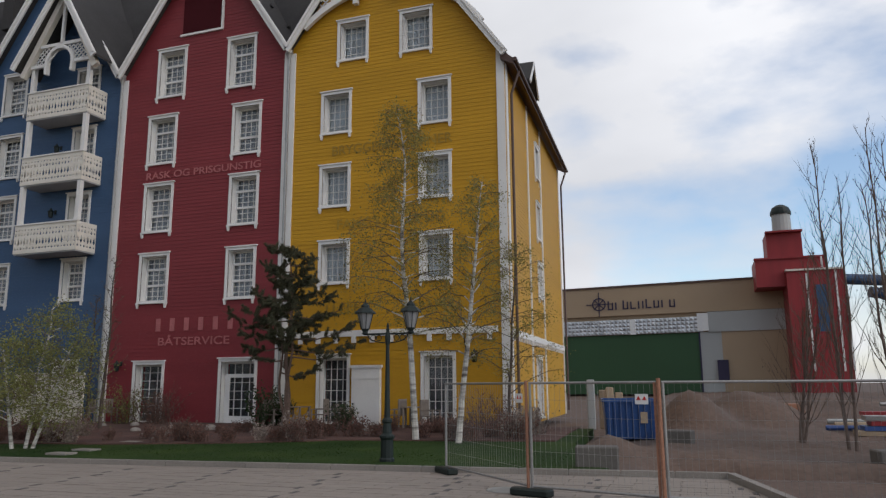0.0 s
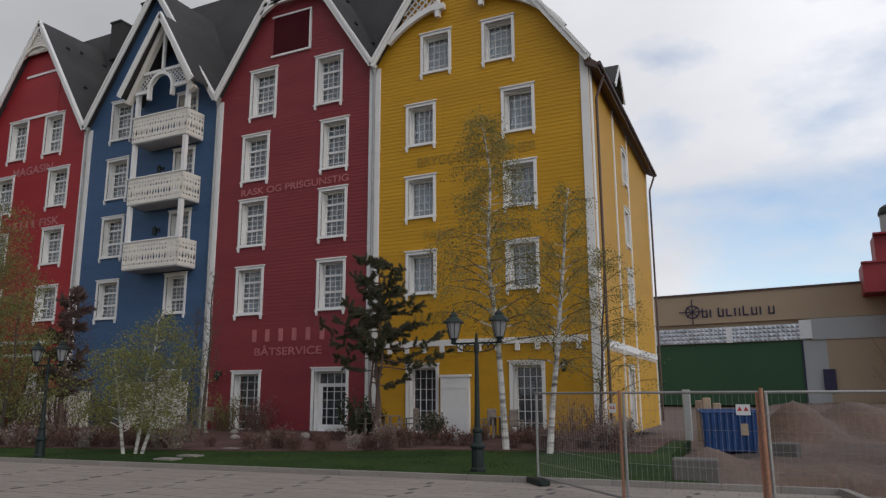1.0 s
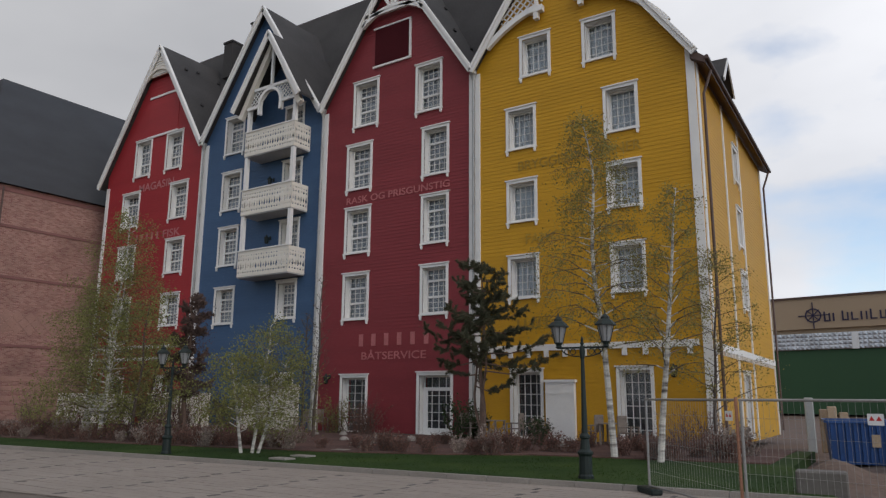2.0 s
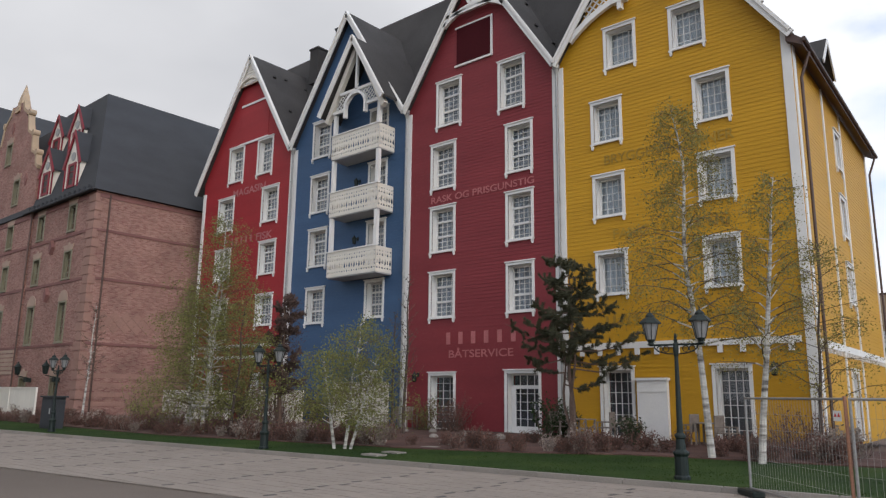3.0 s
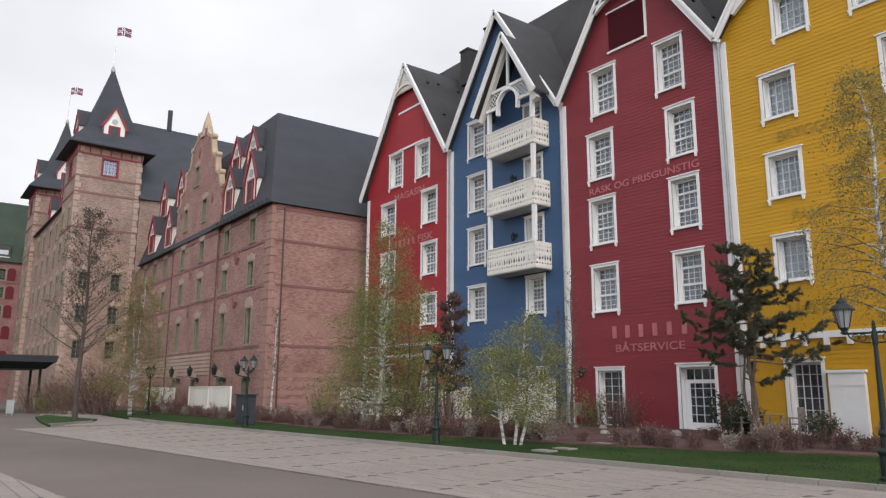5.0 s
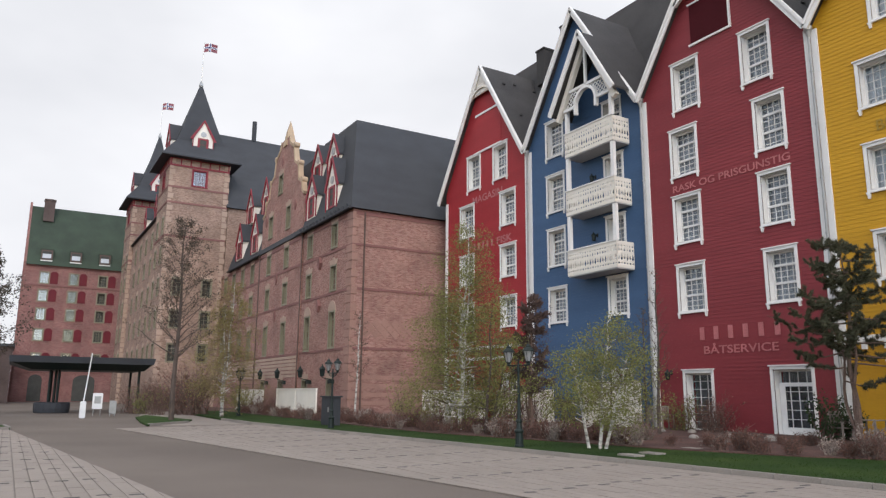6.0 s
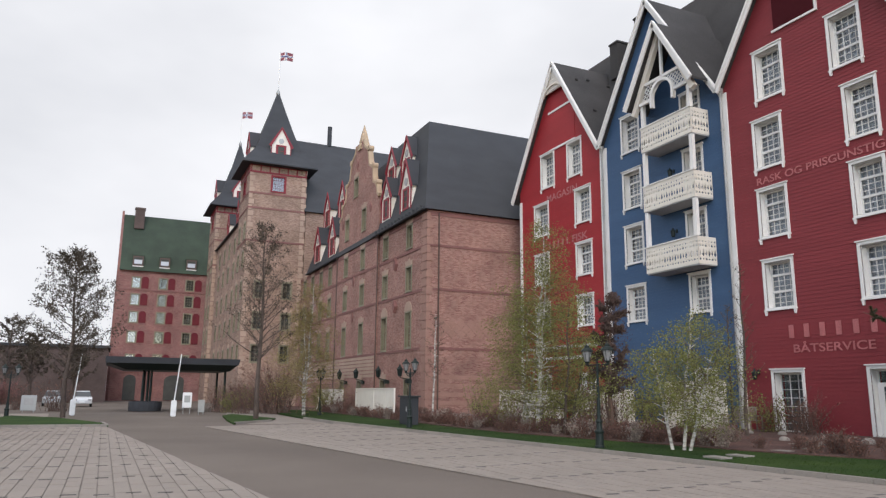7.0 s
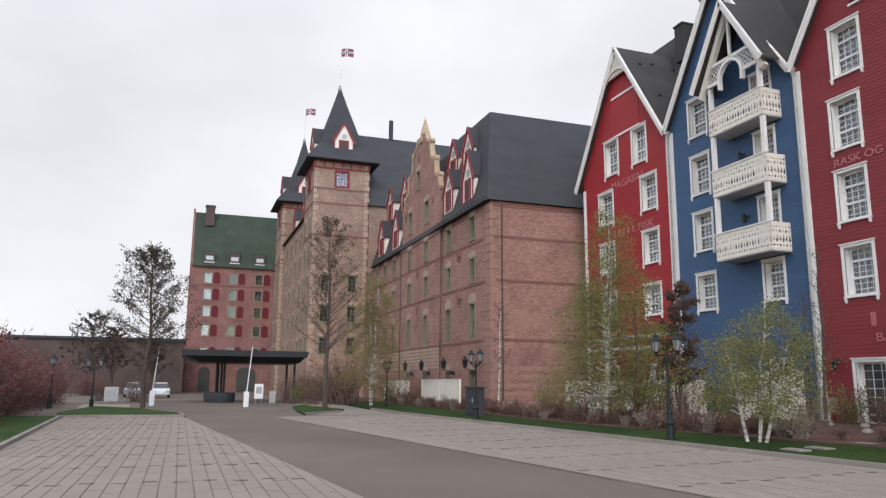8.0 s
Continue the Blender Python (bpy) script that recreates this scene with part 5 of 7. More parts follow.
def pavers(poly, name, parent_name, near, w=.27, l=.80):
    """Concrete pavers in running bond; those nearest the walk are pieces of their own, the rest one joined part."""
    rng = random.Random(5)
    parent = bpy.data.objects[parent_name]
    xs, ys = [p[0] for p in poly], [p[1] for p in poly]
    bm = bmesh.new()

    def paver(bm, x, y, z):
        g = .007
        hexa(bm, [(x + g, y + g, -.05), (x + l - g, y + g, -.05), (x + l - g, y + w - g, -.05), (x + g, y + w - g, -.05),
                  (x + g + .004, y + g + .004, z), (x + l - g - .004, y + g + .004, z), (x + l - g - .004, y + w - g - .004, z), (x + g + .004, y + w - g - .004, z)])
    one = bmesh.new()
    paver(one, 0, 0, 0)
    first = part("paver", one, M_PAVE)
    me = first.data
    bpy.data.objects.remove(first)
    rest, count = bmesh.new(), 0

    def cut(x, y):
        """A paver trimmed to the edge of the paving."""
        g = .007
        ring_ = [Vector((x + g, y + g)), Vector((x + l - g, y + g)), Vector((x + l - g, y + w - g)), Vector((x + g, y + w - g))]
        mid = Vector((sum(xs) / len(xs), sum(ys) / len(ys)))
        for a, b in zip(poly, poly[1:] + poly[:1]):
            a, b = Vector(a), Vector(b)
            nrm = Vector((a.y - b.y, b.x - a.x))
            if (mid - a).dot(nrm) < 0:
                nrm = -nrm
            out = []
            for p, q in zip(ring_, ring_[1:] + ring_[:1]):
                dp, dq = (p - a).dot(nrm), (q - a).dot(nrm)
                if dp >= 0:
                    out.append(p)
                if dp * dq < 0:
                    out.append(p.lerp(q, dp / (dp - dq)))
            ring_ = out
            if len(ring_) < 3:
                return
        area = sum(p.x * q.y - q.x * p.y for p, q in zip(ring_, ring_[1:] + ring_[:1])) / 2
        if area > .02:
            up = [rest.verts.new((p.x, p.y, 0)) for p in ring_]
            dn = [rest.verts.new((p.x, p.y, -.05)) for p in ring_]
            rest.faces.new(up)
            for i in range(len(up)):
                k = (i + 1) % len(up)
                rest.faces.new((dn[i], dn[k], up[k], up[i]))
    j = 0
    y = min(ys)
    while y < max(ys):
        x = min(xs) + (l / 2 if j % 2 else 0)
        while x < max(xs):
            if all(inside(poly, a, b) for a, b in ((x, y), (x + l, y), (x, y + w), (x + l, y + w))):
                z = rng.uniform(-.003, .004)
                if near(x, y) and count < 300:
                    part("paver", me, None, parent, "", Matrix.Translation((x, y, z)))
                    count += 1
                else:
                    paver(rest, x, y, z)
            elif any(inside(poly, a, b) for a, b in ((x, y), (x + l, y), (x, y + w), (x + l, y + w))):
                cut(x, y)
            x += l
        y += w
        j += 1
    tagged(part("pavers", rest, M_PAVEI, parent), kind="stuff")


M_PAVEI = material("pale_paving_joined", (0.245, 0.207, 0.175), 0.9, 0.10, 40, 0.25, 0.25, island=0.05)
M_DASH = material("dark_marker_paver", (0.085, 0.075, 0.07), 0.9, 0.2, 40, 1, 0.2)


def markers(parent_name, poly, x_first, step, y0, y1, lean):
    """Dark marker pavers in broken lines between the bays."""
    parent = bpy.data.objects[parent_name]
    bm = bmesh.new()
    box(bm, -.045, .045, -.12, .12, -.02, .006)
    me = bm
    for k in range(18):
        y, i = y0, 0
        while y < y1:
            x = x_first - step * k + lean * (y - y0) + (.07 if i % 2 else -.07)
            if inside(poly, x, y) and inside(poly, x, y + .3):
                me = part("marker_paver", me, M_DASH, parent, "", Matrix.Translation((x, y, 0))).data
            y += .5
            i += 1


markers("pavement_1", BAY_1, 1.5, 2.52, 7.8, 15.4, -.13)
markers("pavement_2", BAY_2, 1.2, 2.6, -5.4, 4.0, .05)

# manhole cover
mh = thing("manhole_cover", "round grey manhole cover set in the paving", "manhole")
bm = bmesh.new()
turned(bm, [(.36, -.02), (.36, .012), (.33, .016), (.31, .010), (.05, .012)], 24, (-3.07, 12.54))
part("cover", bm, M_LEAD, mh)

# stepping stones over the lawn
for x, y in ((-15.30, 14.91), (-15.59, 16.01), (-16.30, 18.50), (-16.55, 19.65), (-17.23, 21.40), (-17.70, 20.90), (-18.30, 22.20), (-18.80, 23.60), (-19.10, 25.00)):
    bm = bmesh.new()
    box(bm, x - .32, x + .32, y - .2, y + .2, lawn_z(x, y) - .02, lawn_z(x, y) + .045)
    tagged(part("stepping_stone", bm, M_KERB), "pale flat stepping stone set in the lawn", "stone", "stepping stones to the red house")

# ---- lamps, plants and loose things in front of the houses ----
M_LAMPG = material("frosted_lantern_glass", (0.26, 0.26, 0.26), 0.2, 0.05, 20, 2, 0.0)
M_BIRCH = material("birch_bark", (0.55, 0.52, 0.47), 0.85, 0.15, 9, 1.5, 0.4, tint=(0.10, 0.085, 0.075), stretch=(1, 1, 5))
M_BARK = material("brown_bark", (0.075, 0.055, 0.045), 0.9, 0.3, 30, 2, 0.6)
M_PINEBARK = material("pine_bark", (0.13, 0.085, 0.065), 0.9, 0.3, 20, 2, 0.6)
M_TWIG = material("brown_twig", (0.115, 0.075, 0.06), 0.9, 0.25, 20, 2, 0.2)
M_TWIG2 = material("fine_olive_twig", (0.12, 0.085, 0.055), 0.9, 0.25, 20, 2, 0.1)
M_RTWIG = material("reddish_dry_leaf", (0.19, 0.10, 0.078), 0.85, 0.3, 9, 1, 0.1, island=0.4)
M_HEDGE = material("pinkish_hedge_leaf", (0.22, 0.095, 0.09), 0.85, 0.3, 9, 1, 0.1, island=0.4)
M_PTWIG = material("pale_dry_stem", (0.34, 0.28, 0.24), 0.9, 0.25, 9, 1, 0.1, island=0.3)
M_BLEAF = material("young_birch_leaf", (0.20, 0.205, 0.065), 0.7, 0.2, 9, 0.8, 0.0, island=0.35)
M_BLEAF2 = material("ochre_birch_catkin", (0.25, 0.21, 0.08), 0.7, 0.2, 9, 0.8, 0.0, island=0.35)
M_PLUM = material("dark_plum_leaf", (0.075, 0.035, 0.035), 0.7, 0.2, 9, 0.8, 0.0, island=0.35)
M_BLEAF3 = material("olive_birch_leaf", (0.21, 0.185, 0.055), 0.7, 0.2, 9, 0.8, 0.0, island=0.35)
M_BUD = material("dark_bud", (0.07, 0.055, 0.04), 0.8, 0.2, 9, 0.8, 0.0, island=0.35)
M_NEEDLE = material("pine_needle", (0.056, 0.056, 0.027), 0.7, 0.25, 9, 0.8, 0.0, island=0.4)
M_NEEDLER = material("reddish_pine_needle", (0.085, 0.052, 0.042), 0.7, 0.25, 9, 0.8, 0.0, island=0.4)
M_BUSH = material("evergreen_leaf", (0.035, 0.060, 0.022), 0.6, 0.25, 9, 0.8, 0.0, island=0.4)

for leaf_ in (M_BLEAF, M_BLEAF3, M_BLEAF2, M_BUSH, M_RTWIG, M_PTWIG, M_HEDGE):
    leafy(leaf_)


class Lists:
    """Plain lists of points and faces for one plant mesh."""

    def __init__(self):
        self.v, self.f = [], []

    def limb(self, p, q, r0, r1, n=5):
        d = q - p
        if d.length < 1e-5:
            return
        s = d.orthogonal().normalized()
        u = d.normalized().cross(s)
        b = len(self.v)
        for c, r in ((p, r0), (q, r1)):
            for i in range(n):
                a = 2 * math.pi * i / n
                self.v.append(c + (s * math.cos(a) + u * math.sin(a)) * r)
        for i in range(n):
            j = (i + 1) % n
            self.f.append((b + i, b + j, b + n + j, b + n + i))

    def leaf(self, p, size, rng, long=1.4):
        a = Vector((rng.uniform(-1, 1), rng.uniform(-1, 1), rng.uniform(-1, 1))).normalized()
        s = a.orthogonal().normalized()
        b = len(self.v)
        self.v += [p - s * size * .5, p + a * size * long * .5, p + s * size * .5, p - a * size * long * .5]
        self.f.append((b, b + 1, b + 2, b + 3))

    def mesh(self, name, mat):
        me = bpy.data.meshes.new(name)
        me.from_pydata([tuple(p) for p in self.v], [], self.f)
        me.materials.append(mat)
        return me


def tree(label, x, y, h, r, seed, start=.25, spread=2.2, boughs=26, leaves=3000, size=.09, bark=M_BARK, leafmat=M_BLEAF, lean=(0, 0), droop=0.0, rise=.7, stems=1, base=None, group="", clump=0.0, twigs=6, name="tree", cat="tree", shape=1.0):
    """A tapered trunk with limbs and twigs, and a loose crown of many small leaves."""
    rng = random.Random(seed)
    z0 = lawn_z(x, y) if base is None else base
    wood, crown, fine = Lists(), Lists(), Lists()
    tips = []
    for s in range(stems):
        p = Vector((x, y, z0 - .1))
        off = Vector((rng.uniform(-.35, .35), rng.uniform(-.35, .35), 0)) * (stems > 1)
        p += off * .6
        hh = h * (1 if s == 0 else rng.uniform(.6, .9))
        ln = Vector((lean[0] + off.x * 1.6, lean[1] + off.y * 1.6, 0))
        n = 12
        pts = [p]
        for i in range(1, n + 1):
            t = i / n
            pts.append(p + Vector((0, 0, hh * t)) + ln * t + Vector((noise.noise((seed, t * 3, s)), noise.noise((t * 3, seed, s + 5)), 0)) * .28 * hh / 8 * t ** .5)
        for i in range(n):
            wood.limb(pts[i], pts[i + 1], r * (1 - i / n) ** .8 + .012, r * (1 - (i + 1) / n) ** .8 + .010, 8)
        for k in range(boughs // stems):
            t = start + (1 - start) * ((k + rng.random()) / (boughs / stems)) ** .9
            i = min(int(t * n), n - 1)
            o = pts[i].lerp(pts[i + 1], t * n - i)
            az = k * 2.4 + rng.uniform(-.5, .5)
            f = (1 - t) / (1 - start)
            ln2 = spread * (f ** (.7 * shape) * .85 + .18) * rng.uniform(.6, 1.15)
            d = Vector((math.cos(az), math.sin(az), rise * rng.uniform(.5, 1.3))).normalized()
            q = o
            rr = max(.008, r * (1 - t) * .4)
            seg = 4
            for j in range(seg):
                d2 = (d + Vector((rng.uniform(-.25, .25), rng.uniform(-.25, .25), rng.uniform(-.2, .25) - droop * j * .35))).normalized()
                e = q + d2 * ln2 / seg
                (wood if j == 0 or bark is not M_BIRCH else fine).limb(q, e, rr * (1 - j / seg) + .004, rr * (1 - (j + 1) / seg) + .004)
                for w in range(max(1, twigs // 3) if j else 0):
                    g = (d2 + Vector((rng.uniform(-1, 1), rng.uniform(-1, 1), rng.uniform(-.6, .8) - droop))).normalized()
                    tl = ln2 * rng.uniform(.14, .34)
                    m_ = q.lerp(e, rng.random())
                    e2 = m_ + g * tl + Vector((0, 0, -droop * tl * .8))
                    fine.limb(m_, e2, .006, .002, 3)
                    tips.append((m_, e2))
                q = e
            tips.append((q - d * .2, q + Vector((0, 0, -droop * .3))))
    for k in range(leaves):
        a, b = tips[rng.randrange(len(tips))]
        c = a.lerp(b, rng.uniform(.25, 1.1))
        j = .06 + clump
        crown.leaf(c + Vector((rng.gauss(0, j), rng.gauss(0, j), rng.gauss(0, j) - droop * rng.random() * .25)), size * rng.uniform(.6, 1.3), rng)
    t = thing(name, label, cat, group, at=(0, 0, 0))
    part("trunk", wood.mesh("trunk", bark), None, t)
    tagged(part("twig_work", fine.mesh("twig_work", M_TWIG2), None, t), kind="stuff")
    if leaves:
        part("crown", crown.mesh("crown", leafmat), None, t)
    return t


def pine(label, x, y, h, seed, spread=2.4, bare=.46, limbs=26, needle=None):
    """A loose, irregular pine: forked trunk, limbs that turn up at their ends, bushy shoots of needles along them."""
    rng = random.Random(seed)
    z0 = lawn_z(x, y)
    wood, crown = Lists(), Lists()

    def shoot(p, d, length):
        """A twig clothed in needles that stand out all round and forward."""
        wood.limb(p, p + d * length, .010, .004, 4)
        n = max(3, int(length / .07))
        for i in range(n):
            c = p + d * length * (i + .5) / n
            for _ in range(34):
                g = (Vector((rng.gauss(0, 1), rng.gauss(0, 1), rng.gauss(0, 1))).normalized() + d * .55).normalized()
                k = len(crown.v)
                w = g.orthogonal().normalized() * .010
                crown.v += [c - w, c + w, c + g * rng.uniform(.08, .15)]
                crown.f.append((k, k + 1, k + 2))
    for s, (dx, dy, hh) in enumerate(((.1, 0, h), (-.45, .1, h * .7), (.3, -.2, h * .86))):
        p = Vector((x, y, z0 - .1))
        n = 10
        pts = [p + Vector((dx * (i / n) ** .7 + .10 * math.sin(i * 1.1 + s), dy * i / n, hh * i / n)) for i in range(n + 1)]
        for i in range(n):
            r0 = .085 if s == 0 else .05
            wood.limb(pts[i], pts[i + 1], r0 * (1 - i / n) + .016, r0 * (1 - (i + 1) / n) + .014, 7)
        count = limbs if s == 0 else limbs // 2
        for k in range(count):
            t = bare + (1 - bare) * (k + rng.random()) / count
            f = t * n
            o = pts[min(int(f), n - 1)].lerp(pts[min(int(f) + 1, n)], f - int(f))
            az = k * 2.4 + rng.uniform(-.6, .6)
            l = spread * (.22 + .78 * ((1 - t) / (1 - bare)) ** .65) * rng.uniform(.35, .62) + .12
            d = Vector((math.cos(az), math.sin(az) * .8, rng.uniform(-.25, .1)))
            q = o
            for j in range(3):
                e = q + (d + Vector((rng.uniform(-.2, .2), rng.uniform(-.2, .2), -.05 + .28 * j))) * l / 3
                wood.limb(q, e, .03 - .008 * j, .024 - .008 * j)
                for _ in range((3, 6, 7)[j] if j or t > .7 else 0):
                    g = (d * .7 + Vector((rng.gauss(0, .6), rng.gauss(0, .6), rng.gauss(.25, .5)))).normalized()
                    shoot(q.lerp(e, rng.random()), g, rng.uniform(.18, .38))
                q = e
    t = thing("pine_tree", label, "tree")
    part("trunk", wood.mesh("trunk", M_PINEBARK), None, t)
    part("crown", crown.mesh("crown", needle or M_NEEDLE), None, t)


def shrub_meshes(seed, stems, h, w, leaves, size, leafmat, twig=M_TWIG):
    rng = random.Random(seed)
    wood, crown = Lists(), Lists()
    for k in range(stems):
        p = Vector((rng.gauss(0, w * .22), rng.gauss(0, w * .22), 0))
        d = Vector((rng.gauss(0, .38), rng.gauss(0, .38), 1)).normalized()
        l = h * rng.uniform(.5, 1.1)
        q = p + d * l * .5
        e = q + (d + Vector((rng.gauss(0, .25), rng.gauss(0, .25), 0))).normalized() * l * .5
        wood.limb(p, q, .012, .008, 3), wood.limb(q, e, .008, .003, 3)
        for _ in range(2):
            g = q.lerp(e, rng.random())
            wood.limb(g, g + Vector((rng.gauss(0, .12), rng.gauss(0, .12), .14)), .005, .002, 3)
        for _ in range(leaves):
            c = p.lerp(q, rng.random()) if rng.random() < .3 else q.lerp(e, rng.random())
            crown.leaf(c + Vector((rng.gauss(0, .05), rng.gauss(0, .05), rng.gauss(0, .05))), size * rng.uniform(.6, 1.4), rng)
    return wood.mesh("shrub_wood", twig), crown.mesh("foliage", leafmat)


SHRUBS = {
    "red": [("low reddish-brown leafless shrub in bark mulch", shrub_meshes(k, 46, .75, .75, 12, .05, M_RTWIG)) for k in (1, 2, 3)],
    "pale": [("pale dry flowering shrub in bark mulch", shrub_meshes(k, 34, .95, .6, 10, .065, M_PTWIG, M_PTWIG)) for k in (4, 5)],
    "green": [("green evergreen shrub in bark mulch", shrub_meshes(k, 40, 1.1, .7, 22, .06, M_BUSH)) for k in (6, 7)],
    "tall": [("tall bare brown shrub with few buds", shrub_meshes(k, 60, 1.9, 1.1, 8, .05, M_RTWIG)) for k in (8, 9)],
    "hedge": [("tall reddish twiggy hedge shrub", shrub_meshes(k, 170, 3.6, 2.6, 30, .075, M_HEDGE)) for k in (10, 11)],
    "spring": [("shrub with pale green young leaves", shrub_meshes(k, 50, 2.0, 1.2, 24, .06, M_BLEAF)) for k in (12, 13)],
}


def shrub(kind, x, y, rng, scale=1.0, z=None):
    label, (a, b) = SHRUBS[kind][rng.randrange(len(SHRUBS[kind]))]
    t = thing("shrub", label, "shrub", {"red": "low red shrubs", "pale": "pale dry shrubs"}.get(kind, ""))
    t.matrix_basis = Matrix.LocRotScale((x, y, lawn_z(x, y) + .02 if z is None else z), Euler((0, 0, rng.uniform(0, 6.28))), Vector((1, 1, rng.uniform(.85, 1.15))) * scale * rng.uniform(.85, 1.2))
    part("shrub_wood", a, None, t), part("foliage", b, None, t)


rng = random.Random(31)
for i in range(262):
    x = rng.uniform(-60, -4.6)
    ymin = 15.5 + max(0, (x + 28) / 20) ** 1.3 * 4.6
    y = ymin + .3 + (min(26.0 if x > -45 else 19.2, ymin + 4.2) - ymin) * rng.random() ** 1.5
    if -20.6 < x < -17.0 and y > 20.5 or not inside(BED, x, y):
        continue
    shrub("pale" if rng.random() < .16 else "red", x, y, rng, rng.uniform(.5, .88))
for x, y, k, s in ((-15.7, 24.6, "green", 1.1), (-15.3, 25.2, "green", 1.0), (-11.7, 23.6, "green", .9), (-12.1, 24.4, "pale", 1.1), (-22.8, 25.4, "spring", .75), (-21.5, 25.5, "tall", .9), (-20.9, 25.3, "tall", .85),
                   (-7.2, 24.8, "tall", .8), (-6.2, 24.6, "tall", .75), (-5.4, 24.2, "pale", 1.2), (-4.9, 23.4, "pale", 1.0), (-29.5, 22.5, "tall", 1.3), (-31.0, 22.2, "tall", 1.4), (-32.4, 22.0, "tall", 1.3),
                   (-27.6, 23.0, "spring", 1.0), (-34, 21.5, "tall", 1.2), (-36.5, 21.0, "tall", 1.1), (-38.5, 20.0, "spring", 1.0), (-52, 17.8, "tall", .9), (-55.5, 17.8, "tall", 1.0), (-59, 17.6, "tall", 1.1), (-62, 17.0, "spring", 1.2)):
    shrub(k, x, y, rng, s)
for i in range(26):                                            # the twiggy hedge on the verge
    shrub("hedge", -62 + i * 1.35 + rng.uniform(-.3, .3), -9.3 - (i % 2) * 1.3 + .05 * i, rng, rng.uniform(.85, 1.1) * (.8 + .25 * max(0, min(1, (i - 10) / 8))), .05)
for x, y, k, s in ((-58.5, 12.0, "tall", 2.0), (-60.5, 12.3, "tall", 2.1), (-56.8, 12.3, "tall", 1.6), (-62.5, 12.6, "tall", 1.9), (-66, -3.2, "tall", 1.6), (-70, -6.2, "tall", 1.5), (-63, 8.6, "tall", 1.3), (-61, 9.3, "spring", 1.1), (-58.5, 9.8, "tall", 1.2), (-72, 11.2, "tall", 1.5), (-77, 12.8, "tall", 1.4), (-80, 13.0, "tall", 1.3), (-74.5, 13.2, "spring", 1.1), (-69, 13.2, "tall", 1.3), (-83, 12.9, "red", 1.4), (-90, -14, "hedge", .8), (-95, -10, "hedge", .8)):
    shrub(k, x, y, rng, s, 0.0)

BG = "birches in the bed"
tree("slender white birch with pale young leaves", -7.95, 20.8, 10.6, .10, 3, .30, 2.4, 80, 13500, .042, M_BIRCH, M_BLEAF3, (-.75, .2), .5, .5, group=BG, name="birch_tree", clump=.10, twigs=9)
tree("white birch with sparse young leaves", -6.5, 20.4, 7.8, .09, 4, .30, 2.1, 52, 5500, .040, M_BIRCH, M_BLEAF3, (.75, .3), .4, .7, group=BG, name="birch_tree", clump=.05, twigs=9)
tree("leaning young birch with few leaves", -6.0, 24.2, 6.4, .05, 41, .2, 2.2, 38, 4500, .040, M_BARK, M_BLEAF3, (.4, 0), .35, .6, clump=.05, twigs=9)
tree("multi-stemmed young birch in light green leaf", -17.8, 15.9, 4.0, .045, 5, .2, 1.75, 84, 15000, .040, M_BIRCH, M_BLEAF, (.1, 0), .25, .5, 3, group=BG, name="birch_tree", shape=.5, clump=.10, twigs=9)
tree("tall birch in light green leaf before the red house", -28.0, 17.0, 9.3, .09, 6, .08, 2.9, 110, 21000, .046, M_BIRCH, M_BLEAF, (-.6, .3), .4, .45, 2, group=BG, name="birch_tree", clump=.13, shape=.75, twigs=9)
tree("birch with light green leaves beside the brick wing", -29.8, 17.5, 6.2, .06, 61, .10, 2.5, 70, 12000, .05, M_BIRCH, M_BLEAF, (.3, .2), .35, .45, 2, group=BG, name="birch_tree", clump=.13, twigs=9, shape=.7)
tree("birch in pale leaf beside the red house", -26.0, 17.3, 5.4, .055, 62, .12, 1.9, 50, 7000, .05, M_BARK, M_BLEAF, (.3, .2), .3, .5, 2, group=BG, name="birch_tree", clump=.12, twigs=9, shape=.7)
tree("thin dark red-leaved tree beside the lamp post", -26.7, 20.2, 5.6, .05, 7, .3, 1.2, 40, 1800, .045, M_BARK, M_PLUM, (0, 0), .05, .7, shape=.5, clump=.08)
BT = "bare young trees"
tree("bare slender tree with fine twigs", -22.8, 23.2, 5.2, .05, 8, .2, 1.1, 34, 300, .04, M_BARK, M_BUD, (0, .1), 0, 1.4, group=BT)
tree("bare slender tree with fine twigs", -21.7, 22.8, 6.8, .06, 9, .2, 1.1, 36, 300, .04, M_BARK, M_BUD, (.1, .1), 0, 1.5, group=BT)
tree("bare slender tree with fine twigs", -24.0, 22.4, 4.4, .04, 91, .2, 1.0, 30, 300, .04, M_BARK, M_BUD, (-.1, .1), 0, 1.2, group=BT)
tree("bare pale birch against the brick corner", -42.4, 18.6, 6.6, .06, 10, .3, 1.2, 30, 600, .04, M_BIRCH, M_BUD, (.3, 0), .05, .9, name="birch_tree", group=BG)
tree("birch with thin hanging light green twigs", -51.2, 12.7, 9.2, .06, 12, .12, 3.0, 110, 21000, .05, M_BIRCH, M_BLEAF2, (.2, 0), .6, .5, 2, name="birch_tree", group=BG, clump=.12, twigs=9)
PT = "park trees"
tree("bare park tree with dark buds", -46.0, 8.5, 11.8, .15, 13, .28, 3.4, 60, 6500, .06, M_BARK, M_BUD, (.2, 0), -.1, 1.0, base=.05, group=PT, clump=.06, twigs=9)
tree("park tree with dark small leaves", -52.4, -2.2, 10.0, .15, 14, .22, 3.8, 70, 11000, .085, M_BARK, M_BUD, (.4, 0), -.05, .8, base=.05, group=PT, shape=.7, clump=.05, twigs=9)
FT = "far trees"
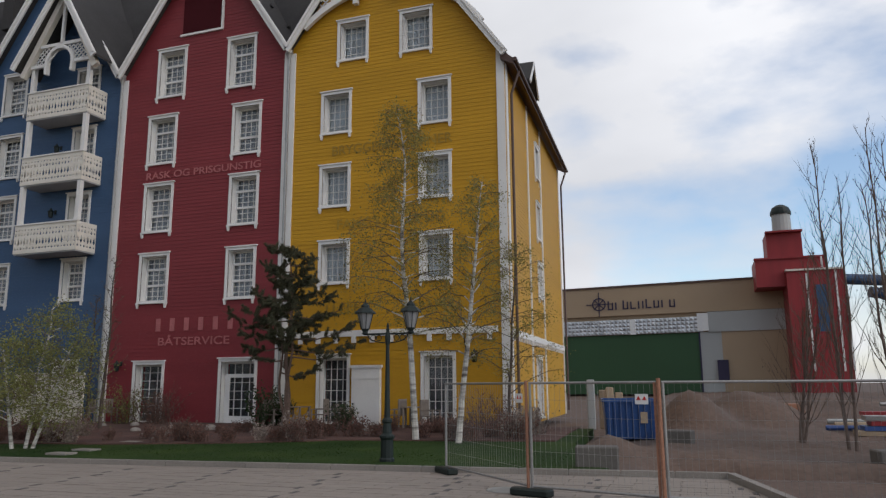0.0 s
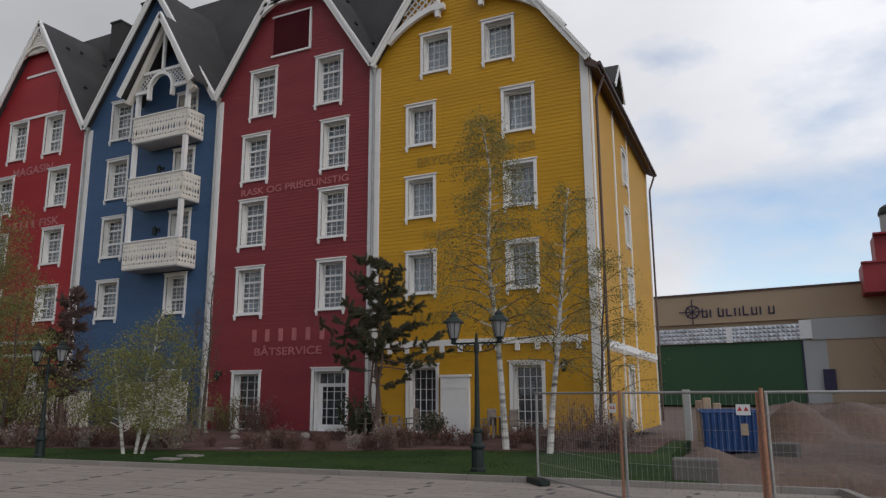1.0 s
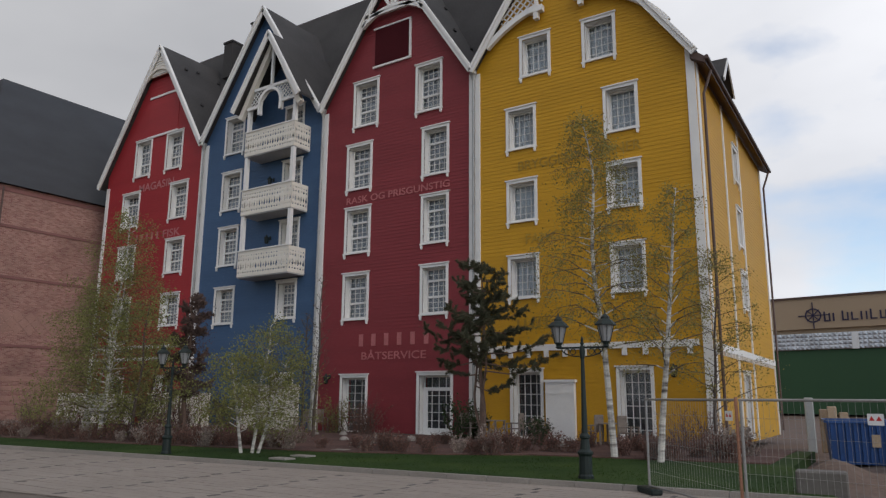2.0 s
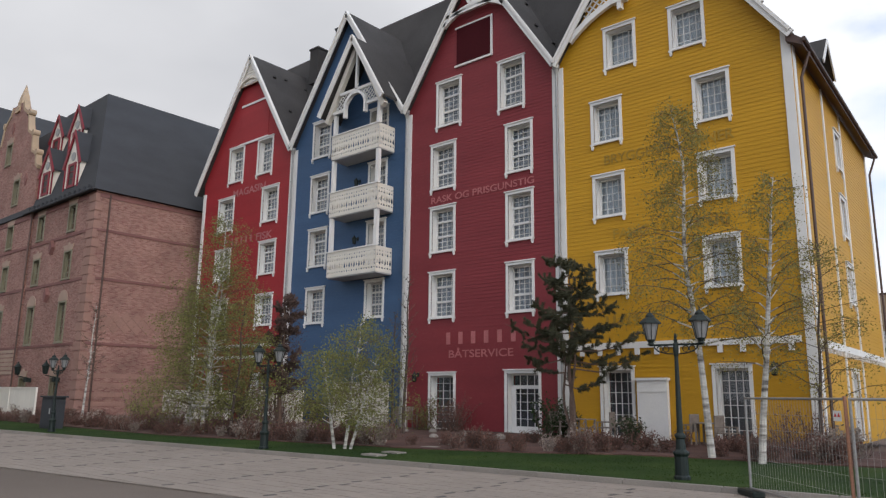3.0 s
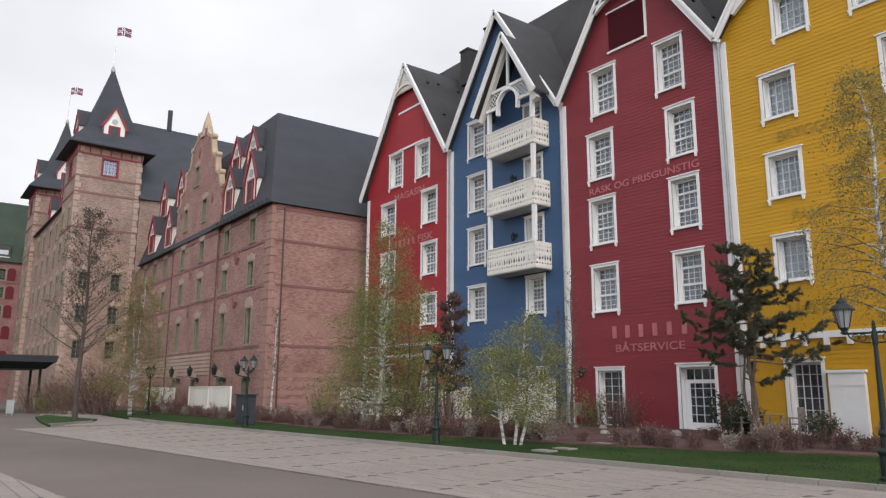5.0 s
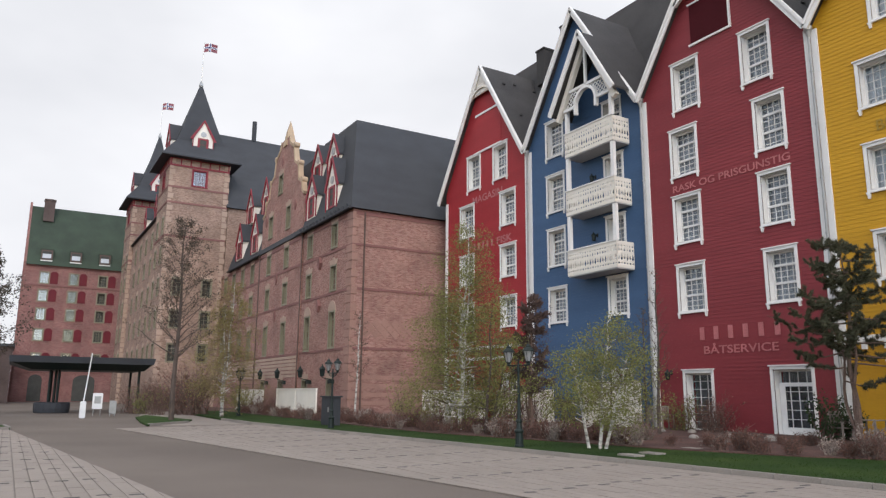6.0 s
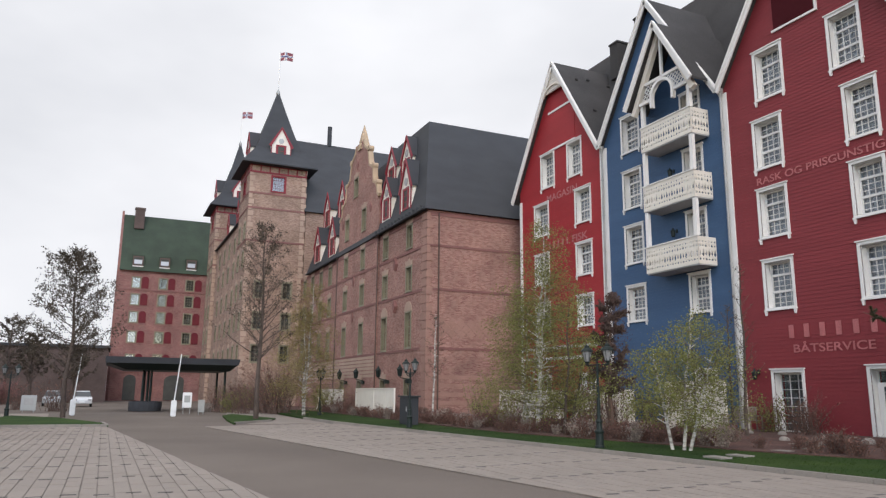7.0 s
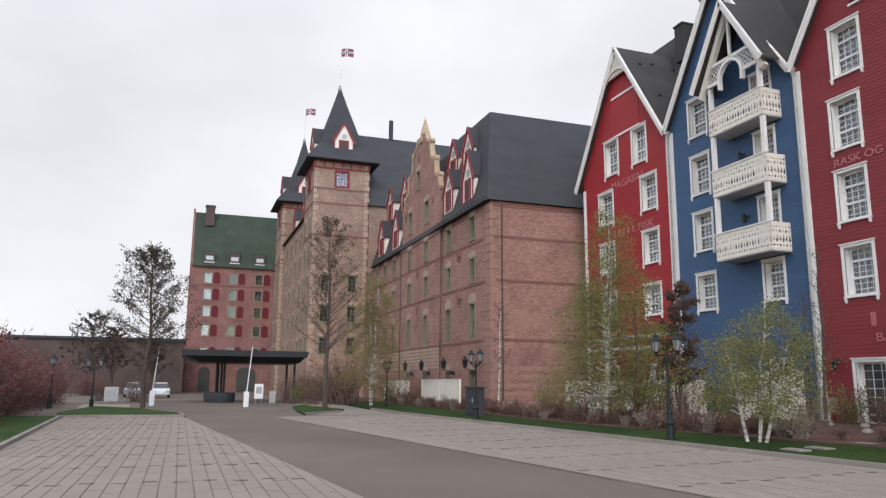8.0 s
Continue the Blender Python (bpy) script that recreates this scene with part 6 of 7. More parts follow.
tree("distant dark tree behind the hedge", -98, -10.4, 9.6, .2, 15, .25, 3.8, 60, 3500, .15, M_BARK, M_BUD, (0, 0), 0, .5, base=-.1, group=FT, shape=.6)
tree("distant bare tree behind the forecourt", -104, -3.5, 7.0, .2, 16, .3, 3.0, 50, 2500, .16, M_BARK, M_BUD, (0, 0), 0, .9, base=-.1, group=FT)
tree("distant bare tree behind the forecourt", -100, -8.0, 8.0, .2, 18, .3, 3.4, 50, 2500, .16, M_BARK, M_BUD, (0, 0), 0, .9, base=-.1, group=FT)
pine("small wind-shaped dark pine beside the house corner", -14.1, 23.6, 6.7, 17, 4.3, .44)
pine("dark open pine with reddish shoots before the fence", -25.9, 19.5, 5.9, 23, 1.9, .35, 15, M_NEEDLER)


def street_lamp(x, y, z, turn, label):
    """A cast iron post with a stepped foot, scrolled cross arm and two lanterns."""
    key = "street_lamp"
    if key in KEPT:
        ob = copy_thing(KEPT[key], Matrix.LocRotScale((x, y, z), Euler((0, 0, turn)), Vector((.90, .90, .90))))
        return tagged(ob, label)
    L = thing("street_lamp", label, "street lamp", "two-armed street lamps", at=(0, 0, 0))
    bm = bmesh.new()
    turned(bm, [(.19, -.05), (.19, .06), (.16, .1), (.155, .52), (.19, .58), (.19, .62), (.12, .68), (.10, .92), (.13, .95), (.13, 1.0), (.085, 1.06)], 12)
    part("foot", bm, M_DARK, L)
    bm = bmesh.new()
    turned(bm, [(.075, 1.06), (.07, 1.3), (.045, 2.85), (.06, 2.9), (.07, 3.05), (.06, 3.16), (.035, 3.2), (.05, 3.25), (.03, 3.29), (.04, 3.33), (.008, 3.42)], 12)
    part("pole", bm, M_DARK, L)
    for s in (-1, 1):
        bm = bmesh.new()
        rod(bm, (s * .05, 0, 3.14), (s * .62, 0, 3.14), .025, n=6)
        pts = [(s * (.08 + .46 * math.sin(a)), 2.92 + .2 * (1 - math.cos(a))) for a in [i * .157 for i in range(11)]]
        for a, b in zip(pts, pts[1:]):
            rod(bm, (a[0], 0, a[1]), (b[0], 0, b[1]), .016, n=5, caps=False)
        for c in (.24, .4):
            ring_ = [(s * c + .075 * math.cos(a), 3.04 + .075 * math.sin(a)) for a in [i * .785 for i in range(9)]]
            for a, b in zip(ring_, ring_[1:]):
                rod(bm, (a[0], 0, a[1]), (b[0], 0, b[1]), .011, n=5, caps=False)
        part("arm", bm, M_DARK, L)
        bm = bmesh.new()
        turned(bm, [(.03, 3.12), (.09, 3.16), (.06, 3.2), (.10, 3.26), (.115, 3.28)], 8, (s * .62, 0))
        la = part("lantern", bm, M_DARK, L)
        for i in range(6):
            a = 2 * math.pi * i / 6
            bm = bmesh.new()
            rod(bm, (s * .62 + .115 * math.cos(a), .115 * math.sin(a), 3.27), (s * .62 + .215 * math.cos(a), .215 * math.sin(a), 3.68), .011, n=4)
            part("lantern_bar", bm, M_DARK, la)
        bm = bmesh.new()
        turned(bm, [(.27, 3.67), (.27, 3.70), (.17, 3.80), (.11, 3.83), (.11, 3.88), (.06, 3.93), (.02, 3.96), (.012, 4.05)], 6, (s * .62, 0))
        part("lantern_roof", bm, M_DARK, la)
        bm = bmesh.new()
        turned(bm, [(.10, 3.28), (.20, 3.67)], 6, (s * .62, 0))
        part("glass", bm, M_LAMPG, la, "frosted lantern glass")
    KEPT[key] = L
    L.matrix_basis = Matrix.LocRotScale((x, y, z), Euler((0, 0, turn)), Vector((.90, .90, .90)))
    return L


LB = "dark green iron lamp post with two lanterns"
street_lamp(-6.58, 15.5, .09, .05, LB + " on the lawn")
street_lamp(-19.4, 14.15, .09, .05, LB + " on the lawn")
street_lamp(-32.85, 13.2, .09, .05, LB + " near the brick wing")
street_lamp(-51.5, 13.9, .09, .05, LB + " behind a birch")
street_lamp(-52.8, -5.3, 0.0, .9, LB + " beside the footpath")
street_lamp(-51.4, -7.5, .05, .05, LB + " in the hedge")

# white board fences before the blue and bright red houses
def board_fence(x0, x1, y, z0, h, label, n):
    f = thing("board_fence", label, "fence", "white board fences")
    w = (x1 - x0) / n
    bm = bmesh.new()
    box(bm, 0, w - .012, -.02, .02, 0, h)
    me = bm
    for i in range(n):
        me = part("board", me, M_CREAM, f, "", Matrix.Translation((x0 + w * i, y, z0))).data
    bm = bmesh.new()
    box(bm, x0 - .04, x1 + .04, y - .06, y + .06, z0 + h, z0 + h + .07)
    part("cap_rail", bm, M_CREAM, f)
    for x in (x0, (x0 + x1) / 2, x1):
        bm = bmesh.new()
        box(bm, x - .06, x + .06, y - .05, y + .05, z0 - .2, z0 + h + .02)
        part("fence_post", bm, M_CREAM, f)


board_fence(-28.9, -25.1, 25.2, .1, 2.2, "white painted board fence before the blue house", 18)
board_fence(-36.3, -31.2, 25.0, .1, 1.8, "white painted board fence between shrubs", 24)
board_fence(-45.0, -37.2, 24.8, .1, 1.75, "white painted board fence before the red house", 36)
board_fence(-51.6, -43.9, 16.6, .05, 1.85, "white painted board screen before the brick wing", 10)
board_fence(-67.5, -59.6, 18.0, .05, 1.8, "white painted board screen behind a birch", 12)

cab = thing("utility_cabinet", "dark grey utility cabinet behind the lamp post", "cabinet")
bm = bmesh.new()
box(bm, -36.7, -35.5, 14.2, 14.75, .05, 1.48), box(bm, -36.8, -35.4, 14.12, 14.83, 1.48, 1.55)
part("body", bm, M_SLATE, cab)
for x in (-36.65,):
    bm = bmesh.new()
    box(bm, x, x + 1.1, 14.17, 14.2, .2, 1.42)
    d = part("door", bm, M_SLATE, cab)
    bm = bmesh.new()
    box(bm, x + .95, x + 1.01, 14.13, 14.17, .75, 1.0)
    part("handle", bm, M_LEAD, d)

# lanterns on brackets along the brick wing
for x in (-49.6, -54.2, -59.8, -64.6):
    bm = bmesh.new()
    rod(bm, (x, BY - .03, 2.6), (x, BY - .85, 2.75), .03, n=6), turned(bm, [(.07, 2.8), (.16, 2.86), (.22, 3.3), (.27, 3.33), (.08, 3.55), (.02, 3.7)], 6, (x, BY - .85))
    box(bm, x - .2, x + .2, BY - .35, BY + .0, 2.35, 2.62)
    part("wall_lantern", bm, M_DARK, wing, "black iron wall lantern")

# garden chairs and tables on the terrace
M_TEAK = material("weathered_teak", (0.23, 0.19, 0.16), 0.8, 0.2, 30, 2, 0.2, stretch=(1, 1, 4))


def garden_chair(x, y, turn):
    if "chair" in KEPT:
        copy_thing(KEPT["chair"], Matrix.LocRotScale((x, y, lawn_z(x, y) + .04), Euler((0, 0, turn)), None))
        return
    c = thing("garden_chair", "weathered wooden garden armchair on the terrace", "chair", "terrace chairs")
    for sx in (-.26, .26):
        for sy, hh in ((-.24, .62), (.24, .98)):
            bm = bmesh.new()
            box(bm, sx - .025, sx + .025, sy - .025, sy + .025, 0, hh)
            part("leg", bm, M_TEAK, c)
        bm = bmesh.new()
        box(bm, sx - .035, sx + .035, -.28, .24, .62, .65)
        part("armrest", bm, M_TEAK, c)
    for i in range(5):
        bm = bmesh.new()
        box(bm, -.26, .26, -.25 + i * .1, -.17 + i * .1, .42, .45)
        part("seat_slat", bm, M_TEAK, c)
    for i in range(6):
        bm = bmesh.new()
        box(bm, -.22 + i * .08, -.165 + i * .08, .235, .255, .45, .94)
        part("back_slat", bm, M_TEAK, c)
    bm = bmesh.new()
    box(bm, -.285, .285, .215, .265, .94, 1.0)
    part("top_rail", bm, M_TEAK, c)
    KEPT["chair"] = c
    c.matrix_basis = Matrix.LocRotScale((x, y, lawn_z(x, y) + .04), Euler((0, 0, turn)), None)


for x, y, t in ((-15.3, 24.7, 1.5), (-13.4, 24.9, -1.4), (-8.9, 24.6, 1.4), (-10.3, 24.9, -1.7), (-23.6, 25.2, 1.2), (-24.6, 25.0, -.4)):
    garden_chair(x, y, t)
for x, y in ((-14.4, 24.9), (-9.6, 25.0)):
    tb = thing("garden_table", "small weathered wooden terrace table", "table", "terrace tables")
    z = lawn_z(x, y) + .04
    for i in range(6):
        bm = bmesh.new()
        box(bm, x - .4, x + .4, y - .4 + i * .135, y - .28 + i * .135, z + .71, z + .74)
        part("table_slat", bm, M_TEAK, tb)
    for sx in (-.34, .34):
        for sy in (-.34, .34):
            bm = bmesh.new()
            box(bm, x + sx - .03, x + sx + .03, y + sy - .03, y + sy + .03, z, z + .71)
            part("leg", bm, M_TEAK, tb)

# boulders in the bed
rb = random.Random(8)
for x, y, s in ((-21.3, 24.2, .17), (-22.6, 23.9, .14), (-16.8, 22.9, .22), (-12.6, 22.6, .2), (-10.8, 23.4, .24), (-5.2, 22.6, .3), (-25.0, 23.0, .24), (-19.2, 21.9, .18)):
    bm = bmesh.new()
    bmesh.ops.create_icosphere(bm, subdivisions=2, radius=s)
    for v in bm.verts:
        v.co *= 1 + .28 * noise.noise(v.co * 3 + Vector((x, y, 0)))
        v.co.z *= .7
        v.co += Vector((x, y, lawn_z(x, y) + s * .35))
    tagged(part("boulder", bm, M_KERB), "small grey boulder lying in the mulch", "stone", "boulders in the bed")

# grass blades on the lawn
gr = random.Random(3)
GL = Lists()
for i in range(34000):
    x, y = gr.uniform(-40, -2), gr.uniform(12.4, 20.5)
    if inside(LAWN, x, y) and not inside(BED, x, y):
        z = lawn_z(x, y)
        b = len(GL.v)
        dx, dy = gr.gauss(0, .02), gr.gauss(0, .02)
        GL.v += [Vector((x - .008, y, z - .01)), Vector((x + .009, y, z - .01)), Vector((x + dx, y + dy, z + gr.uniform(.012, .032)))]
        GL.f.append((b, b + 1, b + 2))
tagged(new("grass_blades", GL.mesh("grass_blades", M_GRASS)), "short mown grass blades on the lawn", "grass", kind="stuff")

# ---- the building site, the hall and the red tower ----
M_TAN = material("tan_render", (0.36, 0.27, 0.18), 0.85, 0.06, 20, 0.15, 0.1)
M_HGREEN = material("green_hall_panel", (0.028, 0.075, 0.032), 0.6, 0.08, 10, 0.1, 0.05)
M_GREYP = material("pale_grey_panel", (0.36, 0.37, 0.36), 0.6, 0.06, 20, 0.2, 0.05)
M_FOIL = material("crumpled_foil", (0.50, 0.52, 0.55), 0.35, 0.3, 3, 0.8, 0.6, metal=0.75)
M_NAVY = material("dark_blue_sign_paint", (0.03, 0.025, 0.06), 0.6, 0.1, 20, 1, 0.0)
M_RTOWER = material("red_tower_cladding", (0.24, 0.022, 0.026), 0.6, 0.1, 20, 0.4, 0.1, stretch=(4, 4, .3))
M_CONT = material("blue_container_paint", (0.020, 0.065, 0.20), 0.5, 0.15, 20, 1.2, 0.1)
M_ORANGE = material("rusty_orange_paint", (0.30, 0.14, 0.085), 0.6, 0.2, 30, 2, 0.1)
M_GALV = material("galvanised_wire", (0.28, 0.27, 0.26), 0.5, 0.15, 30, 2, 0.05, metal=0.5)
M_BLOCK = material("concrete_block", (0.11, 0.10, 0.09), 0.9, 0.15, 20, 1, 0.3)
M_PIPE = material("blue_slide_tube", (0.03, 0.07, 0.14), 0.35, 0.1, 10, 1, 0.0)
M_TIMBER = material("rough_timber", (0.33, 0.25, 0.17), 0.85, 0.2, 20, 1, 0.2)
M_SIGNW = material("white_sign", (0.7, 0.7, 0.69), 0.5, 0.05, 20, 1, 0.0)
M_SIGNR = material("red_sign_paint", (0.5, 0.03, 0.03), 0.5, 0.05, 20, 1, 0.0)


M_STACKB = material("blue_plastic_pipe", (0.03, 0.07, 0.22), 0.5, 0.1, 10, 1, 0.0)


def heap(x, y, cx, cy, h, sx, sy):
    """A loose conical heap with a soft top."""
    r = math.hypot((x - cx) / sx, (y - cy) / sy)
    return h * (.5 + .5 * math.cos(math.pi * r)) ** .8 if r < 1 else 0.0


def site_z(x, y):
    n = noise.noise((x * .25, y * .25, 2)) * .16 + noise.noise((x * .9, y * .9, 7)) * .10 + noise.noise((x * 2.1, y * 2.1, 4)) * .10 + noise.noise((x * 4.5, y * 4.5, 9)) * .06
    past = max(y - 15.4, x - .7 - max(0.0, 15.1 - y) * .24)             # beyond the kerb
    side = max(0.0, min(1.0, (x + 1.9 + min(1.8, max(0.0, (y - 15) * .28))) / 1.3))
    go = max(0.0, min(1.0, past / 1.2))
    ditch = -.75 * max(0.0, min(1.0, (x + 1.2) / 1.4)) * math.exp(-((past - 1.5 + .3 * math.sin(x * 1.1)) / 1.15) ** 4)
    heaps = (heap(x, y, -.3, 33.5, 1.5, 2.1, 3.0) + heap(x, y, 2.0, 37.5, 1.4, 3.2, 4.0) + heap(x, y, 6.0, 47, 1.0, 7, 6)
             + heap(x, y, -2.6, 20.4, .55, 1.3, 2.6) + heap(x, y, 11, 40, .8, 5, 4))
    return -.12 + (.08 + ditch + heaps + n) * side * go + (.3 * max(0, min(1, (y - 60) / 30)))


terrain("building_site_ground", -4.0, 60, 8.0, 116, .40, site_z, M_SOIL, "churned sandy soil of a building site", "ground")

hall = thing("exhibition_hall", "long tan hall with green panel and foil strip", "hall")
HM = Matrix.Translation((12.8, 113.4, 0)) @ Matrix.Rotation(radians(-7.5), 4, "Z") @ Matrix.Diagonal((1.067, 1, 1, 1)) @ Matrix.Translation((-12.3, 0, 0))
for nm, a, mat, lab in (("upper_wall", (-34, 12.3, 0, .6, 12.0, 16.4), M_TAN, "tan rendered upper wall"), ("green_panel", (-34, .35, .3, .7, 0, 9.0), M_HGREEN, "dark green wall panel"),
                        ("grey_panel", (.55, 3.35, .2, .7, 0, 9.0), M_GREYP, "pale grey wall panel"), ("lower_wall", (3.35, 12.2, .1, .6, 0, 9.0), M_TAN, "tan rendered wall"),
                        ("grey_band", (1.7, 12.4, -.05, .5, 9.0, 11.95), M_GREYP, "pale grey sheet metal band"), ("backing", (-34, 1.7, .4, .8, 9.0, 12.0), M_TAN, ""),
                        ("roof_edge", (-34.2, 12.5, -.15, .7, 16.4, 16.7), M_GUTTER, ""), ("door", (2.6, 4.0, -.3, .1, 2.0, 4.9), M_NAVY, "dark blue door"), ("panel_edge", (.35, .55, .1, .7, 0, 9.0), M_NAVY, "")):
    bm = bmesh.new()
    box(bm, *a)
    part(nm, bm, mat, hall, lab, HM)
bm = bmesh.new()
box(bm, -34, 12.3, .81, 40, 0, 16.3)
part("body", bm, M_TAN, hall, "", HM)
for i in range(60):                                            # quilted foil sheets
    x = -33.5 + i * .585
    if x > 1.0:
        break
    bm = bmesh.new()
    for j in range(4):
        z = 9.05 + j * .575
        c = bm.verts.new((x + .29 + .06 * math.sin(i * 3.1 + j), -.10, z + .28 + .05 * math.sin(i * 1.7 + j * 2)))
        v = [bm.verts.new(p) for p in ((x, 0, z), (x + .585, 0, z), (x + .585, 0, z + .575), (x, 0, z + .575))]
        for k in range(4):
            bm.faces.new((v[k], v[(k + 1) % 4], c))
    part("foil_sheet", bm, M_FOIL, hall, "crumpled silver foil sheet", HM)
bm = bmesh.new()
box(bm, .3, 1.75, -.14, .1, 9.2, 11.8)
part("foil_end", bm, M_SIGNW, hall, "white sheet end of the foil strip", HM)
bm = bmesh.new()
box(bm, -9.0, -8.2, -.12, .1, 9.0, 11.3)
part("foil_seam", bm, M_SIGNW, hall, "", HM)
# plain emblem: a compass ring and bars in the sign's colour
bm = bmesh.new()
for i in range(16):
    a, b = 2 * math.pi * i / 16, 2 * math.pi * (i + 1) / 16
    strip(bm, [(-13.4 + .95 * math.cos(a), 13.9 + .95 * math.sin(a)), (-13.4 + .95 * math.cos(b), 13.9 + .95 * math.sin(b))], .16, -.1, -.02)
part("emblem_ring", bm, M_NAVY, hall, "dark compass ring emblem", HM)
for a in (0, 45, 90, 135):
    c, s = math.cos(radians(a)), math.sin(radians(a))
    l = 1.9 if a % 90 == 0 else 1.1
    bm = bmesh.new()
    strip(bm, [(-13.4 - l * c, 13.9 - l * s), (-13.4 + l * c, 13.9 + l * s)], .12, -.12, -.02)
    part("emblem_ray", bm, M_NAVY, hall, "", HM)
for i in range(9):
    x = -12.1 + i * 1.1
    bm = bmesh.new()
    strip(bm, [(x + .1, 12.95), (x + .1, 14.35 if i in (0, 2, 5) else 14.1)], .2, -.1, -.02)
    if i % 3 != 1:
        strip(bm, [(x + .1, 13.05), (x + .8, 13.05)], .18, -.1, -.02)
    if i % 2 == 0:
        strip(bm, [(x + .7, 12.95), (x + .7, 14.1)], .18, -.1, -.02)
    part("sign_shape", bm, M_NAVY, hall, "plain dark sign shape", HM)

rt = thing("red_tower", "stepped red tower with white turret and dark dome", "tower")
for a in ((11.9, 18.9, 0, 8, 0, 16.5), (8.2, 16.9, 1.0, 8, 14.5, 18.4), (9.9, 14.4, 1.6, 7, 18.4, 22.1)):
    bm = bmesh.new()
    box(bm, *a)
    part("wall", bm, M_RTOWER, rt, "", front(107.5))
bm = bmesh.new()
turned(bm, [(1.25, 22.0), (1.25, 25.0)], 16, (12.3, 111.5))
part("turret", bm, M_GREYP, rt, "white round turret")
bm = bmesh.new()
turned(bm, [(1.4, 25.0), (1.4, 25.4), (1.15, 26.0), (.6, 26.4), (.1, 26.55)], 16, (12.3, 111.5))
part("dome", bm, M_DARK, rt, "dark dome")
for x, z0, z1 in ((14.2, 3, 16), (17.7, 3, 16.3), (18.8, 3, 16), (16.2, 16.5, 18.2)):
    bm = bmesh.new()
    box(bm, x, x + .22, -.12, 0, z0, z1)
    part("trim_board", bm, M_SIGNW, rt, "", front(107.5))
bm = bmesh.new()
box(bm, 15.3, 16.6, -.1, 0, 8.2, 14.4)
part("banner", bm, M_PIPE, rt, "blue tower banner", front(107.5))
for x0, x1, z in ((8.1, 17.0, 18.4), (11.8, 19.0, 16.5), (9.8, 14.5, 22.1)):
    bm = bmesh.new()
    box(bm, x0, x1, -.15, 1.0, z - .12, z + .12)
    part("cornice", bm, M_CREAM if z < 17 else M_RTOWER, rt, "", front(107.4 if z < 17 else 108.4))
for k, (za, zb, xa) in enumerate(((15.6, 14.6, 18.9), (13.6, 11.4, 22.5), (13.5, 8.0, 23.5))):
    sl = thing("slide_tube", "dark blue water slide tube behind the tower", "slide", "water slide tubes")
    bm = bmesh.new()
    rod(bm, (xa, 112, za), (xa + 14, 114 + k, zb), .75, n=14)
    part("tube", bm, M_PIPE, sl)
    bm = bmesh.new()
    rod(bm, (xa + 7, 113, 0), (xa + 7, 113, (za + zb) / 2), .2, n=8)
    part("support", bm, M_GALV, sl)
for k in range(7):
    st = thing("timber_stack", "stacked timber and red beams on the site", "timber", "site material stacks")
    x, y = 18 + k * 4.2, 62 + (k % 3) * 8
    for j in range(5):
        bm = bmesh.new()
        box(bm, x, x + 5.5, y + .1 * j, y + 1.6, site_z(x, y) + .35 * j, site_z(x, y) + .35 * j + .22)
        part("beam", bm, (M_TIMBER, M_RTOWER, M_GALV)[(j + k) % 3], st)

# low stacks of building material
for k, (x, y) in enumerate(((6.4, 29.5), (8.6, 32.0), (10.2, 29.0), (7.4, 35.5), (11.0, 36.5))):
    st = thing("timber_stack", "low stack of boards, plates and beams on the soil", "timber", "site material stacks")
    for j in range(4):
        l = 2.6 - .25 * ((j + k) % 3)
        z = site_z(x, y) - .05 + .17 * j
        bm = bmesh.new()
        box(bm, x - l / 2 + .1 * j, x + l / 2, y - .5 + .06 * j, y + .5, z, z + .15)
        part("beam", bm, (M_TIMBER, M_GALV, M_STACKB, M_GREYP, M_RTOWER)[(2 * j + k) % 5], st)

# blue skip container
sk = thing("skip_container", "blue ribbed steel waste container on the soil", "container")
SM = Matrix.Translation((-2.15, 25.0, site_z(-2.15, 25.0) - .04)) @ Matrix.Rotation(radians(10), 4, "Z") @ Matrix.Scale(.86, 4)
bm = bmesh.new()
hexa(bm, [(-.85, -.5, .12), (.85, -.5, .12), (.85, .9, .12), (-.85, .9, .12), (-.95, -.62, 1.5), (.95, -.62, 1.5), (.95, 1.0, 1.5), (-.95, 1.0, 1.5)])
part("body", bm, M_CONT, sk, "", SM)
for i in range(8):
    u = -.8 + i * .225
    bm = bmesh.new()
    hexa(bm, [(u - .03, -.56, .15), (u + .03, -.56, .15), (u + .03, -.5, .15), (u - .03, -.5, .15), (u - .03, -.69, 1.45), (u + .03, -.69, 1.45), (u + .03, -.6, 1.45), (u - .03, -.6, 1.45)])
    part("rib", bm, M_CONT, sk, "", SM)
bm = bmesh.new()
box(bm, -1.0, 1.0, -.7, -.6, 1.46, 1.58), box(bm, -1.0, 1.0, .96, 1.06, 1.46, 1.58), box(bm, -1.02, -.92, -.7, 1.06, 1.47, 1.57), box(bm, .92, 1.02, -.7, 1.06, 1.47, 1.57)
part("rim", bm, M_CONT, sk, "", SM)
for u in (-.7, .7):
    bm = bmesh.new()
    box(bm, u - .12, u + .12, -.45, .85, 0, .14)
    part("skid", bm, M_DARK, sk, "", SM)
bm = bmesh.new()
box(bm, .35, .6, -.67, -.6, .7, 1.1)
part("placard", bm, M_TIMBER, sk, "yellowed placard", SM)


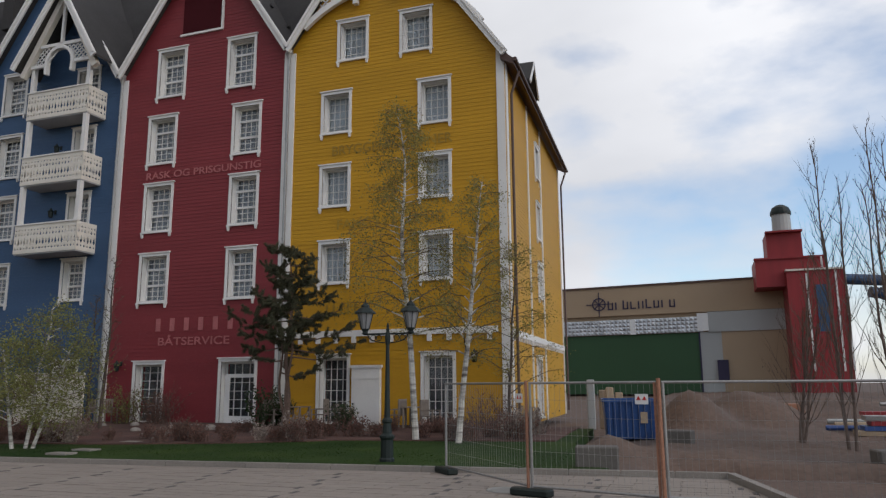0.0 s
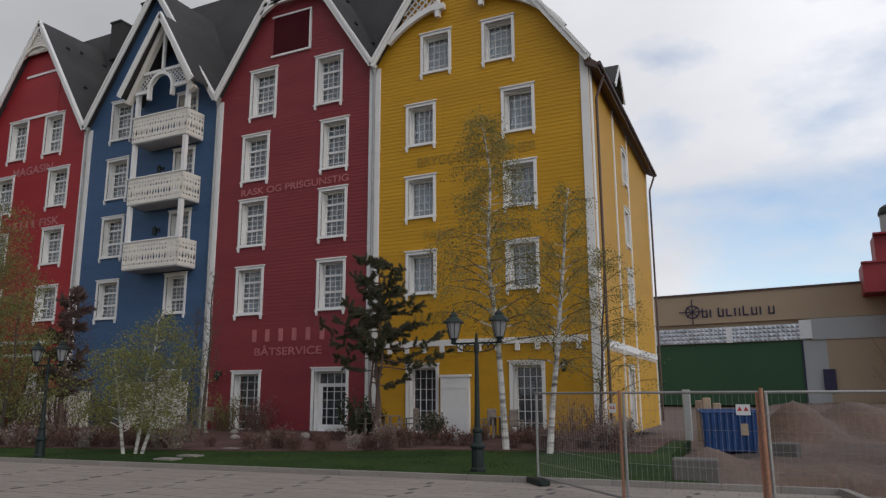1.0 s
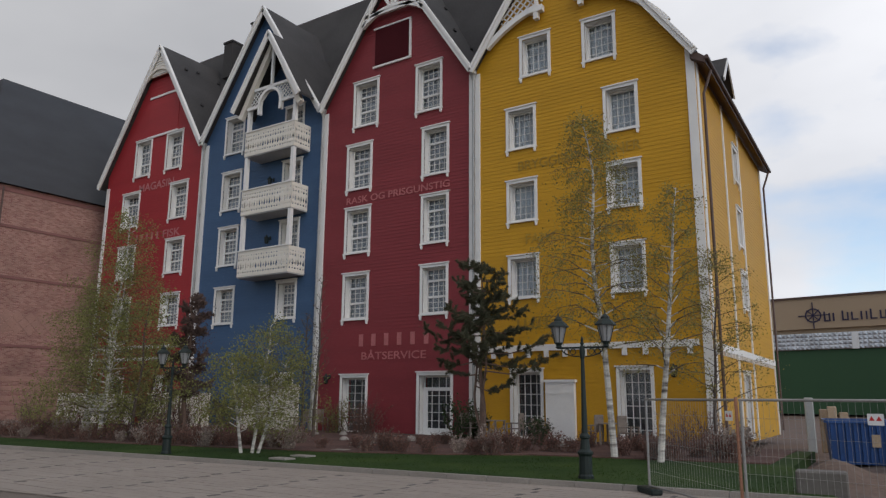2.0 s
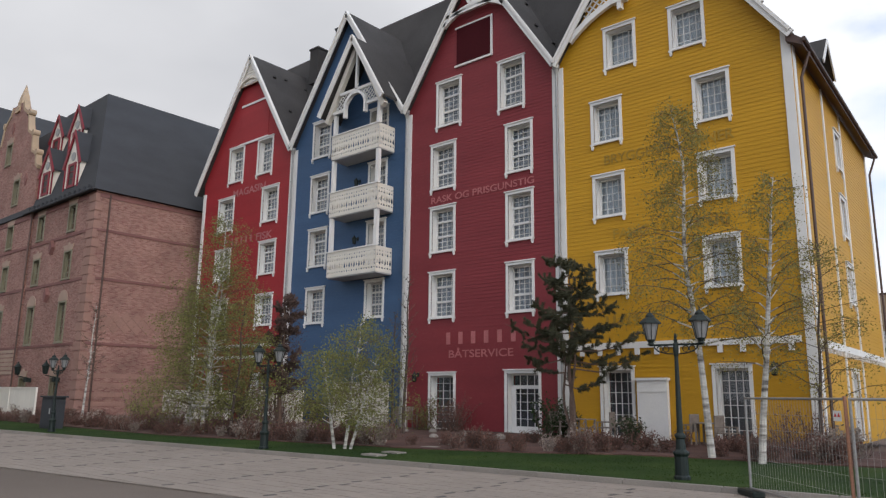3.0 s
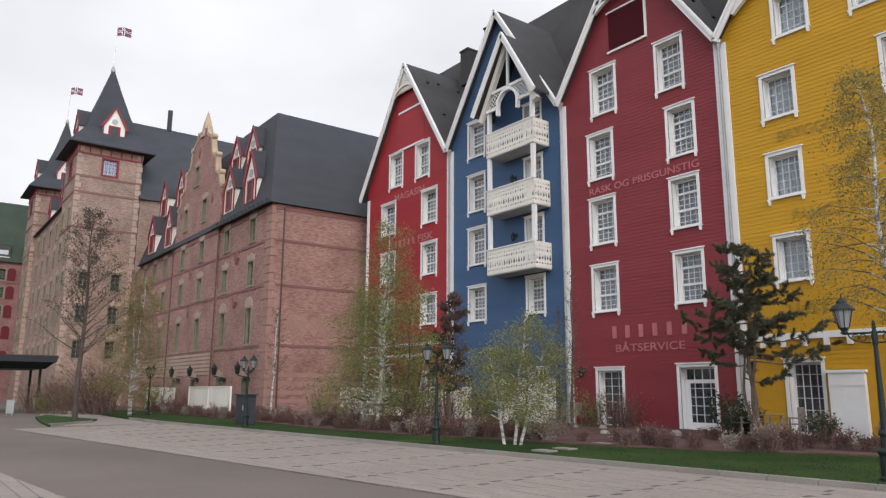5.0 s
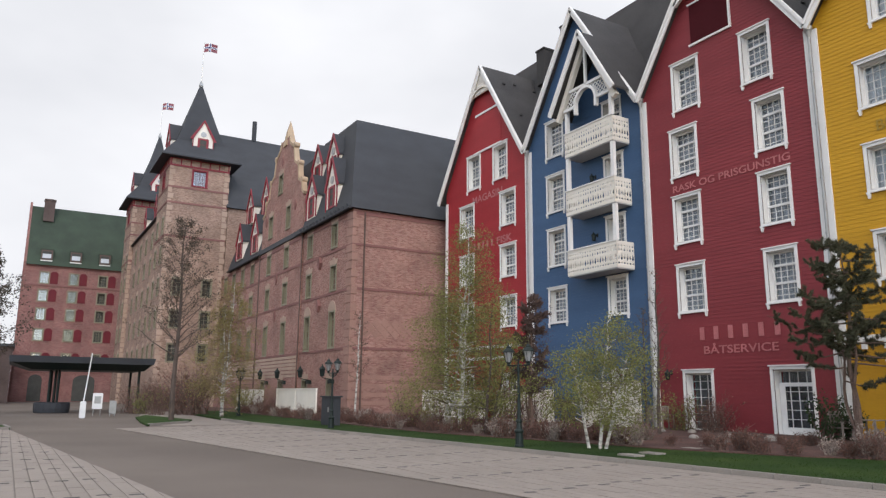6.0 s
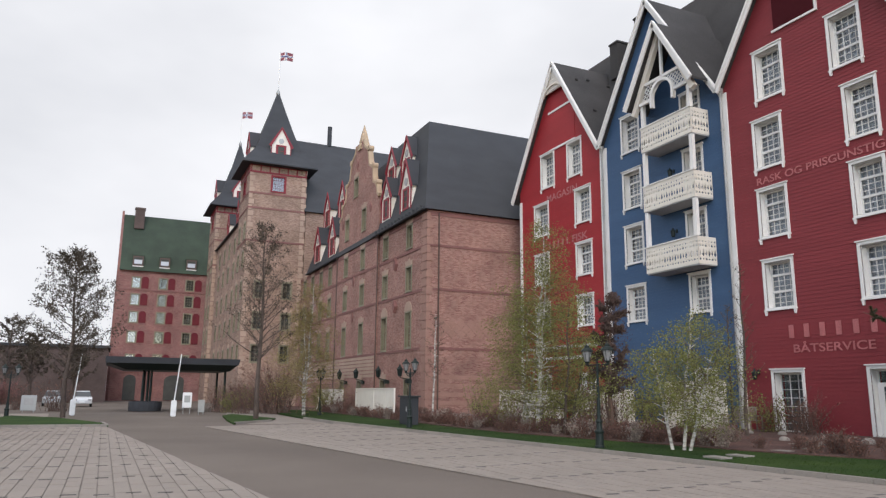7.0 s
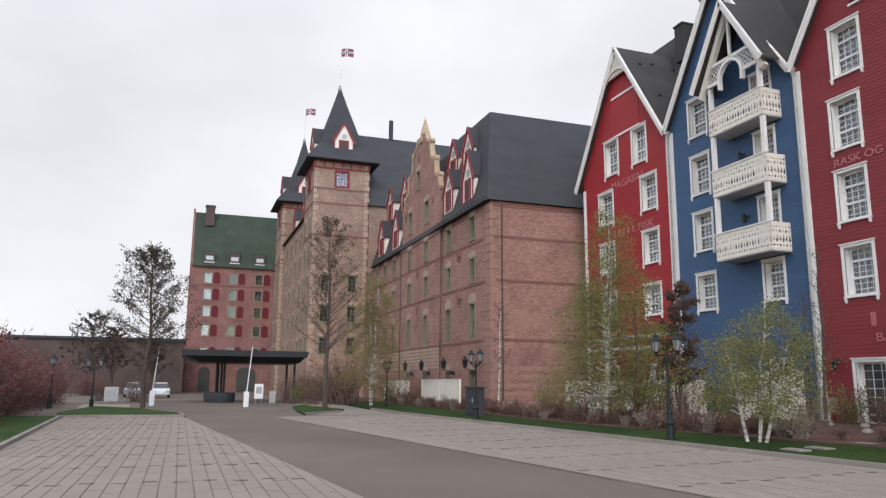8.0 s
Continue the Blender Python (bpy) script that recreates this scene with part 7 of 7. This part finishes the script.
def lump(name, label, cat, x0, x1, y0, y1, z0, z1, mat, turn=0.0):
    t = thing(name, label, cat)
    bm = bmesh.new()
    c = ((x0 + x1) / 2, (y0 + y1) / 2)
    box(bm, x0 - c[0], x1 - c[0], y0 - c[1], y1 - c[1], z0, z1)
    bmesh.ops.bevel(bm, geom=bm.edges[:], offset=.03, segments=1, affect="EDGES")
    part("block", bm, mat, t, "", Matrix.Translation((c[0], c[1], 0)) @ Matrix.Rotation(turn, 4, "Z"))


lump("concrete_block", "grey concrete base block with cable loops", "block", -2.42, -1.55, 15.5, 16.0, -.1, .5, M_BLOCK, .1)
lump("concrete_block", "pale concrete base block", "block", -1.0, -.2, 23.6, 24.2, -.15, .35, M_BLOCK, -.2)
lump("concrete_block", "tapered grey concrete footing", "block", 3.7, 4.4, 19.0, 19.6, -.5, .25, M_BLOCK, .2)
lump("container_box", "orange-brown site box on the heap", "box", 3.4, 4.7, 39.5, 40.3, site_z(4, 40) - .3, site_z(4, 40) + .62, M_ORANGE, .1)
for k, (x, y, l, r, mat, lab) in enumerate(((6.0, 30.5, 3.4, .09, M_STACKB, "blue plastic pipe lying on the soil"), (6.6, 31.3, 4.0, .07, M_GREYP, "pale grey pipe lying on the soil"),
                                             (7.2, 33.0, 4.5, .10, M_TIMBER, "rough timber beam lying on the soil"), (7.0, 35.2, 4.0, .09, M_GREYP, "pale grey pipe lying on the soil"))):
    zz = min(site_z(x + l * q, y + .1 * l * q) for q in (-.5, -.25, 0, .25, .5)) + r * .6
    bm = bmesh.new()
    rod(bm, (x - l / 2, y - .05 * l, zz + .08), (x + l / 2, y + .05 * l, zz + .08), r, n=8)
    tagged(part("pipe" if mat is not M_TIMBER else "beam", bm, mat), lab, "pipe" if mat is not M_TIMBER else "beam", "building material on the site")
for k, (x, y, h) in enumerate(((-4.1, 29.2, 1.9), (-3.7, 29.6, 1.5), (-3.4, 29.3, 1.6), (-3.1, 29.8, 1.4))):
    lump("upright_board", "pale weathered boards leaning together", "board", x, x + .3, y, y + .08, 0, h, M_GREYP if k == 0 else M_TIMBER, .1 * k)
for k, (a, b, c, d) in enumerate(((8, 15, 40, 1.55), (9.5, 17, 37, 1.1), (7, 13, 52, 2.0), (12, 20, 34, .9))):
    bm = bmesh.new()
    d = max(site_z(a + (b - a) * q, c + 1.5 * q) for q in (0, .25, .5, .75, 1)) + .04
    rod(bm, (a, c, d), (b, c + 1.5, d), .09, n=8)
    tagged(part("site_pipe", bm, M_CONT if k % 2 else M_GALV), "long pipe lying on the site", "pipe", "site pipes")


def site_fence(xa, ya, xb, yb, high, sign, pole_mat, label):
    """A mobile fence panel of welded wire in a tube frame, standing in blocks."""
    f = thing("mobile_fence", label, "fence", "mobile fence panels")
    d = Vector((xb - xa, yb - ya, 0))
    l = d.length
    m = Matrix.Translation((xa, ya, 0)) @ Matrix.Rotation(math.atan2(d.y, d.x), 4, "Z")
    for x, mat in ((.02, M_GALV), (l - .02, pole_mat)):
        bm = bmesh.new()
        rod(bm, (x, 0, .02), (x, 0, high), .024, n=8)
        part("frame_post", bm, mat, f, "", m)
    for z in (.15, high):
        bm = bmesh.new()
        rod(bm, (0, 0, z), (l, 0, z), .020, n=8)
        part("frame_rail", bm, M_GALV, f, "", m)
    bm = bmesh.new()
    n = int(l / .09)
    for i in range(1, n):
        rod(bm, (l * i / n, 0, .16), (l * i / n, 0, high - .01), .0022, n=3, caps=False)
    k = int(high / .26)
    for i in range(1, k):
        rod(bm, (0, .004, .15 + (high - .15) * i / k), (l, .004, .15 + (high - .15) * i / k), 0.0025, n=3, caps=False)
    tagged(part("wire_mesh", bm, M_GALV, f, "", m), kind="stuff")
    bm = bmesh.new()
    box(bm, -.35, .35, -.12, .12, 0.0, .12)
    bmesh.ops.bevel(bm, geom=bm.edges[:], offset=.025, segments=1, affect="EDGES")
    part("foot_block", bm, M_DARK, f, "", m)
    if sign:
        bm = bmesh.new()
        box(bm, sign - .1, sign + .1, -.035, -.025, high - .32, high - .17)
        s = part("warning_sign", bm, M_SIGNW, f, "white sign with red bars", m)
        for u in (-.045, .045):
            bm = bmesh.new()
            slab(bm, [(sign + u - .035, high - .26), (sign + u + .035, high - .26), (sign + u, high - .2)], -.039, -.036)
            part("sign_mark", bm, M_SIGNR, s)


site_fence(-4.85, 14.5, -2.6, 12.1, 1.78, 3.1, M_GALV, "galvanised mobile fence panel standing askew")
site_fence(-2.55, 12.05, -.5, 11.45, 1.78, 1.92, M_ORANGE, "galvanised mobile fence panel with orange post")
site_fence(-.42, 11.43, 2.6, 11.6, 1.78, 0.0, M_GALV, "galvanised mobile fence panel beside the site")
site_fence(2.66, 11.62, 6.0, 11.9, 1.8, 0.0, M_GALV, "galvanised mobile fence panel beside the site")
bm = bmesh.new()
rod(bm, (-2.6, 12.06, 0), (-2.6, 12.06, 1.82), .026, n=8)
tagged(part("fence_post", bm, M_ORANGE), "orange painted steel fence post", "post", "orange fence posts")
bm = bmesh.new()
rod(bm, (-.46, 11.41, 0), (-.46, 11.41, 1.84), .03, n=8)
tagged(part("fence_post", bm, M_ORANGE), "orange painted steel fence post", "post", "orange fence posts")

M_GREYB = material("grey_brown_bark", (0.14, 0.105, 0.088), 0.9, 0.25, 20, 2, 0.3)
for k, (x, y, h, s) in enumerate(((4.0, 23.2, 9.0, 21), (5.6, 25.0, 10.6, 22), (2.7, 24.6, 5.6, 23), (6.2, 22.4, 10.4, 24), (5.0, 22.0, 9.0, 25), (7.4, 24.0, 9.6, 26))):
    tree("bare young tree with long upright twigs on the site", x, y, h, .038, s, .10, 2.4, 66, 160, .04, M_GREYB, M_BUD, (.2, 0), -.45, 2.0, 3, base=site_z(x, y), group="bare site trees", twigs=6)

# forecourt things: signs, bollards, barrier posts and cars
def post_sign(x, y, w, h, z, label, mat):
    t = thing("info_sign", label, "sign")
    bm = bmesh.new()
    box(bm, x - .04, x + .04, y - w / 2, y + w / 2, z, z + h)
    bmesh.ops.bevel(bm, geom=bm.edges[:], offset=.03, segments=2, affect="EDGES")
    p = part("panel", bm, mat, t)
    bm = bmesh.new()
    box(bm, x + .042, x + .048, y - w * .32, y + w * .32, z + h * .35, z + h * .8)
    part("panel_field", bm, M_LEAD, p, "plain grey field")
    for s in (-.35, .35):
        bm = bmesh.new()
        rod(bm, (x, y + s * w, 0), (x, y + s * w, z + .1), .03, n=6)
        part("leg", bm, M_LEAD, t)


post_sign(-57.5, 5.6, .65, 1.1, .45, "white rounded information sign on posts", M_SIGNW)
post_sign(-56.5, 6.5, .45, .9, .15, "grey bin-like stand beside the sign", M_LEAD)
post_sign(-62.0, -4.9, 1.0, 1.1, .15, "grey framed notice stand by the hedge", M_GREYP)
for x, y in ((-52.6, 4.3), (-55.7, -1.8)):
    t = thing("barrier_post", "white barrier housing with tall white pole", "barrier", "entrance barriers")
    bm = bmesh.new()
    box(bm, x - .17, x + .17, y - .17, y + .17, 0, 1.05)
    bmesh.ops.bevel(bm, geom=bm.edges[:], offset=.04, segments=2, affect="EDGES")
    part("housing", bm, M_SIGNW, t)
    bm = bmesh.new()
    rod(bm, (x + .1, y, 1.0), (x + .05, y + .25, 4.1), .04, .03, n=8)
    part("boom", bm, M_SIGNW, t)

M_CARW = material("white_car_paint", (0.55, 0.56, 0.57), 0.25, 0.03, 20, 1, 0.0, spec=0.6)
M_CARG = material("silver_car_paint", (0.35, 0.36, 0.37), 0.3, 0.03, 20, 1, 0.0, metal=0.4)
M_TYRE = material("black_tyre", (0.015, 0.015, 0.016), 0.8, 0.1, 20, 1, 0.0)
M_CGLASS = material("dark_car_glass", (0.03, 0.035, 0.04), 0.08, 0.05, 5, 1, 0.0, spec=0.7)


def car(x, y, turn, paint, label):
    c = thing("car", label, "car", "parked cars")
    m = Matrix.Translation((x, y, 0)) @ Matrix.Rotation(turn, 4, "Z")
    bm = bmesh.new()
    slab(bm, [(-2.1, .35), (2.1, .3), (2.15, .62), (1.9, .85), (1.1, .98), (-1.8, 1.0), (-2.15, .8)], -.87, .87)
    bmesh.ops.bevel(bm, geom=bm.edges[:], offset=.06, segments=2, affect="EDGES")
    part("body", bm, paint, c, "", m)
    bm = bmesh.new()
    hexa(bm, [(-1.95, -.8, .96), (1.1, -.8, .94), (1.1, .8, .94), (-1.95, .8, .96), (-1.5, -.62, 1.5), (.3, -.62, 1.5), (.3, .62, 1.5), (-1.5, .62, 1.5)])
    part("cabin_glass", bm, M_CGLASS, c, "", m)
    bm = bmesh.new()
    hexa(bm, [(-1.58, -.66, 1.47), (.36, -.66, 1.47), (.36, .66, 1.47), (-1.58, .66, 1.47), (-1.4, -.55, 1.55), (.2, -.55, 1.55), (.2, .55, 1.55), (-1.4, .55, 1.55)])
    part("roof", bm, paint, c, "", m)
    for px in (-1.3, 1.35):
        for py in (-.8, .8):
            bm = bmesh.new()
            rod(bm, (px, py - .1, .32), (px, py + .1, .32), .32, n=16)
            w = part("wheel", bm, M_TYRE, c, "", m)
            bm = bmesh.new()
            rod(bm, (px, py - .11, .32), (px, py + .11, .32), .19, n=12)
            part("rim", bm, M_LEAD, w)
    for py in (-.65, .65):
        bm = bmesh.new()
        box(bm, 2.05, 2.16, py - .17, py + .17, .6, .74)
        part("headlight", bm, M_LAMPG, c, "", m)
        bm = bmesh.new()
        box(bm, -2.18, -2.08, py - .15, py + .15, .7, .9)
        part("tail_light", bm, M_SIGNR, c, "", m)
    bm = bmesh.new()
    box(bm, 2.13, 2.18, -.26, .26, .4, .5)
    part("number_plate", bm, M_SIGNW, c, "", m)


car(-84.0, -1.9, .03, M_CARW, "white parked hatchback on the forecourt")
car(-86.0, -4.7, .05, M_CARG, "silver parked car on the forecourt")

# ---- pavers of the parking bays ----
pavers(BAY_2, "paver", "pavement_2", lambda x, y: -22 < x < -9 and -4.2 < y < 3.0)
pavers(BAY_1, "paver", "pavement_1", lambda x, y: -15 < x < -1 and 8.0 < y < 15.2)
